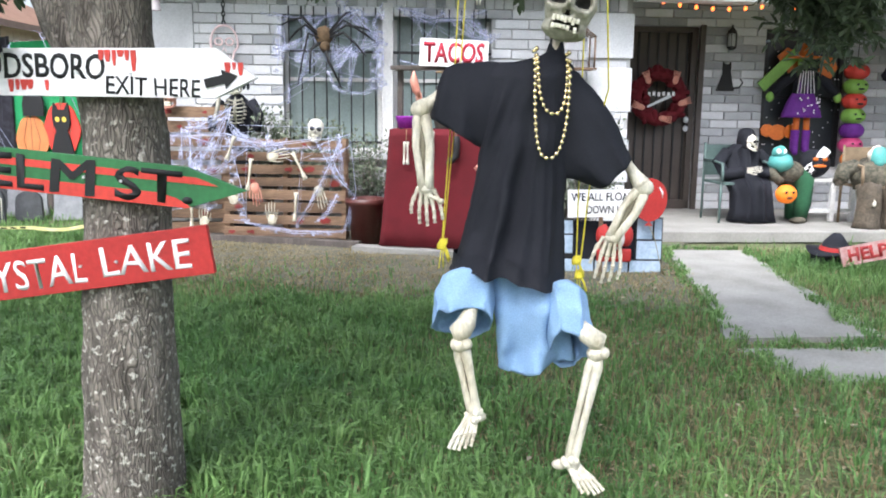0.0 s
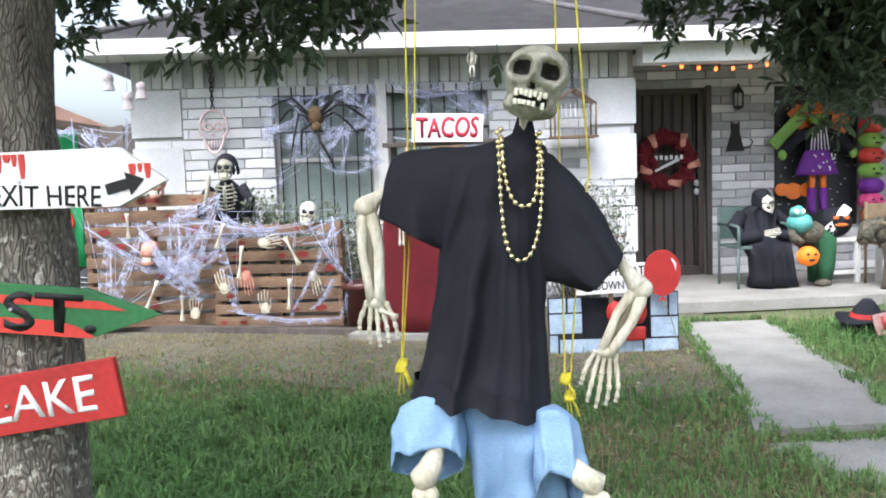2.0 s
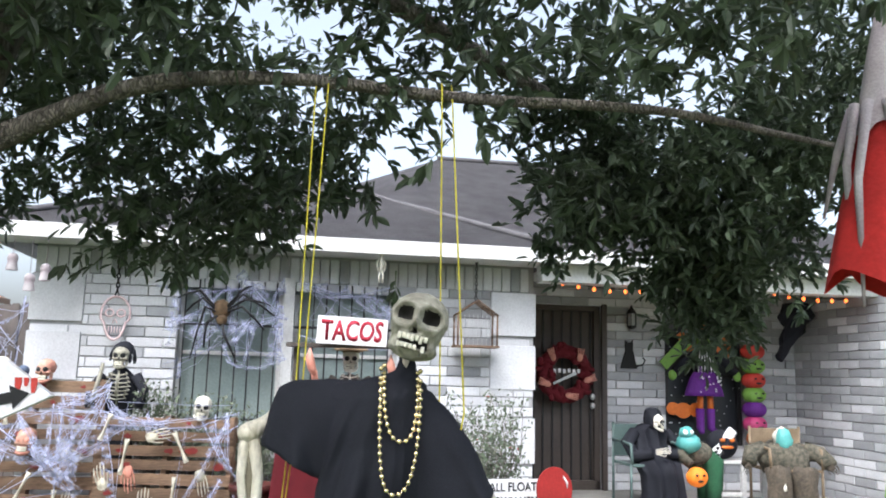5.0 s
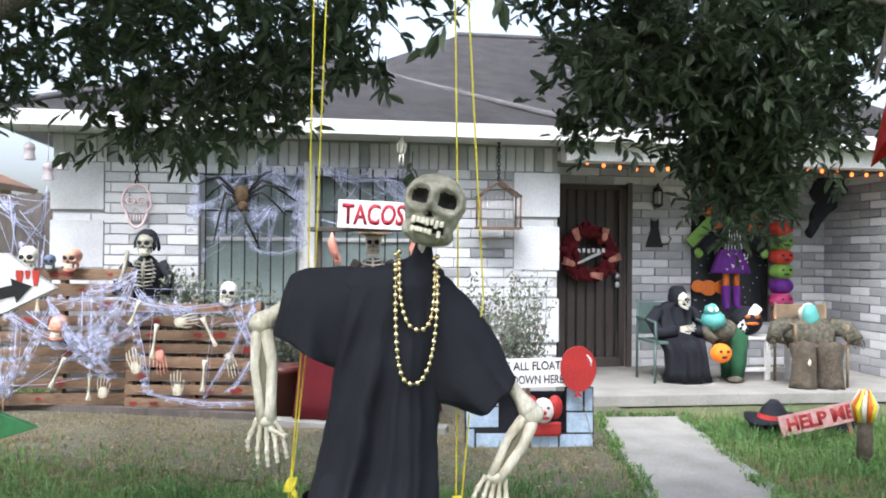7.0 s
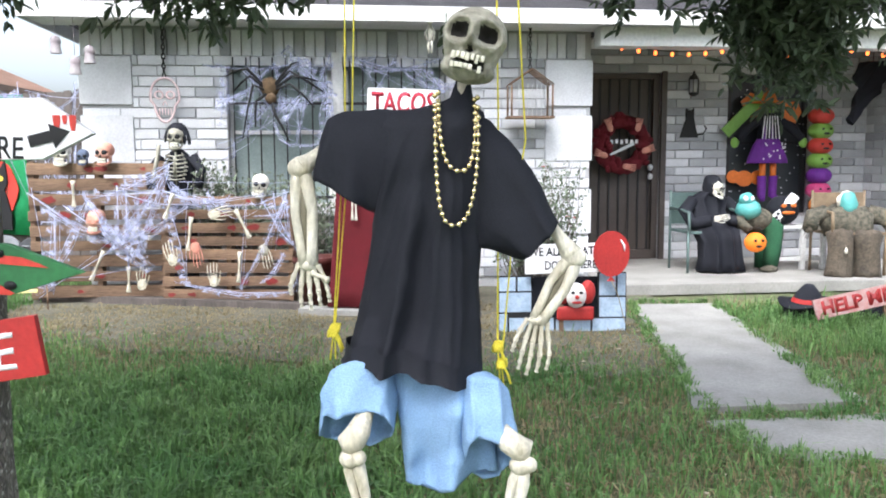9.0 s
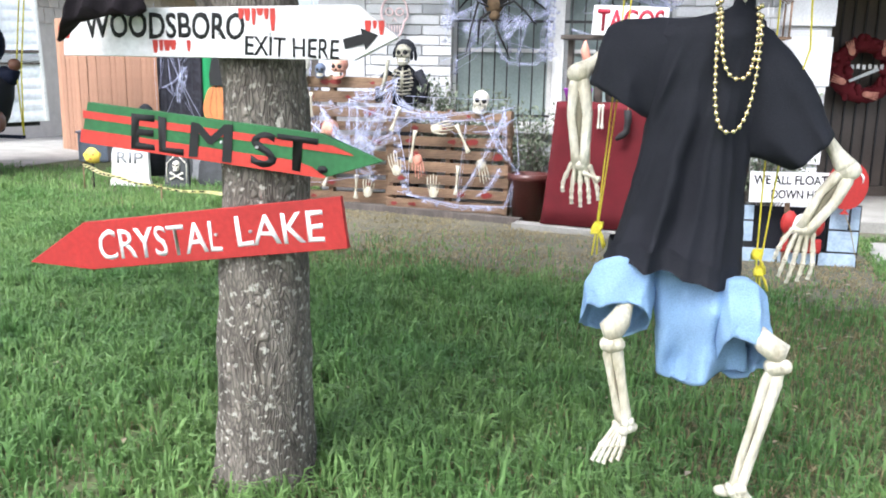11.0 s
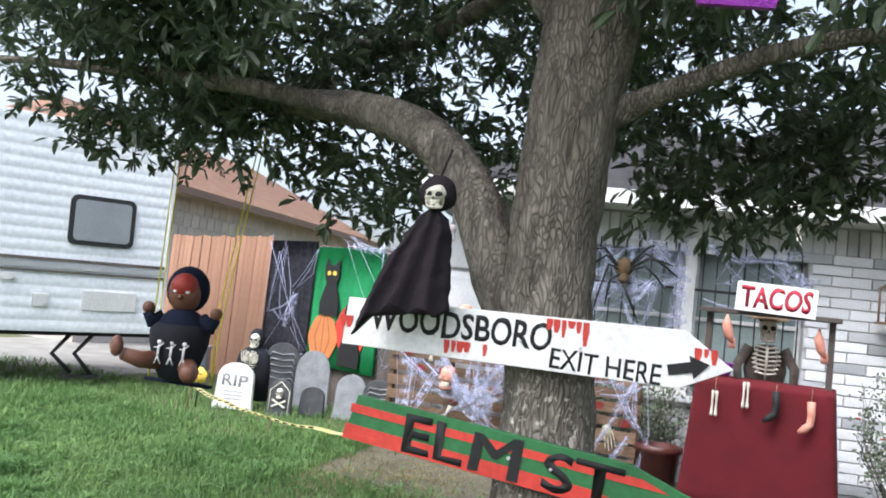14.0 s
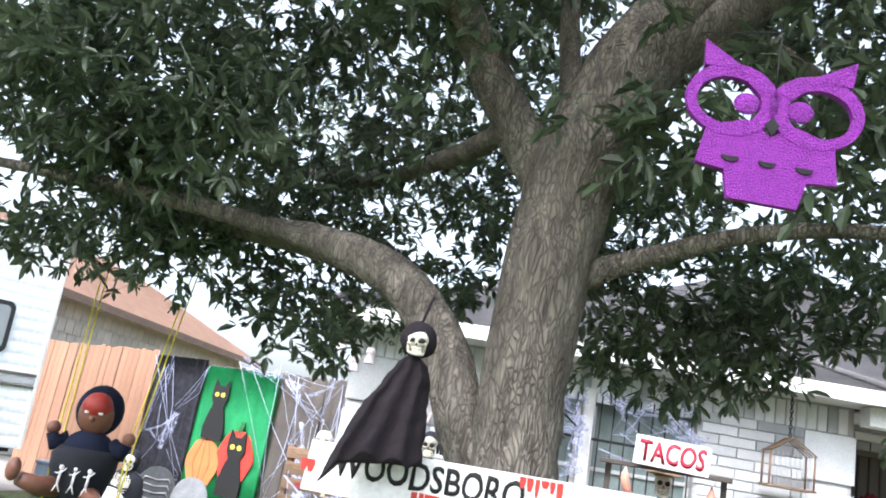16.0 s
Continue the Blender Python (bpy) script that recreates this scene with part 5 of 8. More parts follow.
# stretched cobweb: irregular strands and thin torn sheets
def web(name, m, anchors, strands, sheets, seed, label, thick=0.004):
    rs = random.Random(seed)
    bm = bmesh.new()

    def pick():
        a = rs.choice(anchors)
        return Vector((a[0] + rs.gauss(0, 0.05), a[1] + rs.uniform(-0.03, 0.01), a[2] + rs.gauss(0, 0.05)))
    for _ in range(strands):
        a, b = pick(), pick()
        if (a - b).length < 0.1:
            continue
        mid = (a + b) / 2 + Vector((rs.gauss(0, 0.03), rs.uniform(-0.02, 0), -rs.uniform(0, 0.06)))
        tube(bm, [a, a.lerp(mid, 0.5) + Vector((0, 0, -0.008)), mid, b], [thick * rs.uniform(0.15, 0.7) for _ in range(4)], 4)
    for _ in range(int(1.2 * sheets)):
        a, b = pick(), pick()
        if (a - b).length > 0.9 or (a - b).length < 0.12:
            continue
        d = (b - a)
        s = Vector((-d.z, 0, d.x)).normalized()
        n, w = 8, rs.choice((rs.uniform(0.01, 0.03), rs.uniform(0.02, 0.075)))
        up, lo = [], []
        for k in range(n + 1):
            t = k / n
            p = a.lerp(b, t) + Vector((0, -0.01 * math.sin(3 * t), -0.05 * math.sin(math.pi * t)))
            ww = w * (0.35 + 0.65 * abs(math.sin(2.2 * t + a.x * 5))) * rs.uniform(0.7, 1.2)
            up.append(p + s * ww)
            lo.append(p - s * ww)
        loft(bm, [up, lo], mi=1, closed=False)
        for k in range(3):
            q = rs.uniform(-1, 1) * w
            tube(bm, [a + s * q * 0.3, (a + b) / 2 + s * q + Vector((0, -0.012, -0.05)), b + s * q * 0.3], rs.uniform(0.001, 0.0025), 4)
    return single(name, bm, [M_web, M_websheet], label, "cobweb", m, "stretched cobwebs", kind="stuff")


top = [(-2.1 + 0.17 * i, 6.97, 0.9 + 0.08 * math.sin(i)) for i in range(8)]
web("cobweb", None, top + [(-0.9, 6.93, 0.95), (-0.9, 6.93, 0.5), (-0.88, 6.92, 0.08), (-1.3, 6.92, 0.15), (-1.8, 6.93, 0.25)], 12, 18, 1, "pale stretched fake cobweb draped over the pallet", 0.005)
web("cobweb", None, [(-2.0, 7.0, 0.95), (-1.9, 7.05, 1.15), (-2.3, 7.08, 1.0), (-2.6, 7.08, 0.9), (-2.9, 7.1, 0.8), (-2.4, 7.08, 0.55), (-3.0, 7.1, 0.3), (-2.2, 7.05, 0.4), (-1.75, 7.0, 0.9), (-3.05, 7.1, 0.1), (-3.1, 7.1, 1.0)], 16, 30, 2, "pale stretched fake cobweb draped over the tall pallet", 0.006)

# ---- taco stand draped with red cloth ----
stand = thing("taco_stand", "wooden stand draped with dark red cloth and a shelf on top", "stand", pose(0.02, 6.72, 0, 0, 0, -11))
bm = bmesh.new()
rings = []
for z, w, d in ((1.03, 0.46, 0.2), (1.04, 0.47, 0.21), (0.98, 0.475, 0.215), (0.6, 0.5, 0.235), (0.2, 0.53, 0.26), (0.07, 0.545, 0.275)):
    pts = []
    for s in range(64):
        a = s / 64 * 4
        e, f = int(a), a - int(a)
        c = [(-1, -1), (1, -1), (1, 1), (-1, 1), (-1, -1)]
        x, y = c[e][0] + (c[e + 1][0] - c[e][0]) * f, c[e][1] + (c[e + 1][1] - c[e][1]) * f
        k = 0.012 * max(0, 1.0 - z) * math.sin(s * 1.9)
        pts.append((x * (w + k), y * (d + k), z))
    rings.append(pts)
loft(bm, rings[::-1])
part("cloth", bm, M_redcloth, stand, "dark red felt cloth", smooth=True)
for x, y in ((-0.46, 0.1), (0.42, 0.1)):
    bm = bmesh.new()
    box(bm, (x, y, 1.28), (0.045, 0.045, 0.56), bev=0.005)
    part("post", bm, M_door, stand)
bm = bmesh.new()
box(bm, (-0.02, 0.06, 1.545), (1.0, 0.16, 0.035), bev=0.006)
part("shelf", bm, M_door, stand, "dark brown shelf board")
tacos = thing("taco_sign", "white board sign with red hand-painted lettering on the shelf", "sign", pose(0.04, 6.66, 1.66, 0, 1.5, -5))
bm = bmesh.new()
slab(bm, [(-0.285, -0.11), (0.28, -0.115), (0.285, 0.1), (0.13, 0.108), (-0.28, 0.113)], 0.015)
bmesh.ops.bevel(bm, geom=bm.edges[:], offset=0.002, segments=1, affect="EDGES")
part("board", bm, M_whitep, tacos)
put_text("TACOS", 0.5, 0.17, mat("crimson_paint", (0.42, 0.02, 0.045), (0.33, 0.015, 0.035), 8, 0.6, 0.1), tacos, pose(0.0, -0.0005, 0.0), 0.03)
# hanging bones and socks on the front of the cloth
for x, z, kind in ((-0.36, 0.87, "b"), (-0.15, 0.96, "b"), (0.05, 0.9, "s"), (0.28, 0.86, "f")):
    y = 6.72 - 0.25 - 0.02 - 0.19 * x
    ob = thing("hanging_charm", {"b": "pair of small white bones hung on string", "s": "dark leg-shaped charm hung on string", "f": "pinkish rubber foot hung on string"}[kind], "ornament", pose(0.02 + x, y, z, 0, 0, -11), group="charms on the red cloth")
    bm = bmesh.new()
    tube(bm, [(0, 0.01, 1.04 - z), (0, 0.0, 0.06)], 0.003, 5)
    part("string", bm, M_dry, ob)
    bm = bmesh.new()
    if kind == "b":
        bone(bm, (-0.014, 0, 0.07), (-0.016, 0, -0.12), 0.008)
        bone(bm, (0.012, 0, 0.07), (0.014, 0, -0.12), 0.008)
        part("bones", bm, M_bonew, ob, smooth=True)
    else:
        tube(bm, [(0, 0, 0.09), (0.005, 0, 0.0), (0.0, -0.005, -0.07), (-0.03, -0.02, -0.1), (-0.07, -0.04, -0.13)], [0.028, 0.026, 0.026, 0.028, 0.014], 10)
        part("foot", bm, M_blackp if kind == "s" else M_flesh, ob, smooth=True)
# skeleton with a straw hat behind the counter
bm = bmesh.new()
skull(bm, (0, 0, 0.32), 0.19, I4, 0, 1)
ribs(bm, (0, -0.02, 0.06), 0.27)
ball(bm, (0, 0.06, 0.0), (0.16, 0.06, 0.2), 12, mi=3)
o = bmesh.ops.create_cone(bm, cap_ends=True, segments=24, radius1=0.15, radius2=0.13, depth=0.018, matrix=pose(0, 0.02, 0.41, 8))
setmat({f for v in o["verts"] for f in v.link_faces}, 4)
ball(bm, (0, 0.03, 0.42), (0.085, 0.09, 0.08), 16, mi=4)
for sx in (-1, 1):
    tube(bm, [(sx * 0.13, 0.03, 0.17), (sx * 0.21, 0.0, 0.02), (sx * 0.2, -0.08, -0.1)], [0.04, 0.036, 0.03], 10, mi=3)
box(bm, (0, 0.08, -0.62), (0.2, 0.08, 0.9), mi=3, bev=0.02)
single("hatted_skeleton", bm, [M_bonew, M_blackp, M_tooth, mat("ragged_brown_cloth", (0.12, 0.1, 0.085), (0.06, 0.05, 0.045), 20, 0.95, 0.5), mat("straw_hat", (0.28, 0.19, 0.11), (0.18, 0.12, 0.07), 40, 0.9, 0.5, 150)], "skeleton with brown hat and ragged vest behind the stand", "skeleton", pose(0.03, 6.98, 1.12), smooth=True)
# purple basket and rubber props hanging under the shelf
bm = bmesh.new()
loft(bm, [[(r * math.cos(a), 0.7 * r * math.sin(a), z) for a in [k * math.pi / 12 for k in range(24)]] for r, z in ((0.09, 0), (0.115, 0.09), (0.12, 0.1), (0.105, 0.09), (0.08, 0.02))], cap=True)
single("basket", bm, M_purple, "small purple basket on the red cloth", "basket", pose(-0.33, 6.78, 1.045), smooth=True)
for x, z, mt, lb in ((-0.29, 1.38, M_flesh, "pinkish rubber paw prop hung below the shelf"), (0.36, 1.34, M_flesh, "pinkish rubber foot prop hung below the shelf")):
    bm = bmesh.new()
    tube(bm, [(0, 0, 0.14), (0, 0, 0.06), (0.02, 0, -0.02), (0.05, 0, -0.08)], [0.004, 0.035, 0.034, 0.016], 10)
    for k in range(4):
        tube(bm, [(0.02 + k * 0.012, 0, -0.04), (0.03 + k * 0.014, -0.01, -0.12)], [0.009, 0.006], 6)
    single("rubber_prop", bm, mt, lb, "prop", pose(x, 6.72, z), smooth=True)
bm = bmesh.new()
loft(bm, [[(r * math.cos(a), r * math.sin(a), z) for a in [k * math.pi / 12 for k in range(24)]] for r, z in ((0.13, 0.0), (0.17, 0.36), (0.19, 0.37), (0.19, 0.42), (0.16, 0.42), (0.15, 0.3))])
single("planter_pot", bm, mat("brown_ceramic", (0.1, 0.03, 0.025), (0.06, 0.02, 0.018), 5, 0.35, 0.1), "dark brown glazed planter pot", "pot", pose(-0.72, 7.0, 0), smooth=True)

# ---- castle cut-out with the balloon sign ----
M_castle = mat("pale_blue_stone_paint", (0.42, 0.52, 0.64), (0.28, 0.37, 0.48), 14, 0.7, 0.2, 60)
CY = 5.86
castle = thing("castle_cutout", "painted castle board of pale blue stones with dark openings", "cutout", pose(1.18, CY, 0, -3, 0, 2))
bm = bmesh.new()
for c, sz in (((-0.34, 0.01, 0.2), (0.24, 0.03, 0.4)), ((0.35, 0.01, 0.21), (0.2, 0.03, 0.42)), ((0.02, 0.01, 0.05), (0.48, 0.03, 0.1))):
    box(bm, c, sz)
part("board", bm, M_blackp, castle)
for x0, x1, z0, z1 in ((-0.46, -0.33, 0.29, 0.4), (-0.33, -0.22, 0.29, 0.4), (-0.46, -0.22, 0.14, 0.29), (-0.46, -0.39, 0.0, 0.14), (-0.39, -0.06, 0.0, 0.11), (-0.06, 0.2, 0.0, 0.1), (0.2, 0.45, 0.0, 0.1), (0.25, 0.45, 0.1, 0.25), (0.25, 0.38, 0.25, 0.42), (0.38, 0.45, 0.25, 0.42)):
    bm = bmesh.new()
    box(bm, ((x0 + x1) / 2, -0.008, (z0 + z1) / 2), (x1 - x0 - 0.014, 0.006, z1 - z0 - 0.012), pose(0, 0, 0, 0, 0, 0), bev=0.003)
    for v in bm.verts:
        v.co += 0.004 * noise.noise_vector(v.co * 9 + Vector((x0, 0, z0)))
    part("painted_stone", bm, M_castle, castle)
bm = bmesh.new()
box(bm, (0.02, 0.03, 0.24), (0.48, 0.02, 0.3))
part("dark_backing", bm, M_black, castle)
M_clown = mat("clown_white", (0.75, 0.72, 0.7), (0.6, 0.55, 0.52), 12, 0.6, 0.2)
bm = bmesh.new()
ball(bm, (0, 0, 0), (0.075, 0.05, 0.09), 16, mi=0)
for sx in (-1, 1):
    ball(bm, (sx * 0.085, 0.02, 0.02), (0.055, 0.04, 0.085), 12, mi=1)
    ball(bm, (sx * 0.028, -0.043, 0.025), (0.014, 0.01, 0.01), 8, mi=2)
ball(bm, (0, -0.055, -0.005), 0.016, 10, mi=1)
ball(bm, (0, -0.04, -0.045), (0.038, 0.016, 0.012), 10, mi=1)
box(bm, (0, 0.02, -0.13), (0.26, 0.04, 0.1), mi=1, bev=0.02)
single("clown_mask", bm, [M_clown, M_red, M_blackp], "white mask with red tufts in the castle opening", "mask", pose(1.26, CY - 0.05, 0.27), smooth=True)
flo = thing("float_sign", "white board sign with black hand-painted lettering", "sign", pose(1.2, CY - 0.05, 0.535, 0, -1.5, 2))
bm = bmesh.new()
slab(bm, [(-0.3, -0.105), (0.215, -0.105), (0.215, 0.095), (-0.3, 0.1)], 0.012)
part("board", bm, M_whitep, flo)
put_text("WE ALL FLOAT", 0.46, 0.06, M_blackp, flo, pose(-0.045, -0.0005, 0.045), 0.012)
put_text("DOWN HERE", 0.36, 0.06, M_blackp, flo, pose(0.02, -0.0005, -0.05), 0.012)
bm = bmesh.new()
box(bm, (-0.05, 0.02, -0.3), (0.03, 0.02, 0.5))
part("stake", bm, M_pallet, flo)
bal = thing("balloon_cutout", "flat red balloon cutout with white highlight and string", "cutout", pose(1.5, CY - 0.07, 0.57))
bm = bmesh.new()
slab(bm, [(0.125 * math.cos(a), 0.15 * math.sin(a) * (1.0 if math.sin(a) > 0 else 1.12)) for a in [k * math.pi / 20 for k in range(40)]], 0.014)
part("disc", bm, M_red, bal, "glossy red painted disc")
bm = bmesh.new()
tube(bm, [(0.06, -0.004, 0.09), (0.085, -0.004, 0.05), (0.088, -0.004, 0.01)], [0.004, 0.008, 0.003], 6)
part("highlight", bm, M_whitep, bal)
bm = bmesh.new()
slab(bm, [(-0.03, -0.2), (0.03, -0.2), (0.0, -0.165)], 0.014)
part("neck", bm, M_red, bal)
bm = bmesh.new()
tube(bm, [(0, 0.0, -0.19), (0.05, 0, -0.3), (0.09, 0, -0.45), (0.13, 0, -0.57)], 0.003, 5)
part("string", bm, M_dry, bal)


def shrub(m, r, n, label, seed, flowers=0, leafmat=None):
    """Thin branching stems with small leaves and a few red flowers."""
    ob = thing("shrub", label, "shrub", m)
    rs = random.Random(seed)
    bm = bmesh.new()
    verts, faces, tips = [], [], []
    for _ in range(n):
        a = rs.uniform(0, 6.28)
        q = rs.random() ** 0.5
        e = Vector((r[0] * q * math.cos(a), r[1] * q * math.sin(a), r[2] * rs.uniform(0.45, 1.0)))
        b = Vector((e.x * 0.15, e.y * 0.15, 0))
        mid = b.lerp(e, 0.5) + Vector((rs.gauss(0, 0.3) * r[0], rs.gauss(0, 0.3) * r[1], 0.08))
        tube(bm, [b, b.lerp(mid, 0.5) + Vector((rs.gauss(0, 0.02), 0, 0)), mid, e], [0.006, 0.005, 0.0035, 0.0015], 5)
        for k in range(24):
            t = rs.uniform(0.3, 1.0) ** 0.8
            p = (b.lerp(mid, t * 2) if t < 0.5 else mid.lerp(e, t * 2 - 1)) + Vector((rs.gauss(0, 0.035), rs.gauss(0, 0.035), rs.gauss(0, 0.03)))
            d = Vector((rs.gauss(0, 1), rs.gauss(0, 1), rs.gauss(0.2, 1))).normalized()
            s = d.orthogonal().normalized()
            L = rs.uniform(0.025, 0.055)
            i = len(verts)
            verts += [p, p + d * L * 0.5 + s * L * 0.28, p + d * L, p + d * L * 0.5 - s * L * 0.28]
            faces.append((i, i + 1, i + 2, i + 3))
        tips.append(e)
    part("stem", bm, M_bark, ob)
    me = bpy.data.meshes.new("foliage")
    me.from_pydata(verts, [], faces)
    me.materials.append(leafmat or M_shrub)
    f = new("foliage", me)
    f.parent = ob
    f["kind"] = "stuff"
    for e in tips[:flowers]:
        bm = bmesh.new()
        for k in range(5):
            a = k * 1.257
            ball(bm, e + Vector((0.012 * math.cos(a), 0.012 * math.sin(a), 0)), (0.01, 0.01, 0.006), 6)
        part("flower", bm, M_red, ob, "small red flower")
    return ob


M_shrub = mat("shrub_leaf", (0.17, 0.2, 0.14), (0.1, 0.13, 0.08), 5, 0.6, 0, island=0.4, trans=0.2)
shrub(pose(1.12, 7.1, 0), (0.44, 0.22, 1.2), 95, "sparse shrub with grey-green leaves and red flowers", 3, 9)
shrub(pose(-1.3, 7.55, 0.2), (0.5, 0.2, 0.95), 70, "dark leafy shrub below the window", 5)
shrub(pose(-1.65, 7.3, 0.3), (0.18, 0.12, 0.95), 34, "small shrub behind the pallet", 6)
shrub(pose(-0.75, 7.45, 0.1), (0.3, 0.2, 0.9), 40, "dark leafy shrub beside the planter pot", 8)

# ---- hung from the tree ----
# purple foam owl
owl = thing("owl_ornament", "glittery purple foam owl hung from the tree", "ornament", pose(-0.515, 1.33, 1.93, 0, 3, 4))
M_owl = mat("purple_glitter_foam", (0.3, 0.03, 0.4), (0.23, 0.022, 0.32), 60, 0.5, 0.8, 320, fine=0.35)
sc = 0.128
bm = bmesh.new()
slab(bm, [(-0.78 * sc, -0.1 * sc), (-0.86 * sc, -0.62 * sc), (-0.5 * sc, -0.66 * sc), (-0.42 * sc, -1.02 * sc), (0.42 * sc, -1.02 * sc), (0.5 * sc, -0.66 * sc), (0.86 * sc, -0.62 * sc), (0.78 * sc, -0.1 * sc), (0.3 * sc, 0.06 * sc), (0, -0.12 * sc), (-0.3 * sc, 0.06 * sc)], 0.012)
part("body", bm, M_owl, owl)
for sx in (-1, 1):
    bm = bmesh.new()
    n = 36
    vo, vi = [], []
    for k in range(n):
        a = 2 * math.pi * k / n
        vo.append((sx * 0.52 * sc + 0.58 * sc * math.cos(a), 0.3 * sc + 0.5 * sc * math.sin(a)))
        vi.append((sx * 0.56 * sc + 0.4 * sc * math.cos(a), 0.28 * sc + 0.33 * sc * math.sin(a)))
    F = [[bm.verts.new((x, y, z)) for x, z in ring] for ring, y in ((vo, -0.001), (vi, -0.001), (vo, 0.012), (vi, 0.012))]
    for k in range(n):
        j = (k + 1) % n
        for q in ((F[0][k], F[0][j], F[1][j], F[1][k]), (F[2][j], F[2][k], F[3][k], F[3][j]), (F[0][j], F[0][k], F[2][k], F[2][j]), (F[1][k], F[1][j], F[3][j], F[3][k])):
            bm.faces.new(q)
    part("eye_ring", bm, M_owl, owl)
    bm = bmesh.new()
    slab(bm, [(sx * 0.0 * sc, 0.5 * sc), (sx * 0.3 * sc, 0.68 * sc), (sx * 0.95 * sc, 1.08 * sc), (sx * 0.92 * sc, 0.72 * sc), (sx * 0.55 * sc, 0.74 * sc), (sx * 0.2 * sc, 0.42 * sc)][::sx], 0.014, pose(0, -0.002, 0))
    part("ear_tuft", bm, M_owl, owl)
    bm = bmesh.new()
    ball(bm, (sx * 0.33 * sc, 0.003, 0.28 * sc), (0.17 * sc, 0.006, 0.15 * sc), 14)
    part("pupil", bm, M_owl, owl)
for x in (-0.45, 0, 0.45):
    bm = bmesh.new()
    slab(bm, [(x * sc + 0.11 * sc * math.cos(a), -0.48 * sc - 0.07 * sc * math.sin(a) * (1 if math.sin(a) > 0 else 0)) for a in [k * math.pi / 6 for k in range(7)]][::-1], 0.003, pose(0, -0.003, 0))
    part("feather_slot", bm, M_blackp, owl)
bm = bmesh.new()
slab(bm, [(0, -0.13 * sc), (0.09 * sc, 0.02 * sc), (0, 0.12 * sc), (-0.09 * sc, 0.02 * sc)], 0.004, pose(0, -0.0045, 0))
part("beak", bm, M_blackp, owl)
bm = bmesh.new()
tube(bm, [(0, 0.005, 0.5 * sc), (0.0, 0.01, 1.4 * sc), (-0.02, 0.9, 5.5 * sc)], 0.0016, 5)
part("string", bm, M_blackp, owl)

# robed reaper hung beside the fork
bm = bmesh.new()
M_robe = mat("faded_black_robe", (0.028, 0.022, 0.027), (0.018, 0.015, 0.018), 7, 0.95, 0.3, 200, spec=0.15)
rings = []
ROBE = [(0.0, -0.012, 0.014, 0.012), (0.03, -0.04, 0.045, 0.04), (0.07, -0.06, 0.058, 0.045), (0.18, -0.12, 0.066, 0.055), (0.35, -0.2, 0.074, 0.06)]
for i in range(33):
    z = 0.35 * i / 32
    xl, xr, d = ease(ROBE, z)
    ring = []
    for k in range(64):
        a = k * math.pi / 32
        u = math.copysign(abs(math.cos(a)) ** 0.8, math.cos(a))
        f = 1 + (0.1 + 0.5 * z) * crease(u * 5 + 0.6) - 0.1 * math.sin(9 * u)
        low = (z / 0.35) ** 4 * (0.14 * max(0.0, -u - 0.35) + 0.012 * math.sin(11 * u))
        ring.append(Vector(((xl + xr) / 2 + (xr - xl) / 2 * u, d * math.sin(a) * f, -z - low)))
    rings.append(ring)
loft(bm, rings, mi=3)
skull(bm, (0.005, -0.03, 0.04), 0.08, I4, 0, 1)
ball(bm, (0.005, 0.012, 0.055), (0.055, 0.05, 0.065), 14, mi=3)
tube(bm, [(0.005, 0.02, 0.1), (0.03, 0.06, 0.22)], 0.004, 5, mi=3)
crumple(bm, 0.006, 25)
bm.transform(Matrix.Diagonal((0.82, 0.8, 0.7, 1)))
single("hanging_reaper", bm, [M_bonew, M_blackp, M_tooth, M_robe], "black-robed skull-faced figure hung on the tree limb", "figure", pose(-1.145, 1.935, 1.552, 0, 0, 10), smooth=True)

# doll on a rope swing
bm = bmesh.new()
M_doll = mat("brown_doll_vinyl", (0.2, 0.09, 0.06), (0.12, 0.05, 0.035), 8, 0.5, 0.2)
M_dollred = mat("red_doll_paint", (0.32, 0.03, 0.02), (0.2, 0.02, 0.015), 9, 0.5, 0.2)
M_navy = mat("navy_cloth", (0.012, 0.016, 0.035), (0.008, 0.01, 0.02), 8, 0.95, 0.3, 200, spec=0.15)
ball(bm, (0, 0, 0.26), (0.072, 0.07, 0.082), 18, mi=0)
ball(bm, (0, -0.028, 0.285), (0.058, 0.052, 0.055), 14, mi=1)
ball(bm, (0, 0.022, 0.272), (0.088, 0.075, 0.098), 18, mi=2)
ball(bm, (0, 0.0, 0.1), (0.105, 0.085, 0.1), 16, mi=2)
loft(bm, [[(w * math.cos(a), -0.01 + 0.8 * w * math.sin(a), z) for a in [k * math.pi / 12 for k in range(24)]] for z, w in ((-0.1, 0.03), (-0.09, 0.065), (-0.03, 0.095), (0.05, 0.118), (0.1, 0.122), (0.13, 0.1))], mi=3)
for sx in (-1, 1):
    tube(bm, [(sx * 0.08, 0, 0.15), (sx * 0.125, -0.02, 0.13), (sx * 0.135, -0.02, 0.165)], [0.035, 0.03, 0.024], 10, mi=2)
    ball(bm, (sx * 0.138, -0.02, 0.185), 0.026, 10, mi=0)
    ball(bm, (sx * 0.025, -0.068, 0.262), (0.01, 0.006, 0.006), 8, mi=4)
ball(bm, (0, -0.07, 0.24), 0.012, 8, mi=0)
tube(bm, [(-0.05, -0.04, -0.02), (-0.12, -0.1, -0.02), (-0.17, -0.15, 0.0)], [0.04, 0.035, 0.026], 10, mi=0)
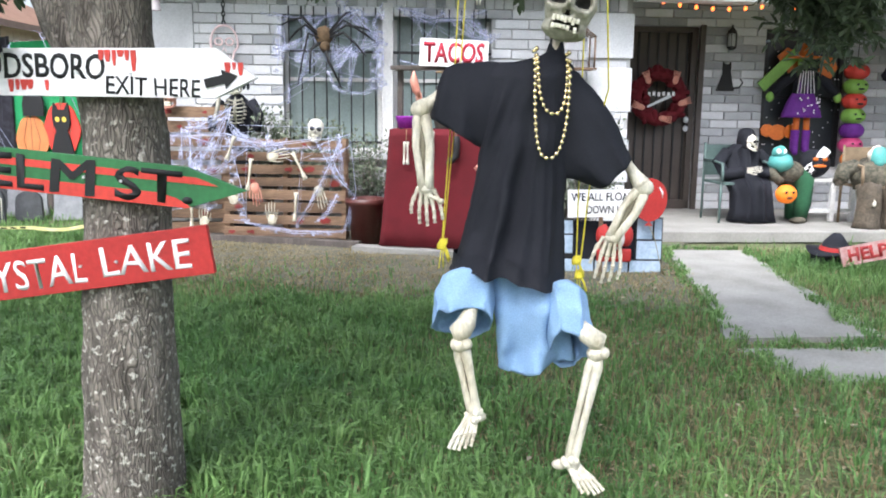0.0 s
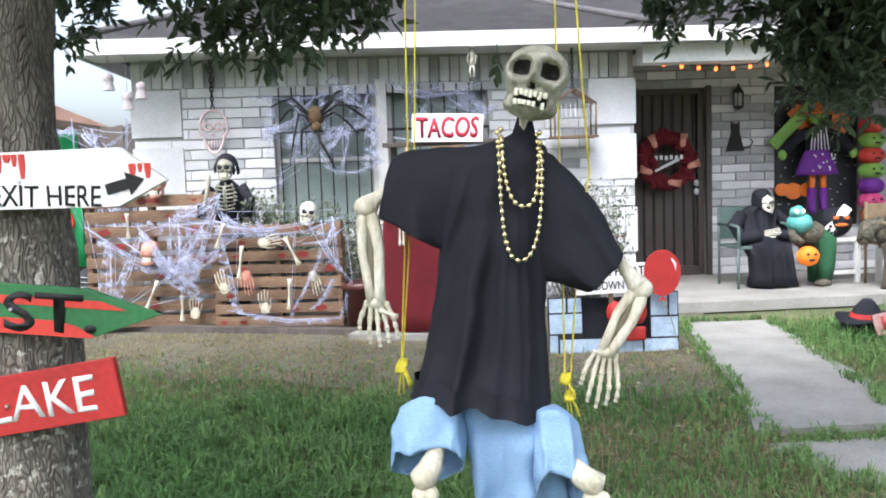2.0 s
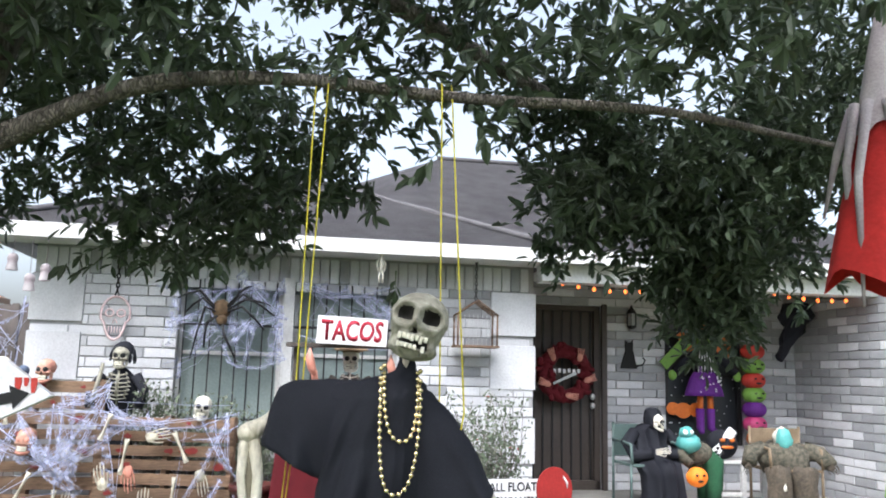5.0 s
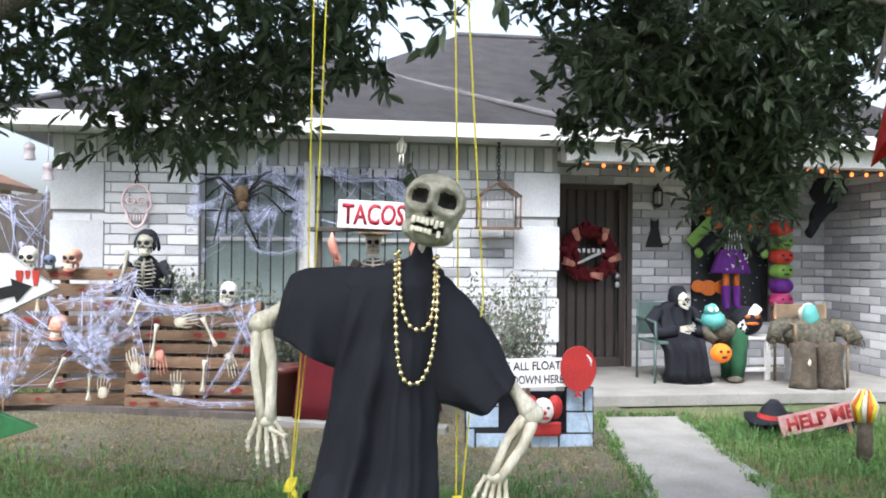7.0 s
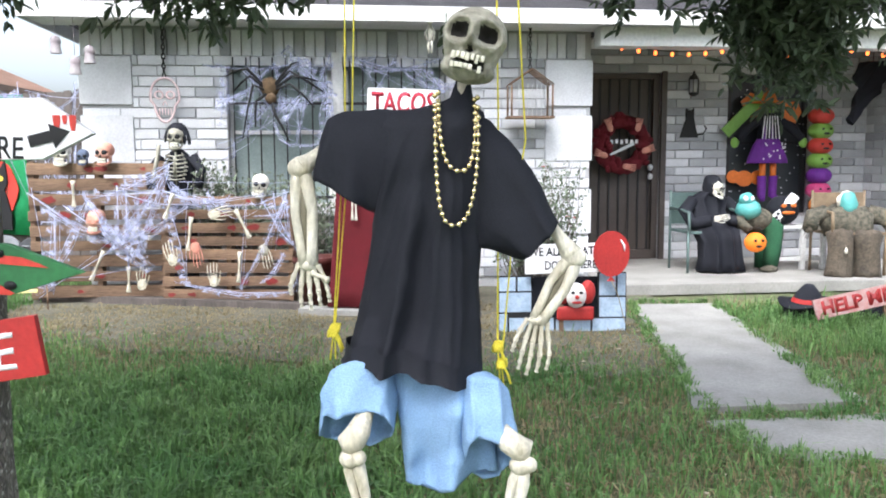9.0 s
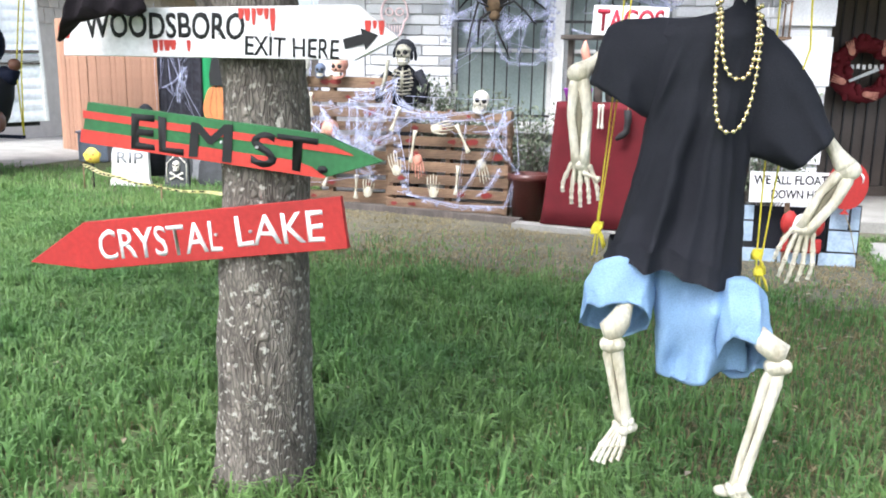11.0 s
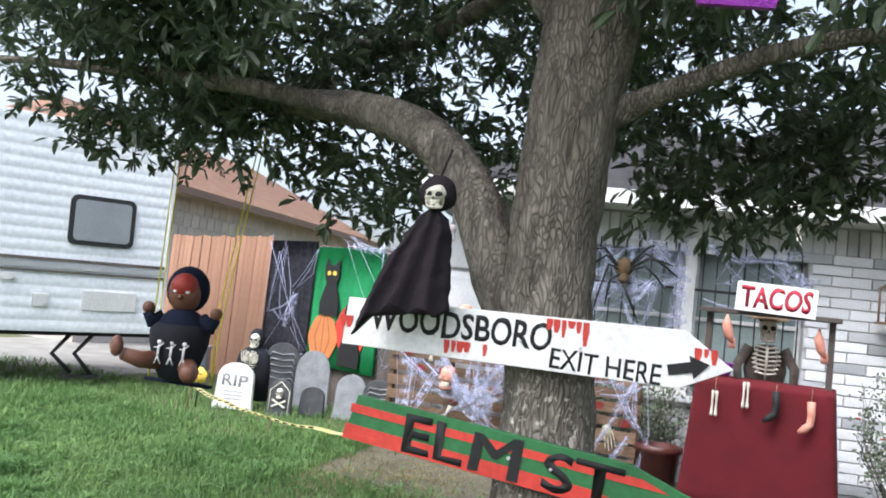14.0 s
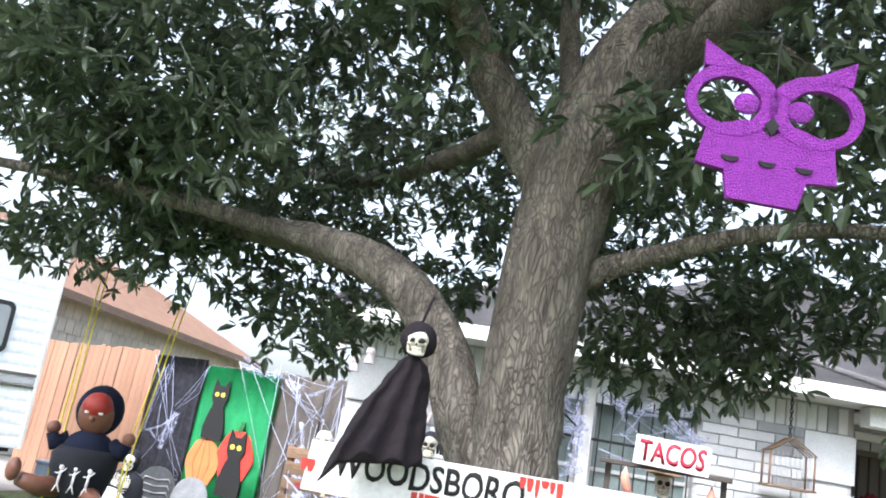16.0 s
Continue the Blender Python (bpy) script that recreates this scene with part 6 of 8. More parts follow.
tube(bm, [(0.05, -0.04, -0.03), (0.09, -0.12, -0.05), (0.1, -0.17, -0.06)], [0.04, 0.036, 0.03], 10, mi=0)
ball(bm, (-0.19, -0.17, 0.03), (0.026, 0.022, 0.042), 10, mi=0)
ball(bm, (0.105, -0.2, -0.045), (0.034, 0.024, 0.034), 10, mi=0)
for x in (-0.05, 0.0, 0.05):
    tube(bm, [(x, -0.1, 0.045), (x, -0.106, 0.0)], 0.005, 5, mi=4)
    ball(bm, (x, -0.1, 0.056), 0.009, 8, mi=4)
    for s in (-1, 1):
        tube(bm, [(x, -0.105, 0.035), (x + s * 0.018, -0.1, 0.045 + 0.01 * s)], 0.003, 4, mi=4)
        tube(bm, [(x, -0.106, 0.0), (x + s * 0.012, -0.1, -0.03)], 0.003, 4, mi=4)
single("swing_doll", bm, [M_doll, M_dollred, M_navy, M_black, M_whitep], "hooded red-faced doll in dark clothes on a swing", "doll", pose(-2.53, 3.0, 1.01, 0, 0, 18), smooth=True)
swing = thing("rope_swing", "small swing on thin yellow ropes", "swing", pose(-2.53, 3.0, 0.92))
bm = bmesh.new()
box(bm, (0, 0.02, -0.02), (0.31, 0.03, 0.014), bev=0.004)
part("seat", bm, M_navy, swing)
for a, b in (((-0.15, 0.03, -0.02), (-0.2, 0.1, 1.14)), ((0.15, 0.03, -0.02), (0.22, 0.1, 1.17))):
    for o in (-0.012, 0.012):
        bm = bmesh.new()
        tube(bm, [a, (a[0] + o, a[1], 0.25), (b[0] + o, b[1], b[2])], 0.003, 6)
        part("cord", bm, M_rope, swing)
# tattered red and white cloth hanging from the branch
M_rag = mat("red_rag", (0.5, 0.025, 0.02), (0.35, 0.02, 0.018), 6, 0.9, 0.3, trans=0.2)
M_ragw = mat("grey_gauze", (0.5, 0.48, 0.48), (0.36, 0.3, 0.32), 9, 0.95, 0.4, 150, trans=0.2)
rag = thing("hanging_rag", "tattered red cloth with grey gauze strips hung from the tree", "cloth", pose(1.66, 2.2, 2.1))
bm = bmesh.new()
loft(bm, [[Vector((w * math.cos(a), 0.6 * w * math.sin(a) * (1 + 0.3 * math.sin(5 * a)), z + (0.03 * math.sin(4 * a) if z < -0.4 else 0))) for a in [k * math.pi / 16 for k in range(32)]] for z, w in ((0.2, 0.02), (0.05, 0.06), (-0.12, 0.1), (-0.3, 0.15), (-0.5, 0.2))], cap=False)
part("red_cloth", bm, M_rag, rag, smooth=True)
bm = bmesh.new()
loft(bm, [[Vector((w * math.cos(a), 0.7 * w * math.sin(a), z + (0.02 * math.sin(5 * a) if z < 0 else 0))) for a in [k * math.pi / 16 for k in range(32)]] for z, w in ((0.3, 0.02), (0.15, 0.055), (0.0, 0.085), (-0.08, 0.105))], cap=False)
part("gauze_hood", bm, M_ragw, rag, "grey gauze", smooth=True)
rs = random.Random(21)
for k in range(7):
    a = 2.6 + k * 0.55
    bm = bmesh.new()
    L = rs.uniform(0.25, 0.65)
    tube(bm, [Vector((0.1 * math.cos(a), 0.07 * math.sin(a), 0)), Vector((0.14 * math.cos(a) + rs.gauss(0, 0.015), 0.1 * math.sin(a), -L * 0.4)), Vector((0.17 * math.cos(a) + rs.gauss(0, 0.02), 0.12 * math.sin(a), -L))], [0.016, 0.012, 0.004], 5)
    part("gauze_strip", bm, M_ragw, rag, "grey gauze strip")
bm = bmesh.new()
tube(bm, [(0, 0, 0.28), (0.0, 0.25, 0.6)], 0.003, 5)
part("string", bm, M_blackp, rag)

# ---- windows, door and wall fittings (house frame) ----
def hthing(name, label, cat, u, v, z, rz=0, **kw):
    return thing(name, label, cat, HOUSE @ pose(u, v, z, 0, 0, rz), **kw)


for a, b in WINS:
    w = hthing("window", "arched window with pale blinds behind black iron bars", "window", (a + b) / 2, 0.12, WB)
    hw, hh = (b - a) / 2, WS - WB
    bm = bmesh.new()
    pts = [(-hw, 0), (hw, 0), (hw, hh)] + [(hw * math.cos(t), hh + WA * math.sin(t)) for t in [k * math.pi / 10 for k in range(1, 10)]] + [(-hw, hh)]
    slab(bm, pts, 0.01, pose(0, 0.03, 0))
    g = part("pane", bm, M_glass, w)
    g.visible_shadow = False
    for s in range(20):
        bm = bmesh.new()
        box(bm, (0, 0.075, 0.03 + s * 0.062), (2 * hw - 0.03, 0.02, 0.05), pose(0, 0, 0))
        part("blind_slat", bm, M_white, w)
    for x, z, sx, sz in ((0, 0.02, 2 * hw, 0.04), (0, hh * 0.55, 2 * hw, 0.035), (-hw + 0.02, hh / 2, 0.04, hh), (hw - 0.02, hh / 2, 0.04, hh)):
        bm = bmesh.new()
        box(bm, (x, 0.02, z), (sx, 0.035, sz), bev=0.004)
        part("window_frame", bm, M_white, w)
    for k in range(8):
        x = -hw + (k + 0.5) * 2 * hw / 8
        bm = bmesh.new()
        tube(bm, [(x, -0.15, -0.02), (x, -0.15, hh + WA * 0.7)], 0.007, 6)
        part("bar", bm, M_iron, w)
    for z in (0.1, hh * 0.75):
        bm = bmesh.new()
        box(bm, (0, -0.15, z), (2 * hw, 0.012, 0.025))
        part("bar_rail", bm, M_iron, w)
bm = bmesh.new()
box(bm, (-0.605, -0.02, (WB + 2.2) / 2), (0.1, 0.06, 2.2 - WB), bev=0.006)
part("window_post", bm, M_white, house, "white painted post between the windows")
bm = bmesh.new()
box(bm, (-0.6, -0.03, WB - 0.03), (2.15, 0.1, 0.06), bev=0.008)
part("window_sill", bm, M_brick, house)

door = hthing("front_door", "dark brown metal security door with vertical bars", "door", (DL + DR) / 2, PV, 0.1)
dw, dh = DR - DL, DT - 0.1
bm = bmesh.new()
box(bm, (0, 0.12, dh / 2), (dw - 0.02, 0.04, dh), bev=0.004)
part("leaf", bm, M_door, door)
for k in range(7):
    bm = bmesh.new()
    box(bm, (-dw / 2 + 0.1 + k * (dw - 0.2) / 6, 0.085, dh / 2), (0.016, 0.016, dh - 0.1))
    part("bar", bm, M_iron, door)
for x, z, sx, sz in ((-dw / 2 + 0.035, dh / 2, 0.07, dh), (dw / 2 - 0.035, dh / 2, 0.07, dh), (0, dh - 0.03, dw, 0.06), (0, 0.05, dw, 0.1)):
    bm = bmesh.new()
    box(bm, (x, 0.06, z), (sx, 0.05, sz), bev=0.005)
    part("frame", bm, M_door, door)
for z in (0.93, 1.03):
    bm = bmesh.new()
    ball(bm, (dw / 2 - 0.1, 0.01, z), (0.032, 0.025, 0.038), 12)
    part("lock", bm, M_steel, door, "bright metal lock", smooth=True)
bm = bmesh.new()
box(bm, (DR + 0.03, PV - 0.01, 1.14), (0.06, 0.06, 2.1), bev=0.005)
part("door_trim", bm, M_door, house)

wreath = hthing("wreath", "ruffled dark red wreath with rubber props on the door", "wreath", 2.47, 1.05, 1.38)
rs = random.Random(12)
bm = bmesh.new()
tube(bm, [(0.25 * math.cos(a), 0, 0.25 * math.sin(a)) for a in [k * math.pi / 24 for k in range(48)]], 0.075, 12, closed=True)
for v in bm.verts:
    v.co += 0.035 * noise.noise_vector(v.co * 22)
part("ring", bm, M_redcloth, wreath, smooth=True)
for k in range(46):
    a = rs.uniform(0, 6.28)
    r = rs.uniform(0.17, 0.33)
    bm = bmesh.new()
    ball(bm, (r * math.cos(a), -0.05 + rs.uniform(-0.02, 0.02), r * math.sin(a)), (rs.uniform(0.03, 0.055), 0.03, rs.uniform(0.025, 0.05)), 8)
    for v in bm.verts:
        v.co += 0.02 * noise.noise_vector(v.co * 40)
    part("ruffle", bm, M_redcloth, wreath, smooth=True)
for a, r, tw in ((2.3, 0.25, 20), (0.9, 0.24, -10), (-0.25, 0.25, -70), (-1.45, 0.24, -100), (-2.7, 0.26, 70)):
    bm = bmesh.new()
    m_ = pose(r * math.cos(a), -0.09, r * math.sin(a), 0, -tw, 0)
    ball(bm, (0, 0, 0), (0.035, 0.015, 0.05), 10, m_)
    for k in range(4):
        tube(bm, [(-0.025 + 0.017 * k, 0, 0.03), (-0.035 + 0.023 * k, -0.005, 0.1)], [0.009, 0.006], 6, m_)
    part("rubber_paw", bm, M_flesh, wreath, "pale pink rubber paw", smooth=True)
for k in range(6):
    bm = bmesh.new()
    box(bm, (-0.14 + k * 0.056, -0.07, 0.03 + 0.006 * (k % 2)), (0.03, 0.006, 0.045))
    part("letter_bar", bm, M_whitep, wreath)
bm = bmesh.new()
slab(bm, [(-0.16, -0.1), (-0.15, -0.12), (0.12, 0.0), (0.1, 0.03)], 0.008, pose(0, -0.08, 0))
part("prop_knife", bm, M_steel, wreath)

sc_ = hthing("wall_lantern", "small black wall lantern with glass sides", "lamp", 3.28, PV - 0.03, 1.93)
bm = bmesh.new()
loft(bm, [[(r * math.cos(a), -0.06 + r * math.sin(a), z) for a in [k * math.pi / 3 for k in range(6)]] for r, z in ((0.02, -0.02), (0.05, 0.0), (0.055, 0.02))], smooth=False)
loft(bm, [[(r * math.cos(a), -0.06 + r * math.sin(a), z) for a in [k * math.pi / 3 for k in range(6)]] for r, z in ((0.06, 0.16), (0.05, 0.19), (0.015, 0.23), (0.01, 0.26))], smooth=False)
for k in range(6):
    a = k * math.pi / 3
    tube(bm, [(0.052 * math.cos(a), -0.06 + 0.052 * math.sin(a), 0.0), (0.055 * math.cos(a), -0.06 + 0.055 * math.sin(a), 0.17)], 0.005, 5)
box(bm, (0, 0.0, 0.1), (0.05, 0.03, 0.14), bev=0.005)
part("cage", bm, M_iron, sc_)
bm = bmesh.new()
loft(bm, [[(0.046 * math.cos(a), -0.06 + 0.046 * math.sin(a), z) for a in [k * math.pi / 6 for k in range(12)]] for z in (0.02, 0.16)])
part("glass", bm, mat("frosted_glass", (0.5, 0.52, 0.52), None, 5, 0.2, 0), sc_)
bm = bmesh.new()
slab(bm, [(-0.11, 0.0), (0.1, 0.0), (0.085, 0.05), (0.06, 0.16), (0.045, 0.22), (0.05, 0.27), (0.045, 0.33), (0.02, 0.3), (-0.02, 0.3), (-0.045, 0.33), (-0.05, 0.26), (-0.045, 0.2), (-0.08, 0.1)], 0.015)
tube(bm, [(0.08, 0.008, 0.03), (0.16, 0.008, 0.04), (0.2, 0.008, 0.1), (0.17, 0.008, 0.13)], 0.008, 6)
single("cat_silhouette", bm, M_blackp, "flat black cat silhouette fixed to the brick wall", "wall decoration", HOUSE @ pose(3.27, PV - 0.035, 1.46))

pw = hthing("porch_window", "dark porch window with black frame", "window", 4.2, PV, 0.6)
bm = bmesh.new()
slab(bm, [(-0.48, 0), (0.48, 0), (0.48, 1.56), (-0.48, 1.56)], 0.01, pose(0, 0.06, 0))
part("pane", bm, mat("dark_screen", (0.02, 0.025, 0.03), (0.035, 0.04, 0.045), 2, 0.3, 0), pw)
for x, z, sx, sz in ((-0.46, 0.78, 0.05, 1.56), (0.46, 0.78, 0.05, 1.56), (0, 0.02, 0.96, 0.05), (0, 1.54, 0.96, 0.05), (0, 0.8, 0.9, 0.03)):
    bm = bmesh.new()
    box(bm, (x, 0.04, z), (sx, 0.05, sz), bev=0.004)
    part("window_frame", bm, M_iron, pw)
rs = random.Random(31)
for k in range(60):
    bm = bmesh.new()
    ball(bm, (rs.uniform(-0.45, 0.5), -0.02, rs.uniform(0.1, 1.5)), 0.007, 6)
    part("string_light_bulb", bm, M_whitep, pw)

M_lime = mat("lime_plastic", (0.2, 0.38, 0.07), (0.15, 0.3, 0.05), 7, 0.5, 0.1)
M_pink = mat("pink_plastic", (0.55, 0.06, 0.2), (0.45, 0.05, 0.16), 7, 0.45, 0.1)
M_violet = mat("violet_cloth", (0.13, 0.018, 0.23), (0.085, 0.013, 0.17), 9, 0.7, 0.3)
M_teal = mat("teal_rubber", (0.12, 0.4, 0.38), (0.08, 0.3, 0.28), 7, 0.5, 0.2)
M_camo = mat("mottled_brown_cloth", (0.13, 0.115, 0.085), (0.045, 0.045, 0.034), 26, 0.95, 0.5, 90, contrast=1.6)
M_greentr = mat("dark_green_trousers", (0.02, 0.09, 0.04), (0.014, 0.06, 0.028), 7, 0.9, 0.3)
# witch hanging in the window
bm = bmesh.new()
ball(bm, (0, 0, 0.62), (0.085, 0.06, 0.08), 14, mi=0)
loft(bm, [[(w * math.cos(a), 0.5 * w * math.sin(a) * (1 + 0.15 * math.sin(8 * a)), z) for a in [k * math.pi / 16 for k in range(32)]] for z, w in ((0.55, 0.06), (0.4, 0.11), (0.28, 0.12), (0.2, 0.17), (0.05, 0.23), (0.0, 0.24))], mi=1)
loft(bm, [[(w * math.cos(a), 0.5 * w * math.sin(a), z) for a in [k * math.pi / 16 for k in range(32)]] for z, w in ((0.56, 0.065), (0.45, 0.115), (0.27, 0.125))], mi=3)
for k in range(6):
    tube(bm, [(-0.07 + k * 0.028, -0.06, 0.52), (-0.1 + k * 0.04, -0.07, 0.27)], 0.006, 5, mi=4)
for sx in (-1, 1):
    tube(bm, [(sx * 0.1, 0, 0.48), (sx * 0.25, -0.02, 0.4), (sx * 0.38, -0.03, 0.27)], [0.05, 0.06, 0.05], 10, mi=3)
    ball(bm, (sx * 0.4, -0.03, 0.23), (0.05, 0.03, 0.06), 10, mi=0)
    tube(bm, [(sx * 0.06, -0.02, 0.02), (sx * 0.065, -0.02, -0.2)], 0.035, 10, mi=2)
    tube(bm, [(sx * 0.065, -0.02, -0.14), (sx * 0.065, -0.02, -0.36), (sx * 0.09, -0.1, -0.4)], [0.05, 0.045, 0.03], 10, mi=1)
loft(bm, [[(w * math.cos(a), w * 0.8 * math.sin(a), z) for a in [k * math.pi / 12 for k in range(24)]] for z, w in ((0.66, 0.2), (0.68, 0.19), (0.69, 0.09), (0.85, 0.03))], mi=5)
rs = random.Random(2)
for k in range(24):
    a = rs.uniform(3.3, 6.1)
    z = rs.uniform(0.02, 0.22)
    ball(bm, (0.2 * math.cos(a), 0.12 * math.sin(a), z), 0.01, 6, mi=4)
tube(bm, [(0, 0, 0.84), (0, 0.05, 1.05)], 0.004, 5, mi=3)
single("witch_ornament", bm, [M_lime, M_violet, M_orange, M_black, M_whitep, M_orange], "hanging witch decoration with purple skirt and green face", "decoration", HOUSE @ pose(4.13, 1.0, 1.17), smooth=True)
bm = bmesh.new()
box(bm, (0, 0, 0), (0.62, 0.02, 0.13), bev=0.004)
single("green_plank", bm, M_lime, "lime green painted plank sign hung at a slant", "sign", HOUSE @ pose(3.87, 1.04, 1.72, 0, -44, 0))
bm = bmesh.new()
for x, z, r in ((0, 0, 0.1), (0.16, 0.01, 0.09), (-0.13, 0.02, 0.08)):
    slab(bm, [(x + r * math.cos(a), z + r * 0.9 * math.sin(a)) for a in [k * math.pi / 10 for k in range(20)]], 0.012, pose(0, -0.004 * abs(x) * 10, 0))
single("pumpkin_cutout", bm, M_orange, "flat orange pumpkin cutout on the window", "cutout", HOUSE @ pose(3.9, 1.06, 1.0))
for u, z, ry in ((4.42, 1.72, 15), (3.98, 1.8, -30)):
    bm = bmesh.new()
    slab(bm, [(-0.06, -0.15), (0.07, -0.16), (0.13, 0.05), (0.05, 0.15), (-0.1, 0.12)], 0.012)
    single("orange_cutout", bm, M_orange, "orange paper ornament in the porch window", "cutout", HOUSE @ pose(u, 1.07, z, 0, ry, 0))

# tower of stacked plastic pumpkins
tower = hthing("pumpkin_tower", "hanging stack of lime, pink and purple plastic pumpkins", "pumpkin stack", 4.72, 0.95, 0.66)
for k, mt in enumerate((M_orange, M_pink, M_violet, M_lime, M_redorange, M_lime, M_redorange)):
    bm = bmesh.new()
    R = 0.14 if k else 0.1
    for v in ball(bm, (0, 0, 0), (R, R * 0.9, 0.098), 28, I4):
        a = math.atan2(v.co.y, v.co.x)
        f = 1 + 0.05 * math.cos(8 * a)
        v.co.x, v.co.y = v.co.x * f, v.co.y * f
    p = part("pumpkin", bm, mt, tower, smooth=True)
    p.location = (0, 0, 0.04 + k * 0.165)
    if k in (1, 3, 4, 5):
        for x, z in ((-0.045, 0.02), (0.045, 0.02), (0, -0.03)):
            b2 = bmesh.new()
            ball(b2, (x, -0.128, z), (0.016 if z > 0 else 0.04, 0.012, 0.012), 8)
            part("painted_face_mark", b2, M_blackp, p)
bm = bmesh.new()
tube(bm, [(0, 0, 1.1), (0, 0.0, 1.75)], 0.004, 5)
part("string", bm, M_blackp, tower)

# orange lights along the porch beam
lights = hthing("orange_string_lights", "string of small glowing orange bulbs under the porch beam", "string lights", 2.0, -0.1, 2.2)
M_bulb = glow("orange_bulb", (1.0, 0.16, 0.03), 1.5)
pts = []
for k in range(20):
    u = 0.06 + k * 0.165
    pts.append((u, 0, 0.06 - 0.055 * abs(math.sin(k * 0.45))))
bm = bmesh.new()
tube(bm, [(x, 0, z + 0.025) for x, _, z in pts], 0.004, 5)
part("wire", bm, M_blackp, lights)
for p_ in pts:
    bm = bmesh.new()
    ball(bm, p_, (0.018, 0.018, 0.022), 8)
    part("bulb", bm, M_bulb, lights, smooth=True)

# seated reaper on a garden chair
bm = bmesh.new()
loft(bm, [[Vector((x + w * math.cos(a), y + d * math.sin(a) * (1 + 0.2 * crease(4.5 * a)), z)) for a in [k * math.pi / 36 for k in range(72)]] for z, w, d, x, y in ((0.02, 0.25, 0.19, 0.05, -0.12), (0.12, 0.22, 0.18, 0.05, -0.12), (0.3, 0.21, 0.19, 0.03, -0.12), (0.42, 0.23, 0.22, 0, -0.08), (0.48, 0.2, 0.17, 0, 0.0), (0.6, 0.17, 0.11, 0, 0.05), (0.72, 0.2, 0.1, 0, 0.06), (0.79, 0.1, 0.08, 0, 0.05))], mi=3)
ball(bm, (0.02, 0.03, 0.84), (0.1, 0.1, 0.125), 16, mi=3)
skull(bm, (0.04, -0.05, 0.82), 0.16, pose(0.04, -0.05, 0.82, 0, 0, 35) @ Matrix.Translation((-0.04, 0.05, -0.82)), 0, 1)
for sx in (-1, 1):
    tube(bm, [(sx * 0.17, 0.05, 0.71), (sx * 0.27, 0.02, 0.6), (sx * 0.25, -0.1, 0.48), (sx * 0.1, -0.2, 0.52)], [0.06, 0.065, 0.06, 0.05], 12, mi=3)
bone_fingers(bm, (-0.1, -0.28, 0.54), (0.04, -0.29, 0.55), 0.06, 0, rs)
crumple(bm, 0.014, 16)
single("seated_reaper", bm, [M_bonew, M_blackp, M_tooth, M_black], "black-robed skull-faced figure sitting on the porch", "figure", pose(3.06, 8.3, 0.1, 0, 0, 8), smooth=True)


def chair(m, material, label):
    ob = thing("garden_chair", label, "chair", m)
    for x in (-0.26, 0.26):
        for y in (-0.2, 0.22):
            bm = bmesh.new()
            tube(bm, [(x, y, 0.0), (x, y, 0.42 if y < 0 else 0.8)], 0.014, 8)
            part("leg", bm, material, ob)
        bm = bmesh.new()
        tube(bm, [(x, 0.22, 0.62), (x, 0.0, 0.62), (x, -0.2, 0.6), (x, -0.22, 0.42)], 0.016, 8)
        part("armrest", bm, material, ob)
    bm = bmesh.new()
    box(bm, (0, 0.0, 0.4), (0.5, 0.44, 0.03), bev=0.01)
    part("seat", bm, material, ob)
    bm = bmesh.new()
    box(bm, (0, 0.22, 0.62), (0.5, 0.02, 0.32), bev=0.008)
    part("backrest", bm, material, ob)
    return ob


chair(pose(3.0, 8.33, 0.1, 0, 0, 8), mat("dark_green_frame", (0.1, 0.15, 0.14), None, 6, 0.4, 0.1), "green metal garden chair under the black-robed figure")
# crouching scarecrow figure in green trousers
bm = bmesh.new()
ball(bm, (-0.07, -0.05, 0.62), (0.12, 0.13, 0.1), 14, mi=0)
ball(bm, (-0.1, -0.08, 0.72), (0.075, 0.075, 0.065), 14, mi=0)
for sx in (-1, 1):
    ball(bm, (-0.1 + sx * 0.03, -0.14, 0.735), 0.022, 8, mi=2)
ball(bm, (0.03, 0.0, 0.52), (0.17, 0.12, 0.12), 14, mi=1)
tube(bm, [(0.1, 0.05, 0.5), (0.2, 0.0, 0.42), (0.2, -0.02, 0.2), (0.17, -0.03, 0.03)], [0.11, 0.11, 0.085, 0.07], 14, mi=3)
tube(bm, [(0.06, 0.1, 0.45), (0.14, 0.08, 0.25), (0.14, 0.08, 0.03)], [0.1, 0.08, 0.065], 12, mi=3)
ball(bm, (0.14, -0.08, 0.03), (0.09, 0.06, 0.035), 10, mi=1)
tube(bm, [(-0.06, 0.0, 0.56), (-0.17, -0.08, 0.5), (-0.08, -0.14, 0.42)], [0.06, 0.055, 0.04], 10, mi=1)
crumple(bm, 0.014, 18)
single("crouching_figure", bm, [M_teal, M_camo, M_whitep, M_greentr], "crouching stuffed figure with teal mask and green trousers", "figure", pose(3.45, 8.22, 0.1), smooth=True)
pail = thing("pumpkin_pail", "small orange plastic pumpkin pail with black face", "pail", pose(3.4, 8.02, 0.31))
bm = bmesh.new()
for v in ball(bm, (0, 0, 0.1), (0.105, 0.1, 0.095), 24):
    a = math.atan2(v.co.y, v.co.x)
    f = 1 + 0.04 * math.cos(8 * a)
    v.co.x, v.co.y = v.co.x * f, v.co.y * f
# faint glow added to the plastic to brighten its orange
part("body", bm, glow("glowing_orange_plastic", (0.85, 0.2, 0.015), 0.12), pail, smooth=True)
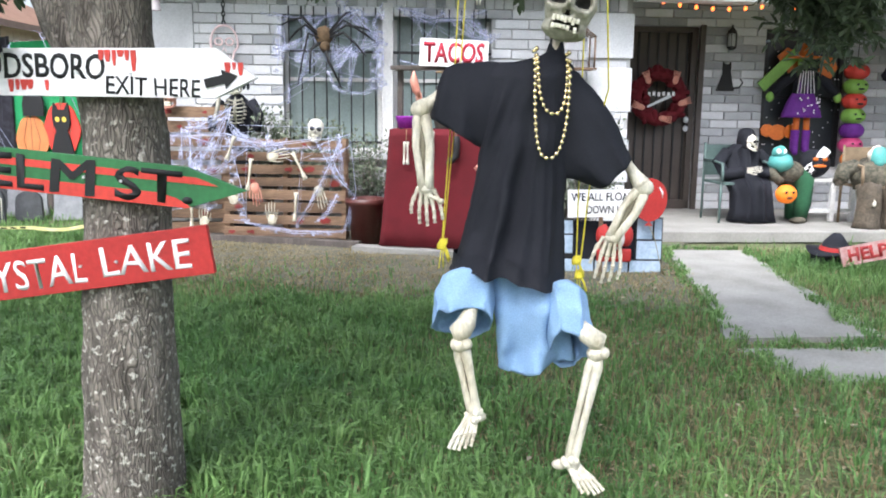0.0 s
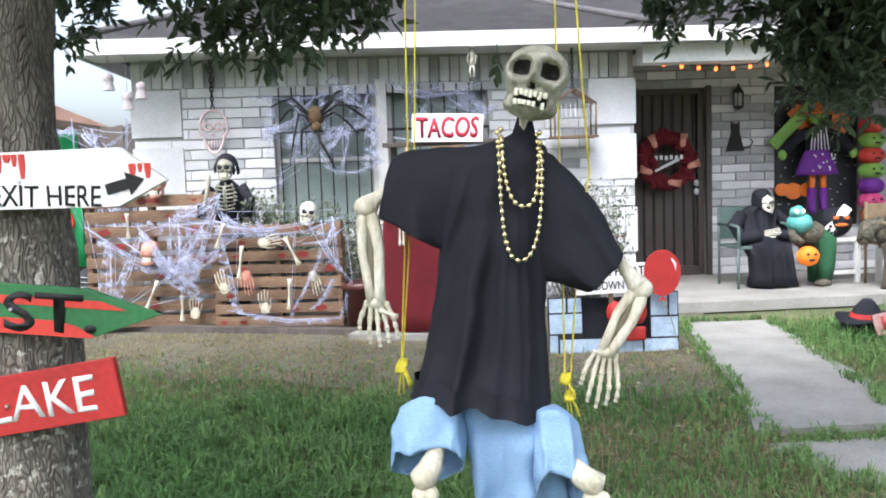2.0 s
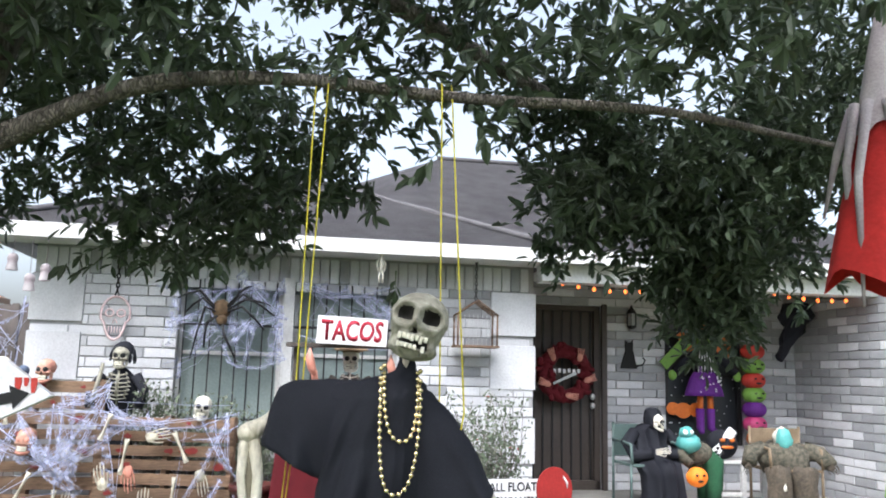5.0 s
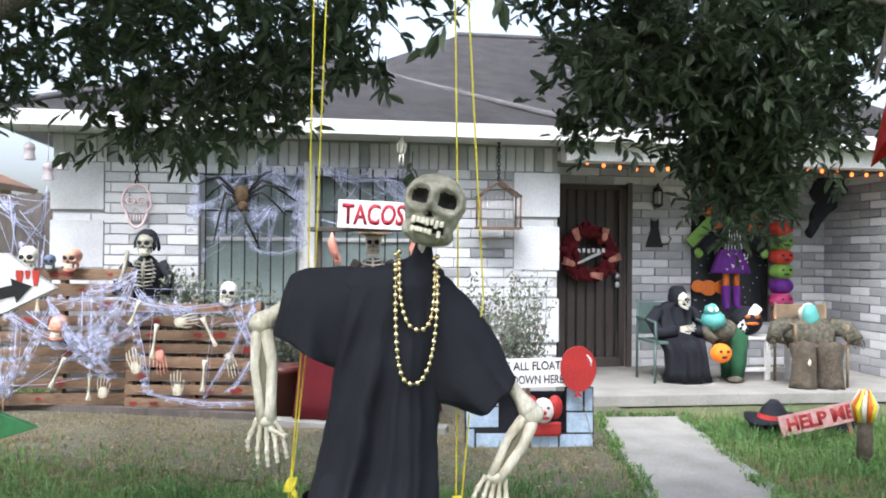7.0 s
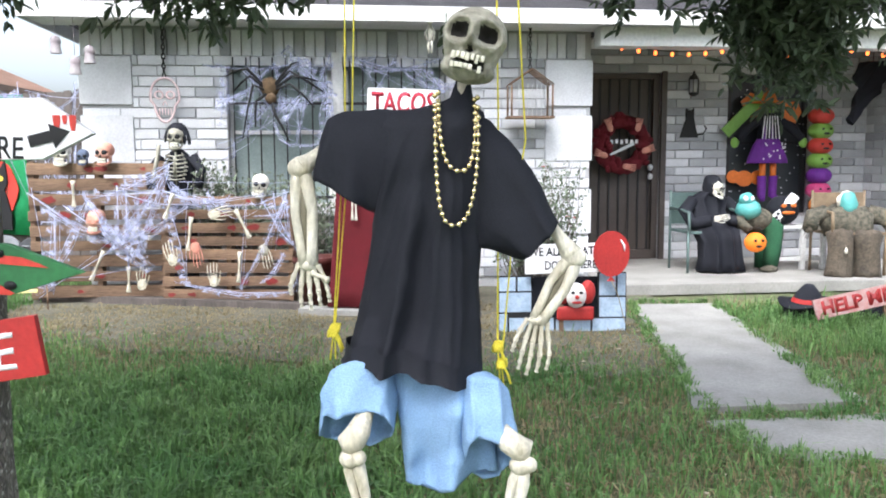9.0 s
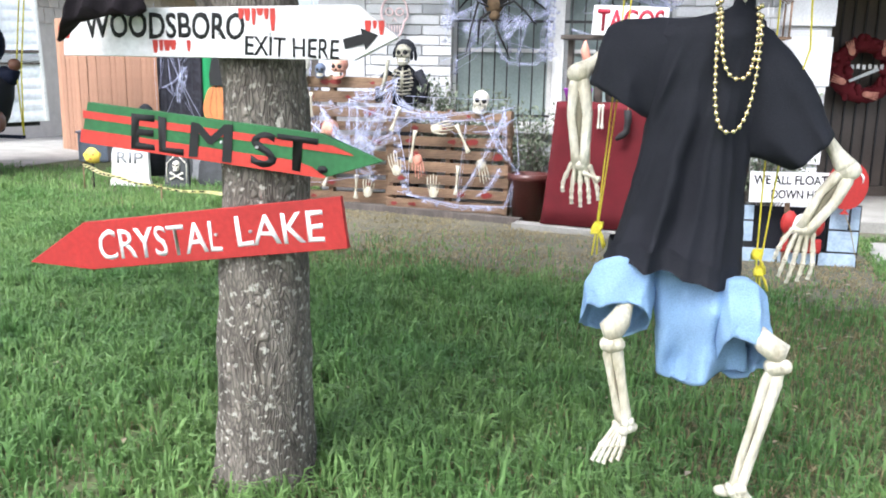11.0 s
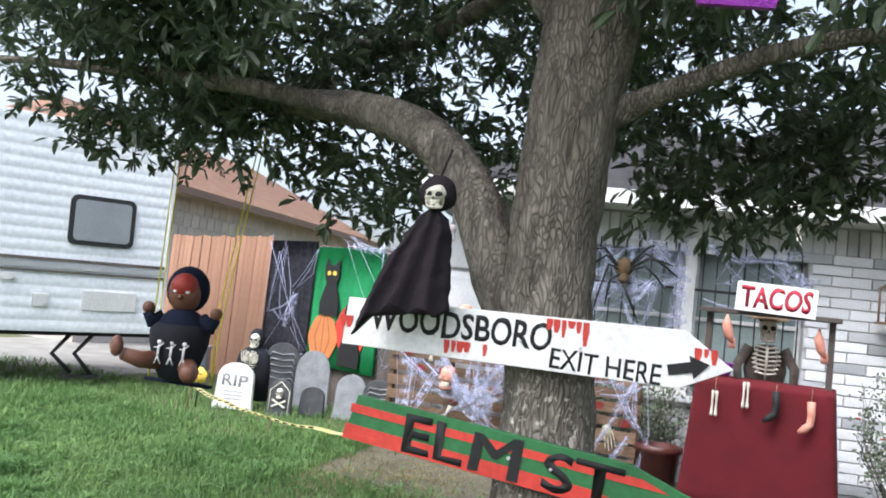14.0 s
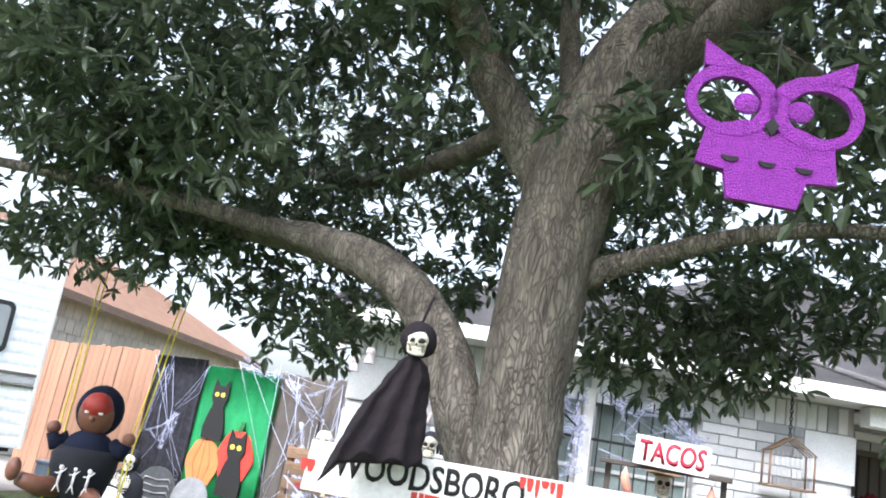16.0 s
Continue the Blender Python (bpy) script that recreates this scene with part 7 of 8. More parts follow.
for x, z, w in ((-0.035, 0.125, 0.016), (0.035, 0.125, 0.016), (0.0, 0.07, 0.03)):
    bm = bmesh.new()
    ball(bm, (x, -0.096, z), (w, 0.012, 0.014), 8)
    part("painted_face_mark", bm, M_blackp, pail)
bm = bmesh.new()
tube(bm, [(-0.09, 0, 0.15), (-0.05, 0, 0.24), (0.05, 0, 0.24), (0.09, 0, 0.15)], 0.005, 6)
part("strap", bm, M_blackp, pail)
# white bench with a black cauldron pumpkin and a jointed bone
bench = thing("bench", "white wooden bench against the porch window", "bench", pose(3.95, 8.45, 0.1, 0, 0, 5.5))
bm = bmesh.new()
box(bm, (0, 0, 0.43), (0.62, 0.3, 0.03), bev=0.005)
part("seat", bm, M_white, bench)
for x in (-0.27, 0.05, 0.27):
    bm = bmesh.new()
    box(bm, (x, -0.12, 0.21), (0.05, 0.04, 0.42), bev=0.004)
    part("leg", bm, M_white, bench)
bm = bmesh.new()
box(bm, (0, -0.12, 0.11), (0.6, 0.03, 0.04), bev=0.004)
part("rail", bm, M_white, bench)
bm = bmesh.new()
ball(bm, (0, 0, 0.15), (0.16, 0.15, 0.15), 20, mi=0)
for x, z, w, h in ((-0.05, 0.2, 0.03, 0.02), (0.05, 0.2, 0.03, 0.02), (0, 0.13, 0.07, 0.018)):
    ball(bm, (x, -0.145, z), (w, 0.015, h), 8, mi=1)
single("black_jack_pumpkin", bm, [M_black, M_orange], "black cloth pumpkin with orange face on the bench", "pumpkin", pose(3.82, 8.4, 0.55), smooth=True)
bm = bmesh.new()
box(bm, (0, 0, 0), (0.1, 0.06, 0.4), bev=0.03)
for k in range(9):
    ball(bm, (rs.uniform(-0.05, 0.05), -0.03, rs.uniform(-0.17, 0.17)), 0.018, 6, mi=1)
single("spotted_stocking", bm, [M_whitep, M_blackp], "white stocking with black spots leaning on the bench", "stocking", pose(3.78, 8.3, 0.7, 0, 38, 0), smooth=True)
# stump-bodied figure on a wooden chair
chair(pose(4.32, 8.05, 0.1, 0, 0, 0), mat("light_wood", (0.22, 0.16, 0.1), (0.14, 0.1, 0.06), 8, 0.6, 0.2), "wooden folding chair under the camouflage figure")
bm = bmesh.new()
for sx in (-1, 1):
    loft(bm, [[Vector((sx * 0.14 + w * math.cos(a), -0.2 + w * 0.9 * math.sin(a), z)) + 0.03 * noise.noise_vector((w * math.cos(a) * 9 + sx, w * math.sin(a) * 9, z * 7)) for a in [k * math.pi / 14 for k in range(28)]] for z, w in ((0.0, 0.15), (0.06, 0.14), (0.3, 0.135), (0.45, 0.14), (0.5, 0.1))], mi=0)
loft(bm, [[Vector((w * math.cos(a), d * math.sin(a), z)) + 0.05 * noise.noise_vector((w * math.cos(a) * 7, w * math.sin(a) * 7, z * 7)) for a in [k * math.pi / 14 for k in range(28)]] for z, w, d in ((0.42, 0.26, 0.2), (0.55, 0.27, 0.18), (0.66, 0.3, 0.16), (0.74, 0.2, 0.12))], mi=1)
ball(bm, (-0.03, -0.08, 0.78), (0.085, 0.08, 0.12), 16, mi=2)
ball(bm, (-0.03, -0.03, 0.8), (0.1, 0.08, 0.12), 14, mi=3)
for sx in (-1, 1):
    tube(bm, [(sx * 0.22, 0, 0.66), (sx * 0.38, -0.05, 0.62), (sx * 0.44, -0.15, 0.52)], [0.1, 0.1, 0.08], 12, mi=1)
    bone_fingers(bm, (sx * 0.44, -0.16, 0.52), (sx * 0.5, -0.2, 0.42), 0.08, 0, rs)
ball(bm, (-0.14, -0.35, 0.3), (0.015, 0.01, 0.05), 8, mi=3)
crumple(bm, 0.03, 14)
single("camouflage_figure", bm, [M_stump, M_camo, M_teal, M_bonew], "seated ragged camouflage figure with teal mask", "figure", pose(4.28, 8.0, 0.1, 0, 0, -6) @ Matrix.Scale(0.88, 4), smooth=True)
# black winged ornament under the porch ceiling
bm = bmesh.new()
pts = [(0.25, 0.34), (0.32, 0.2), (0.2, 0.02), (0.1, -0.1), (0.0, -0.2), (-0.12, -0.33), (-0.18, -0.3), (-0.1, -0.14), (-0.06, 0.05), (-0.14, 0.12), (-0.06, 0.3)]
slab(bm, pts[::-1], 0.05)
bmesh.ops.subdivide_edges(bm, edges=bm.edges[:], cuts=2)
for v in bm.verts:
    v.co += 0.05 * noise.noise_vector(v.co * 12)
tube(bm, [(0.1, 0.02, 0.3), (0.1, 0.02, 0.55)], 0.004, 5)
single("black_bat_ornament", bm, M_black, "ragged black winged ornament hung from the porch ceiling", "decoration", HOUSE @ pose(5.0, 0.62, 1.93))

# ---- right of the walkway ----
hat = thing("witch_hat", "black pointed hat with red band lying on the grass", "hat", pose(3.07, 6.2, 0.13, 8, 0, 0))
bm = bmesh.new()
loft(bm, [[(w * math.cos(a), w * 0.8 * math.sin(a), z + 0.015 * math.sin(3 * a) * (w > 0.12)) for a in [k * math.pi / 16 for k in range(32)]] for z, w in ((0.0, 0.21), (0.012, 0.215), (0.015, 0.11), (0.08, 0.09), (0.13, 0.05), (0.15, 0.03))])
part("crown", bm, M_black, hat, smooth=True)
bm = bmesh.new()
loft(bm, [[(w * math.cos(a), w * 0.8 * math.sin(a), z) for a in [k * math.pi / 16 for k in range(32)]] for z, w in ((0.018, 0.118), (0.05, 0.105))], cap=False)
part("band", bm, M_red, hat, "dark red band")
bm = bmesh.new()
box(bm, (0, 0, 0.07), (0.85, 0.25, 0.14), bev=0.02)
single("black_box", bm, M_black, "low black coffin-like box lying in the grass", "box", pose(3.4, 6.3, 0, 0, 0, 6))
M_blood2 = mat("dripping_red_paint", (0.3, 0.02, 0.02), (0.2, 0.015, 0.015), 14, 0.5, 0.2)
help_ = thing("help_sign", "grey weathered board with dripping red lettering", "sign", pose(3.28, 5.9, 0.2, -12, -12, 0))
bm = bmesh.new()
slab(bm, [(-0.3, -0.075), (0.31, -0.07), (0.3, 0.07), (-0.3, 0.07)], 0.02)
part("board", bm, mat("stained_grey_board", (0.4, 0.3, 0.29), (0.3, 0.12, 0.11), 14, 0.8, 0.4), help_)
put_text("HELP ME", 0.5, 0.1, M_blood2, help_, pose(0.0, -0.0005, 0.0), 0.04)
bm = bmesh.new()
box(bm, (0.2, 0.03, -0.1), (0.03, 0.02, 0.3))
part("stake", bm, M_pallet, help_)
post = thing("torch_post", "dark post wrapped with yellow and orange streamers", "post", pose(3.25, 5.3, 0))
bm = bmesh.new()
tube(bm, [(0, 0, -0.05), (0.005, 0, 0.2), (0, 0, 0.36)], [0.05, 0.048, 0.05], 12)
part("post", bm, M_stump, post)
for k in range(12):
    a = k * 0.52
    bm = bmesh.new()
    tube(bm, [(0.05 * math.cos(a), 0.05 * math.sin(a), 0.3), (0.07 * math.cos(a), 0.07 * math.sin(a), 0.4), (0.03 * math.cos(a + 0.5), 0.03 * math.sin(a + 0.5), 0.5)], [0.014, 0.016, 0.004], 6)
    part("streamer", bm, (M_orange, M_rope, M_bonew)[k % 3], post, ("orange streamer", "yellow streamer", "pale streamer")[k % 3])
infl = thing("inflatable_pumpkin", "orange inflatable pumpkin wearing a purple pointed hat", "inflatable", pose(4.08, 5.7, 0))
bm = bmesh.new()
for v in ball(bm, (0, 0, 0.28), (0.32, 0.3, 0.28), 32):
    a = math.atan2(v.co.y, v.co.x)
    f = 1 + 0.05 * math.cos(8 * a)
    v.co.x, v.co.y = v.co.x * f, v.co.y * f
part("pumpkin", bm, M_orange, infl, smooth=True)
bm = bmesh.new()
loft(bm, [[(w * math.cos(a), w * math.sin(a), z) for a in [k * math.pi / 16 for k in range(32)]] for z, w in ((0.52, 0.22), (0.62, 0.2), (0.9, 0.12), (1.1, 0.03))])
part("hat", bm, M_violet, infl, "purple hat", smooth=True)
bm = bmesh.new()
loft(bm, [[(w * math.cos(a), w * math.sin(a), z) for a in [k * math.pi / 16 for k in range(32)]] for z, w in ((0.55, 0.222), (0.66, 0.202))], cap=False)
part("hat_band", bm, M_lime, infl, "lime green band", smooth=True)
put_text("Happy Halloween", 0.3, 0.05, M_blackp, infl, pose(-0.04, -0.228, 0.605, 0, 0, -10), 0.01)

# ---- on the front wall ----
M_wirelight = mat("white_rope_light", (0.8, 0.64, 0.64), (0.74, 0.56, 0.57), 12, 0.4, 0)

ws = hthing("wire_skull", "skull outline of pale rope light hung on a chain", "ornament", -2.14, -0.06, 1.76)
bm = bmesh.new()
tube(bm, [(0.125 * math.cos(a) * (1 if math.sin(a) > -0.2 else 0.78), 0, 0.04 + 0.2 * math.sin(a) * (0.8 if math.sin(a) > 0 else 1.15)) for a in [k * math.pi / 18 for k in range(36)]], 0.011, 6, closed=True)
part("outline", bm, M_wirelight, ws)
for sx in (-1, 1):
    bm = bmesh.new()
    tube(bm, [(sx * 0.05 + 0.035 * math.cos(a), -0.004, 0.05 + 0.032 * math.sin(a)) for a in [k * math.pi / 8 for k in range(16)]], 0.009, 5, closed=True)
    part("eye_outline", bm, M_wirelight, ws)
bm = bmesh.new()
tube(bm, [(-0.02, 0, -0.04), (0, 0, 0.0), (0.02, 0, -0.04)], 0.006, 5)
part("nose_outline", bm, M_wirelight, ws)
for k in range(5):
    bm = bmesh.new()
    tube(bm, [(-0.05 + 0.025 * k, 0, -0.07), (-0.05 + 0.025 * k, 0, -0.13)], 0.005, 5)
    part("tooth_line", bm, M_wirelight, ws)


def chain(parent, z0, z1, r=0.014):
    n = int((z1 - z0) / (r * 2.2))
    for k in range(n):
        bm = bmesh.new()
        tube(bm, [(r * 0.75 * math.cos(a), 0, r * 1.4 * math.sin(a)) for a in [q * math.pi / 4 for q in range(8)]], r * 0.36, 4, closed=True)
        p = part("chain_link", bm, M_iron, parent)
        p.matrix_local = pose(0, 0, z0 + (k + 0.5) * r * 2.2, 0, 0, 90 * (k % 2))


chain(ws, 0.2, 0.66, 0.019)
cg = hthing("bird_cage", "rusty wire bird cage ornament hung on a chain", "cage", 1.16, -0.2, 1.6)
for x in (-0.19, 0.19):
    for y in (-0.1, 0.1):
        bm = bmesh.new()
        tube(bm, [(x, y, 0), (x, y, 0.3)], 0.009, 6)
        part("corner_post", bm, M_pallet, cg)
for k in range(9):
    x = -0.17 + k * 0.0425
    bm = bmesh.new()
    tube(bm, [(x, -0.1, 0.01), (x, -0.1, 0.3)], 0.003, 4)
    part("wire", bm, M_steel, cg)
bm = bmesh.new()
box(bm, (0, 0, 0.005), (0.42, 0.24, 0.02), bev=0.003)
part("floor", bm, M_pallet, cg)
for s in (-1, 1):
    bm = bmesh.new()
    for t in (0, 0.33, 0.66, 1):
        tube(bm, [(s * 0.2, -0.11 + 0.22 * t, 0.3), (0, -0.11 + 0.22 * t, 0.44)], 0.007, 5)
    part("roof_wire", bm, M_pallet, cg)
chain(cg, 0.45, 0.84, 0.016)
# spider on the left window
sp = hthing("giant_spider", "giant furry brown spider on the window bars", "spider", -1.2, -0.2, 1.85)
M_fur = mat("brown_fur", (0.13, 0.085, 0.045), (0.07, 0.045, 0.025), 30, 0.95, 0.8, 120)
bm = bmesh.new()
ball(bm, (0, 0, 0.02), (0.085, 0.07, 0.09), 16)
ball(bm, (0.01, -0.03, -0.08), (0.05, 0.05, 0.05), 12)
for v in bm.verts:
    v.co += 0.012 * noise.noise_vector(v.co * 70)
part("body", bm, M_fur, sp, smooth=True)
for (kx, kz), (ex, ez) in (((-0.14, 0.1), (-0.28, -0.02)), ((-0.12, 0.03), (-0.22, -0.4)), ((-0.1, -0.1), (-0.12, -0.3)), ((-0.16, 0.16), (-0.34, 0.1)), ((0.16, 0.14), (0.44, -0.04)), ((0.14, 0.16), (0.22, 0.22)), ((0.16, 0.04), (0.34, -0.14)), ((0.04, -0.2), (0.14, -0.42)), ((0.18, 0.1), (0.4, 0.06))):
    bm = bmesh.new()
    tube(bm, [(0, -0.02, -0.02), (kx * 1.15, -0.08, kz * 1.1), ((kx + ex) * 0.575, -0.06, (kz + ez) * 0.55 + 0.01), (ex * 1.15, 0.02, ez * 1.1)], [0.013, 0.012, 0.01, 0.005], 7, jag=0.25, rng=rng)
    part("leg", bm, M_blackp, sp, "black jointed leg")
win = [(-1.62 + 0.24 * i, -0.17, 2.1 - 0.04 * (i % 2)) for i in range(5)] + [(-1.62, -0.17, 1.7), (-1.6, -0.17, 1.3), (-0.65, -0.17, 1.8), (-0.65, -0.17, 1.4), (-1.2, -0.19, 1.6), (-0.95, -0.19, 1.75), (-1.4, -0.18, 1.45), (-1.0, -0.18, 1.45)]
web("cobweb", HOUSE, win, 12, 24, 7, "pale stretched fake cobweb over the window bars", 0.006)
win2 = [(-0.5 + 0.2 * i, -0.17, 2.12 - 0.05 * (i % 2)) for i in range(5)] + [(-0.5, -0.17, 1.75), (0.42, -0.17, 1.85), (0.35, -0.17, 1.6), (-0.3, -0.17, 1.8), (0.1, -0.18, 1.95)]
web("cobweb", HOUSE, win2, 8, 13, 9, "pale stretched fake cobweb over the second window", 0.005)
# small white fluffy ghosts under the left eave
for u, z in ((-2.93, 2.22), (-2.78, 2.05), (-2.66, 2.14)):
    bm = bmesh.new()
    ball(bm, (0, 0, 0.0), (0.045, 0.04, 0.05), 10)
    loft(bm, [[(w * math.cos(a), w * math.sin(a), zz) for a in [k * math.pi / 6 for k in range(12)]] for zz, w in ((-0.02, 0.035), (-0.1, 0.05))], cap=False)
    tube(bm, [(0, 0, 0.04), (0, 0, 2.42 - z)], 0.003, 4)
    single("ghost_ornament", bm, M_ragw, "small pale gauze ornament hung under the eave", "ornament", HOUSE @ pose(u, -0.42, z), group="ornaments under the eave", smooth=True)

bm = bmesh.new()
tube(bm, [(0, 0, 0.24), (0, 0, 0.13)], 0.003, 5)
ball(bm, (0, 0, 0.1), (0.028, 0.026, 0.036), 12)
tube(bm, [(0, 0, 0.08), (0.004, 0, 0.0), (-0.006, 0, -0.08)], [0.012, 0.026, 0.016], 8)
for sx in (-1, 1):
    tube(bm, [(sx * 0.01, 0, 0.05), (sx * 0.04, -0.01, 0.0), (sx * 0.028, -0.01, -0.07)], 0.008, 6)
    tube(bm, [(sx * 0.01, 0, -0.07), (sx * 0.018, -0.01, -0.12), (sx * 0.012, 0, -0.18)], 0.009, 6)
single("bone_ornament", bm, M_bonew, "small white plastic skeleton ornament hung under the eave", "ornament", pose(0.255, 7.5, 2.33), smooth=True)

# ---- left of the house: fence, backdrops, grave stones ----
FD = Vector((-0.875, 0.485, 0)).normalized()
FO = Vector((-2.85, 8.3, 0))
FROT = math.degrees(math.atan2(-FD.y, -FD.x))


def fence_run(name, s0, s1, h, w, material, label):
    ob = thing(name, label, "fence", Matrix.Translation(FO + FD * s1) @ pose(0, 0, 0, 0, 0, FROT))
    L = s1 - s0
    n = int(L / w)
    rs = random.Random(n)
    bm = bmesh.new()
    hw = w * 0.475
    slab(bm, [(-hw, 0), (hw, 0), (hw, h - 0.03), (hw - 0.025, h), (-hw + 0.025, h), (-hw, h - 0.03)], 0.018)
    first = part("picket", bm, material, ob)
    first.location = (w / 2, 0, 0)
    for k in range(1, n):
        p = new("picket", first.data)
        p.parent = ob
        p.matrix_local = pose((k + 0.5) * w, rs.uniform(-0.004, 0.004), rs.uniform(-0.02, 0.01), 0, rs.uniform(-0.5, 0.5))
    for z in (0.4, h - 0.35):
        bm = bmesh.new()
        box(bm, (L / 2, 0.04, z), (L, 0.04, 0.09), bev=0.004)
        part("rail", bm, material, ob)
    return ob


fence_run("cedar_fence", 3.83, 7.0, 2.06, 0.15, M_fence, "reddish-brown dog-eared cedar picket fence")
fence_run("old_fence", -0.1, 3.8, 1.95, 0.14, M_fencegrey, "dark weathered picket fence beside the house")
FM = lambda s, z, off=0.0: Matrix.Translation(FO + FD * s) @ pose(0, 0, z, 0, 0, FROT) @ pose(0, -off, 0)
# dark gauze curtain and green backdrop
bm = bmesh.new()
nx_ = 40
loft(bm, [[Vector((-0.55 + 1.1 * k / nx_, 0.02 * math.sin(k * 1.1) + 0.012 * noise.noise((k * 0.3, z * 2, 0)), z)) for k in range(nx_ + 1)] for z in (0.25, 0.7, 1.2, 1.7, 2.0)], closed=False)
bmesh.ops.solidify(bm, geom=bm.faces[:], thickness=0.004)
single("gauze_curtain", bm, mat("black_gauze", (0.07, 0.07, 0.09), (0.03, 0.03, 0.04), 14, 0.95, 0.4), "dark gauze curtain hung on the fence", "curtain", FM(3.2, 0, 0.06), smooth=True)
bm = bmesh.new()
loft(bm, [[Vector((-0.68 + 1.36 * k / nx_, 0.012 * math.sin(k * 0.7), z)) for k in range(nx_ + 1)] for z in (0.45, 0.9, 1.4, 1.93)], closed=False)
bmesh.ops.solidify(bm, geom=bm.faces[:], thickness=0.003)
single("green_backdrop", bm, mat("green_cloth", (0.06, 0.5, 0.2), (0.045, 0.4, 0.16), 3, 0.85, 0.2, trans=0.15), "bright green cloth backdrop hung on the fence", "backdrop cloth", FM(1.95, 0, 0.07), smooth=True)


def cut_cat(s, z, k, label, eyes):
    ob = thing("cat_cutout", label, "cutout", FM(s, z, 0.12))
    bm = bmesh.new()
    slab(bm, [(k * x, k * y) for x, y in ((-0.2, 0), (0.2, 0), (0.21, 0.15), (0.14, 0.34), (0.1, 0.42), (0.16, 0.5), (0.15, 0.6), (0.13, 0.74), (0.06, 0.66), (-0.06, 0.66), (-0.13, 0.74), (-0.16, 0.6), (-0.15, 0.5), (-0.1, 0.42), (-0.15, 0.32), (-0.21, 0.15))], 0.012)
    part("silhouette", bm, M_blackp, ob)
    for sx in (-1, 1):
        bm = bmesh.new()
        slab(bm, [(k * (sx * 0.06 + 0.04 * math.cos(a)), k * (0.55 + sx * 0.0 + 0.03 * math.sin(a))) for a in [q * math.pi / 5 for q in range(10)]], 0.004, pose(0, -0.004, 0))
        part("painted_eye", bm, eyes, ob)
    return ob


def cut_pumpkin(s, z, k, material, label):
    ob = thing("pumpkin_cutout", label, "cutout", FM(s, z, 0.1))
    bm = bmesh.new()
    slab(bm, [(k * (0.3 * math.cos(a)) * (1 + 0.05 * math.cos(6 * a)), k * (0.3 + 0.29 * math.sin(a))) for a in [q * math.pi / 12 for q in range(24)]], 0.012)
    part("disc", bm, material, ob)
    for x in (-0.12, 0, 0.12):
        bm = bmesh.new()
        tube(bm, [(k * x * 0.5, -0.002, k * 0.56), (k * x * 1.3, -0.002, k * 0.3), (k * x * 0.5, -0.002, k * 0.04)], 0.004, 4)
        part("rib_line", bm, M_pallet, ob)
    bm = bmesh.new()
    slab(bm, [(-0.03 * k, 0.56 * k), (0.03 * k, 0.56 * k), (0.06 * k, 0.68 * k), (0.0, 0.68 * k)], 0.012)
    part("stem", bm, M_green, ob)
    return ob


M_yellow = mat("yellow_paint", (0.75, 0.55, 0.08), None, 9, 0.6, 0.1)
M_pumpk = mat("faded_orange_paint", (0.55, 0.2, 0.07), (0.45, 0.15, 0.05), 5, 0.7, 0.1)
cut_cat(2.2, 1.08, 0.95, "black cat cutout before the green cloth", M_yellow)
cut_pumpkin(2.28, 0.5, 1.0, M_pumpk, "orange painted pumpkin cutout below the cat")
cut_pumpkin(1.72, 0.62, 1.05, M_redorange, "red-orange painted pumpkin cutout")
cut_cat(1.7, 0.5, 1.0, "black cat cutout with yellow eyes beside the pumpkin", M_yellow)
web("cobweb", None, [tuple(FO + FD * s + Vector((0, -0.15, z))) for s, z in ((3.7, 2.0), (3.4, 1.9), (3.3, 1.4), (3.6, 1.0), (3.0, 1.3), (2.7, 0.6), (3.1, 0.9), (2.6, 1.9), (3.75, 0.5))], 18, 10, 14, "pale stretched fake cobweb over the dark curtain", 0.006)
web("cobweb", None, [tuple(FO + FD * s + Vector((0, -0.15, z))) for s, z in ((1.2, 1.9), (0.9, 1.8), (0.3, 1.9), (0.1, 1.2), (0.9, 1.2), (0.5, 0.7), (1.2, 0.6), (0.6, 1.5), (2.0, 2.0))], 32, 26, 15, "pale stretched fake cobweb over the old fence", 0.007)

# grave stones
M_stone = mat("grave_foam", (0.3, 0.31, 0.33), (0.18, 0.185, 0.2), 8, 0.9, 0.5, 60)
M_stonew = mat("pale_grave_foam", (0.68, 0.68, 0.66), (0.52, 0.52, 0.5), 8, 0.85, 0.5, 60)
M_stoned = mat("dark_grave_foam", (0.075, 0.08, 0.085), (0.04, 0.042, 0.046), 8, 0.9, 0.5, 60)


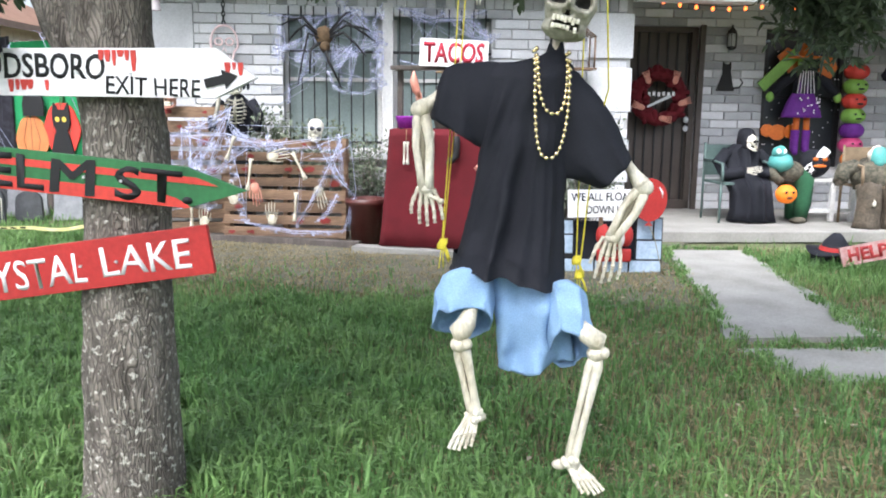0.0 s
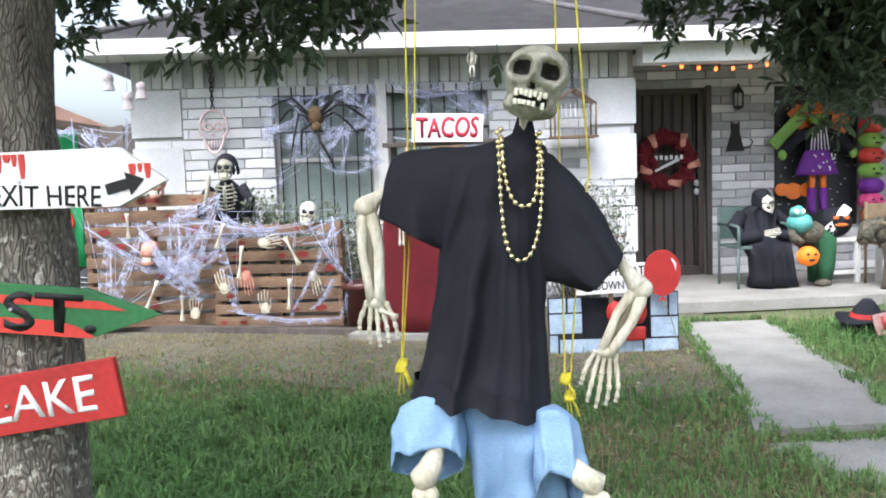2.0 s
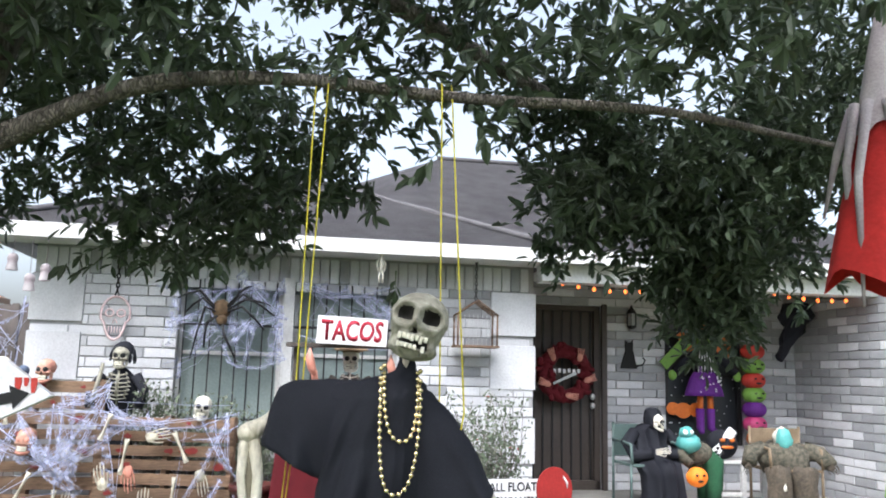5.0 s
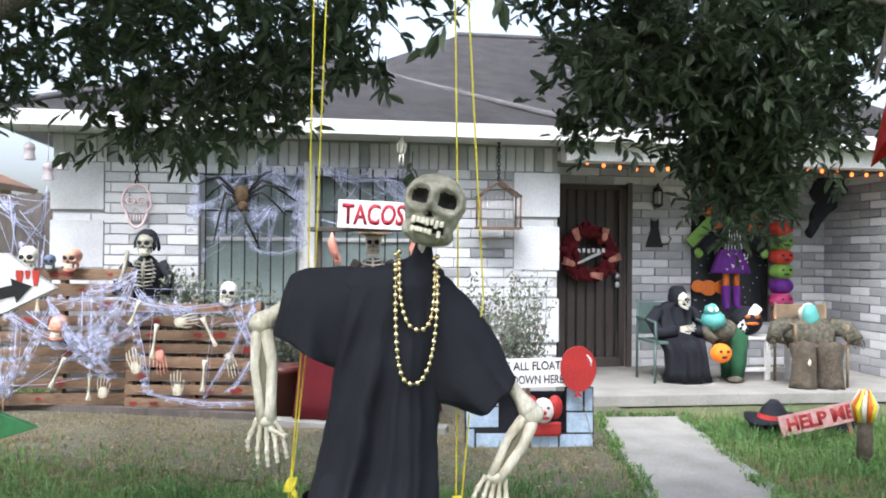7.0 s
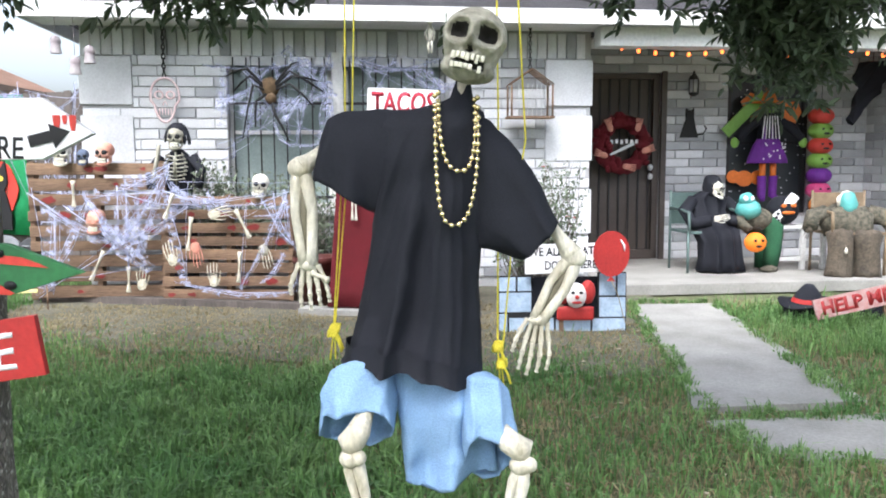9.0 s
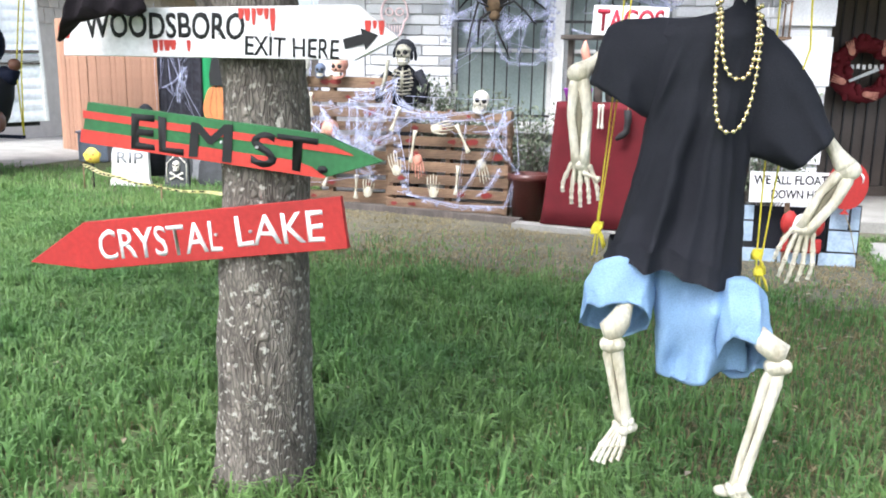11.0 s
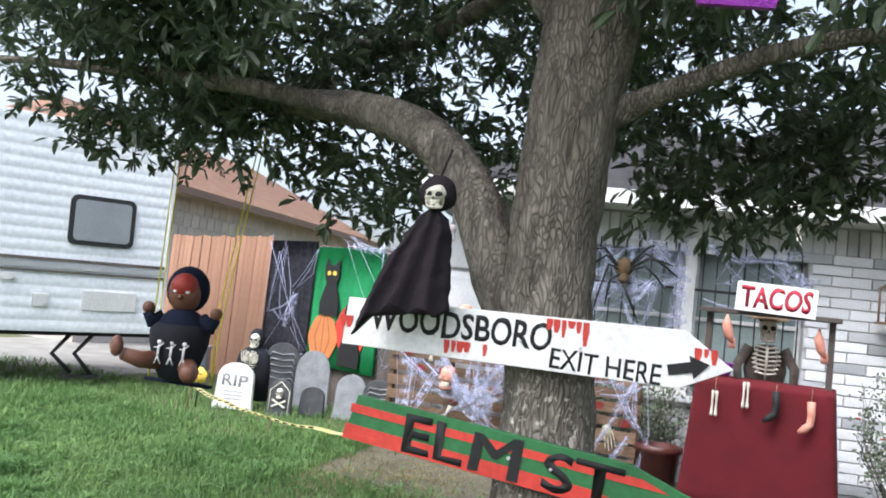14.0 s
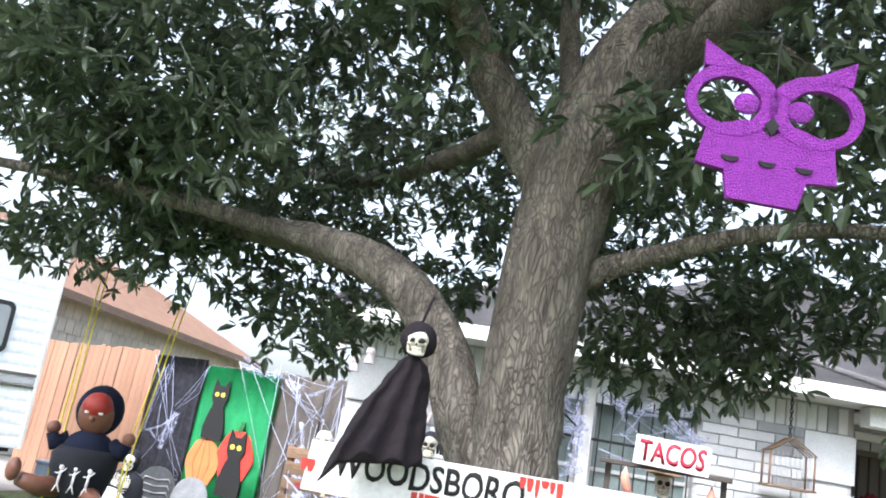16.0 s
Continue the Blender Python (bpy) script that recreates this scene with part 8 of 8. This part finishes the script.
def grave(m, w, h, material, label, words="", deco=""):
    ob = thing("grave_stone", label, "grave stone", m, group="grave stones on the lawn")
    hw = w / 2
    bm = bmesh.new()
    pts = [(-hw * 1.12, 0), (hw * 1.12, 0), (hw * 1.1, h * 0.12), (hw, h * 0.16), (hw, h * 0.68)] + [(hw * math.cos(a), h * 0.68 + h * 0.32 * math.sin(a)) for a in [k * math.pi / 10 for k in range(1, 10)]] + [(-hw, h * 0.68), (-hw, h * 0.16), (-hw * 1.1, h * 0.12)]
    slab(bm, pts, 0.06)
    bmesh.ops.bevel(bm, geom=bm.edges[:], offset=0.006, segments=1, affect="EDGES")
    part("slab", bm, material, ob)
    if words:
        put_text(words, w * 0.72, h * 0.24, M_stone, ob, pose(0, -0.001, h * 0.62), 0.01)
        for k in range(3):
            bm = bmesh.new()
            box(bm, (0, -0.002, h * (0.38 - 0.08 * k)), (w * 0.5, 0.004, 0.008))
            part("carved_line", bm, M_stone, ob)
    if deco == "skull":
        bm = bmesh.new()
        skull(bm, (0, -0.01, h * 0.62), w * 0.42)
        part("skull_relief", bm, [M_bonew, M_blackp, M_tooth], ob, smooth=True)
        for s in (-1, 1):
            bm = bmesh.new()
            bone(bm, (-s * w * 0.3, -0.01, h * 0.22), (s * w * 0.3, -0.01, h * 0.42), 0.009)
            part("bone_relief", bm, M_bonew, ob, smooth=True)
        bm = bmesh.new()
        tube(bm, [(-hw * 0.85, -0.003, 0.05), (-hw * 0.85, -0.003, h * 0.68), (0, -0.003, h * 0.94), (hw * 0.85, -0.003, h * 0.68), (hw * 0.85, -0.003, 0.05)], 0.006, 5)
        part("border", bm, M_bonew, ob)
    if deco == "ribs":
        bm = bmesh.new()
        for k in range(5):
            for s in (-1, 1):
                tube(bm, [(0, -0.006, h * (0.4 + 0.1 * k)), (s * hw * 0.6, -0.006, h * (0.43 + 0.1 * k)), (s * hw * 0.75, -0.006, h * (0.36 + 0.1 * k))], 0.008, 5)
        part("carved_ribs", bm, M_stone, ob)
    return ob


grave(pose(-5.16, 7.85, 0, -4, 0, 12), 0.4, 0.5, M_stonew, "pale crumbling RIP grave stone prop on the lawn", "RIP")
grave(pose(-4.66, 7.95, 0, -4, 0, 10), 0.25, 0.38, M_stoned, "small black grave stone with skull and bones", "", "skull")
grave(pose(-5.08, 8.7, 0, -4, 0, 18), 0.42, 0.72, M_stoned, "dark ribbed grave stone by the fence", "", "ribs")
grave(pose(-4.62, 8.6, 0, -4, 0, 18), 0.38, 0.68, M_stone, "grey grave stone by the fence", "")
grave(pose(-4.4, 8.2, 0, -4, 0, 10), 0.26, 0.32, M_stoned, "small dark grave stone on the lawn", "")
grave(pose(-4.0, 8.3, 0, -4, 0, 14), 0.32, 0.5, M_stone, "grey mottled grave stone by the backdrop", "")
grave(pose(-3.6, 8.1, 0, -4, 0, 10), 0.34, 0.5, M_stoned, "dark grave stone beside the pallet", "", "ribs")
bm = bmesh.new()
loft(bm, [[(w * math.cos(a), 0.6 * w * math.sin(a), z) for a in [k * math.pi / 10 for k in range(20)]] for z, w in ((0, 0.2), (0.35, 0.2), (0.5, 0.17), (0.57, 0.08))], mi=3)
ball(bm, (0, 0.02, 0.66), (0.09, 0.085, 0.12), 14, mi=3)
skull(bm, (0, -0.05, 0.65), 0.15, I4, 0, 1)
ribs(bm, (0, -0.1, 0.42), 0.2)
for sx in (-1, 1):
    bone_fingers(bm, (sx * 0.06, -0.15, 0.42), (sx * 0.04, -0.16, 0.54), 0.07, 0, rs)
single("grave_skeleton", bm, [M_bonew, M_blackp, M_tooth, M_black], "hooded skeleton figure rising behind the pale grave stone", "figure", pose(-5.1, 8.1, 0.1, 0, 0, 10), smooth=True)
pf = thing("pumpkin_stake", "small yellow-orange pumpkin face on a stake", "stake", pose(-5.5, 7.7, 0))
bm = bmesh.new()
tube(bm, [(0, 0, -0.05), (0, 0, 0.26)], 0.008, 6)
part("stake", bm, M_blackp, pf)
bm = bmesh.new()
for v in ball(bm, (0, 0, 0.33), (0.1, 0.04, 0.085), 20):
    v.co += 0.015 * noise.noise_vector(v.co * 20)
part("face", bm, M_yellow, pf, smooth=True)
for x, z in ((-0.035, 0.35), (0.035, 0.35), (0, 0.3)):
    bm = bmesh.new()
    ball(bm, (x, -0.038, z), (0.02, 0.01, 0.012), 8)
    part("painted_face_mark", bm, M_pumpk, pf)
# yellow caution tape, sagging between short stakes
tape = thing("caution_tape", "yellow caution tape with dark marks sagging over the lawn", "tape", pose(-5.4, 7.4, 0))
tp = [Vector(p) for p in ((-5.4, 7.4, 0.26), (-4.8, 7.05, 0.2), (-4.1, 6.75, 0.16), (-3.4, 6.7, 0.14), (-2.9, 6.85, 0.18))]
bm = bmesh.new()
rows = [[], []]
for i in range(len(tp) - 1):
    for k in range(8):
        q = tp[i].lerp(tp[i + 1], k / 8) - tp[0] + Vector((0, 0, 0.26 + 0.008 * math.sin(k + i)))
        tw = 0.02 * math.sin(i * 2 + k * 0.4)
        rows[0].append(q + Vector((0, tw, 0.014)))
        rows[1].append(q + Vector((0, -tw, -0.014)))
loft(bm, rows, closed=False)
bmesh.ops.solidify(bm, geom=bm.faces[:], thickness=0.001)
part("ribbon", bm, mat("yellow_tape", (0.6, 0.56, 0.16), (0.65, 0.62, 0.4), 12, 0.4, 0), tape)
for k in range(22):
    q = rows[0][k].lerp(rows[1][k], 0.5)
    bm = bmesh.new()
    box(bm, q + Vector((0, -0.004, 0)), (0.05, 0.004, 0.012))
    part("printed_bar", bm, M_blackp, tape)
for p_ in (tp[0], tp[2], tp[4]):
    bm = bmesh.new()
    q = p_ - tp[0]
    tube(bm, [(q.x, q.y + 0.01, -0.03), (q.x, q.y + 0.01, p_.z + 0.03)], 0.007, 6)
    part("stake", bm, M_pallet, tape)
bm = bmesh.new()
box(bm, (0, 0, 0.2), (0.4, 0.3, 0.4), bev=0.04)
box(bm, (0, 0, 0.41), (0.43, 0.33, 0.03), bev=0.01)
single("utility_box", bm, mat("blue_grey_plastic", (0.3, 0.36, 0.45), None, 5, 0.5, 0.1), "blue-grey plastic utility box by the fence", "box", pose(-7.2, 10.1, 0, 0, 0, 20))

# ---- camper trailer on the driveway ----
CAMP = Matrix.Translation((-6.58, 8.43, 0)) @ pose(0, 0, 0, 0, 0, math.degrees(math.atan2(-0.84, -0.54)) + 180) @ pose(0, 0, 0, 0, -2.0, 0)
# local: x runs from the rear corner (0) forward to -6, y from the near side (0) inwards (+), z up
camper = thing("camper", "white travel trailer with ribbed siding and grey stripes", "trailer", CAMP)
CB, CT, CL, CW = 0.64, 2.95, 6.2, 2.3
bm = bmesh.new()
box(bm, (-CL / 2, CW / 2 + 0.02, (CB + CT) / 2), (CL - 0.04, CW - 0.02, CT - CB), bev=0.04)
part("body", bm, M_rv, camper)
bm = bmesh.new()
prof = []
z = CB
while z < CT - 0.05:
    prof += [(0.0, z), (-0.005, z + 0.02), (-0.006, z + 0.08), (0.0, z + 0.115)]
    z += 0.125
loft(bm, [[Vector((x, y, zz)) for y, zz in prof] for x in (-CL, 0)], closed=False)
part("ribbed_siding", bm, M_rv, camper, "ribbed white aluminium siding")
for z0, h, mt in ((1.36, 0.06, M_steel), (1.43, 0.035, M_fencegrey), (1.3, 0.025, M_fencegrey)):
    bm = bmesh.new()
    box(bm, (-CL / 2, -0.014, z0), (CL - 0.02, 0.016, h))
    part("stripe", bm, mt, camper)
bm = bmesh.new()
box(bm, (0.0, 0.0, (CB + CT) / 2), (0.04, 0.05, CT - CB), bev=0.01)
part("corner_trim", bm, M_white, camper)
win_ = part("window", bmesh.new(), M_rubber, camper, "rounded window in a black rubber frame")


def rounded(hw, hh, r, n=6):
    out = []
    for cx, cz, a0 in ((hw - r, hh - r, 0), (-hw + r, hh - r, 1), (-hw + r, -hh + r, 2), (hw - r, -hh + r, 3)):
        for k in range(n + 1):
            a = (a0 + k / n) * math.pi / 2
            out.append((cx + r * math.cos(a), cz + r * math.sin(a)))
    return out


for (cx, cz), (hw, hh) in (((-0.78, 1.9), (0.36, 0.28)), ((-2.9, 1.9), (0.45, 0.3)), ((-4.6, 1.9), (0.4, 0.3))):
    if cx != -0.78:
        win_ = part("window", bmesh.new(), M_rubber, camper, "rounded window in a black rubber frame")
    b2 = bmesh.new()
    slab(b2, [(x + cx, z + cz) for x, z in rounded(hw, hh, 0.08)], 0.025, pose(0, -0.028, 0))
    b2.to_mesh(win_.data)
    b2 = bmesh.new()
    slab(b2, [(x + cx, z + cz) for x, z in rounded(hw - 0.05, hh - 0.05, 0.05)], 0.008, pose(0, -0.034, 0))
    part("pane", b2, mat("grey_glass", (0.3, 0.32, 0.34), (0.24, 0.26, 0.28), 2, 0.1, 0, spec=0.6), win_)
for cx, cz, w, h in ((-0.62, 1.0, 0.6, 0.22), (-1.35, 0.98, 0.16, 0.14), (-1.7, 1.22, 0.16, 0.08)):
    bm = bmesh.new()
    box(bm, (cx, -0.016, cz), (w, 0.016, h), bev=0.006)
    hp = part("hatch", bm, M_white, camper)
    bm = bmesh.new()
    box(bm, (cx + w * 0.3, -0.027, cz - h * 0.3), (0.03, 0.01, 0.015))
    part("latch", bm, M_steel, hp)
for x, z, w, h in ((-2.72, 2.2, 0.09, 0.12), (-2.6, 2.2, 0.08, 0.09), (-2.5, 2.2, 0.08, 0.09), (-2.4, 2.2, 0.07, 0.09), (-2.31, 2.2, 0.08, 0.1)):
    bm = bmesh.new()
    slab(bm, [(x - w / 2, z - h / 2), (x + w * 0.35, z - h / 2), (x + w / 2, z + h / 2), (x - w * 0.35, z + h / 2)], 0.006, pose(0, -0.012, 0))
    part("mark", bm, M_steel, camper, "grey painted bar")
for k in range(4):
    bm = bmesh.new()
    x = -2.7 + 0.1 * k
    slab(bm, [(x, 2.3), (x + 0.04, 2.3), (x + 0.12, 2.42 + 0.05 * (k % 2)), (x + 0.02, 2.4)], 0.006, pose(0, -0.012, 0))
    part("mark", bm, M_steel, camper, "grey painted leaf shape")
bm = bmesh.new()
tube(bm, [(-2.05, -0.04, 0.55), (-2.1, -0.04, 0.85), (-2.25, -0.04, 0.98), (-2.75, -0.04, 0.98), (-2.9, -0.04, 0.85), (-2.95, -0.04, 0.55)], 0.05, 8)
part("wheel_arch", bm, M_rubber, camper, "black wheel arch")
bm = bmesh.new()
box(bm, (-2.5, 0.15, 0.72), (0.85, 0.3, 0.4))
part("wheel_well", bm, M_rubber, camper)
for wx in (-2.52, -3.3):
    wh = new("wheel")
    wh.parent = camper
    wh.location = (wx, 0.06, 0.42)
    bm = bmesh.new()
    tube(bm, [(0.26 * math.cos(a), 0, 0.26 * math.sin(a)) for a in [k * math.pi / 16 for k in range(32)]], 0.085, 12, closed=True)
    part("tyre", bm, M_rubber, wh, smooth=True)
    bm = bmesh.new()
    bmesh.ops.create_cone(bm, cap_ends=True, segments=28, radius1=0.2, radius2=0.19, depth=0.05, matrix=pose(0, -0.03, 0, 90))
    part("rim", bm, M_white, wh, "white steel rim")
    for k in range(8):
        a = k * math.pi / 4
        bm = bmesh.new()
        ball(bm, (0.13 * math.cos(a), -0.06, 0.13 * math.sin(a)), (0.025, 0.006, 0.025), 8)
        part("rim_hole", bm, M_rubber, wh)
    bm = bmesh.new()
    ball(bm, (0, -0.06, 0), (0.05, 0.025, 0.05), 12)
    part("hub_cap", bm, M_steel, wh, smooth=True)
bm = bmesh.new()
box(bm, (-CL / 2, 0.3, CB - 0.03), (CL, 0.06, 0.07))
part("chassis_rail", bm, M_rubber, camper)
bm = bmesh.new()
tube(bm, [(-0.95, 0.2, CB - 0.05), (-1.12, 0.2, 0.38), (-0.9, 0.2, 0.16)], 0.025, 6)
tube(bm, [(-0.7, 0.2, CB - 0.05), (-0.88, 0.2, 0.38), (-0.68, 0.2, 0.14)], 0.025, 6)
box(bm, (-0.8, 0.2, 0.12), (0.4, 0.12, 0.03))
part("stabilizer_jack", bm, M_rubber, camper, "black folding stabilizer jack")
bm = bmesh.new()
tube(bm, [(-1.9, 0.6, 0.5), (-1.9, 0.6, 0.3), (-2.3, 0.6, 0.28)], 0.06, 8)
part("pipe", bm, M_rubber, camper)
# driveway
bm = bmesh.new()
box(bm, (-9.7, 9.6, -0.025), (4.2, 9.0, 0.05), bev=0.01)
single("driveway", bm, M_concrete, "pale concrete driveway under the trailer", "driveway", pose(0, 0, 0), kind="structure")
# neighbouring house behind the fence
nb = thing("neighbour_house", "tan-roofed neighbouring house with pale brick wall", "house", pose(-11.0, 13.0, 0))
bm = bmesh.new()
box(bm, (-3, 5, 1.6), (6, 12, 3.2))
part("wall", bm, mat("pale_brick", (0.5, 0.46, 0.42), (0.42, 0.38, 0.34), 6, 0.9, 0.4), nb)
bm = bmesh.new()
for i in range(42):
    for j in range(3):
        box(bm, (0.01, -0.9 + i * 0.29 + (0.145 if j % 2 else 0), 2.3 + j * 0.3), (0.03, 0.27, 0.28))
p = part("panel_course", bm, mat("tan_brick", (0.46, 0.42, 0.38), (0.4, 0.36, 0.32), 5, 0.9, 0.3, island=0.12), nb)
p["kind"] = "stuff"
bm = bmesh.new()
vs = [bm.verts.new(p_) for p_ in ((0.5, -1.5, 3.2), (0.5, 11.5, 3.2), (-3, 9, 5.0), (-3, 1, 5.0), (-6.5, -1.5, 3.2), (-6.5, 11.5, 3.2))]
for idx in ((0, 1, 2, 3), (4, 0, 3), (5, 4, 3, 2), (1, 5, 2)):
    bm.faces.new([vs[i] for i in idx])
bmesh.ops.solidify(bm, geom=bm.faces[:], thickness=0.06)
part("roof", bm, mat("tan_shingle", (0.42, 0.26, 0.19), (0.33, 0.2, 0.145), 3, 0.95, 0.5, 60), nb)
bm = bmesh.new()
box(bm, (0.5, 5, 3.13), (0.04, 13, 0.16))
part("fascia", bm, mat("brown_fascia", (0.2, 0.13, 0.1), None, 4), nb)

# ---- brickwork ----
BL, BH = 0.33, 0.094


def brick_mesh(name, material, w=BL - 0.012, h=BH - 0.01):
    bm = bmesh.new()
    box(bm, (0, 0, 0), (w, 0.03, h))
    es = [e for e in bm.edges if all(v.co.y < 0 for v in e.verts)]
    bmesh.ops.bevel(bm, geom=es, offset=0.004, segments=1, affect="EDGES")
    me = bpy.data.meshes.new(name)
    bm.to_mesh(me)
    bm.free()
    me.materials.append(material)
    return me


ME_w, ME_g = brick_mesh("brick", M_brick), brick_mesh("brick", M_brick_g)
rb = random.Random(77)


def lay(parent, u0, u1, z0, z1, holes, place, grey):
    """Courses of bricks in running bond; holes(u, z) tells openings; place(u, z) gives a brick's pose."""
    j = 0
    z = z0 + BH / 2
    while z < z1 - BH * 0.3:
        u = u0 - (BL / 2 if j % 2 else 0)
        while u < u1:
            a, b = max(u, u0), min(u + BL, u1)
            cuts = [(a, b)]
            for h0, h1, hz0, hz1 in holes:
                if hz0 < z < hz1:
                    nxt = []
                    for p, q in cuts:
                        if q <= h0 or p >= h1:
                            nxt.append((p, q))
                        else:
                            if p < h0:
                                nxt.append((p, h0))
                            if q > h1:
                                nxt.append((h1, q))
                    cuts = nxt
            for p, q in cuts:
                if q - p > 0.04:
                    ob = new("brick", ME_g if rb.random() < grey else ME_w)
                    ob.parent = parent
                    ob.matrix_local = place((p + q) / 2, z) @ pose(0, rb.uniform(-0.002, 0.003), 0) @ Matrix.Diagonal(((q - p - 0.01) / (BL - 0.012), 1, 1, 1))
            u += BL
        z += BH
        j += 1


QUOINS = [(WR - 0.44, WR + 0.015, 0.5), (WL - 0.015, WL + 0.44, 0.5)]
holes = [(a, b, 0, WS + 0.06) for a, b in WINS] + [(-0.66, -0.55, WB, 2.2)] + [(q0, q1, z, z + 0.44) for q0, q1, _ in QUOINS for z in (0.5, 1.2, 1.72)]
lay(wall, WL, WR, 0.1, 2.16, holes, lambda u, z: pose(u, -0.006, z), 0.24)
for q0, q1, _ in QUOINS:
    for z in (0.5, 1.2, 1.72):
        bm = bmesh.new()
        box(bm, ((q0 + q1) / 2, -0.008, z + 0.22), (q1 - q0, 0.05, 0.425), bev=0.006)
        part("quoin_panel", bm, M_brick, wall)
# soldier course under the eave
for k in range(int((WR - WL) / BH)):
    u = WL + (k + 0.5) * BH
    bm_h = 2.16
    ob = new("brick", ME_g if rb.random() < 0.2 else ME_w)
    ob.parent = wall
    ob.matrix_local = pose(u, -0.008, 2.16 + 0.12, 0, 90, 0) @ Matrix.Diagonal((0.72, 1, 0.98, 1))
# larger share of darkened bricks here: porch shade put into the brick colour
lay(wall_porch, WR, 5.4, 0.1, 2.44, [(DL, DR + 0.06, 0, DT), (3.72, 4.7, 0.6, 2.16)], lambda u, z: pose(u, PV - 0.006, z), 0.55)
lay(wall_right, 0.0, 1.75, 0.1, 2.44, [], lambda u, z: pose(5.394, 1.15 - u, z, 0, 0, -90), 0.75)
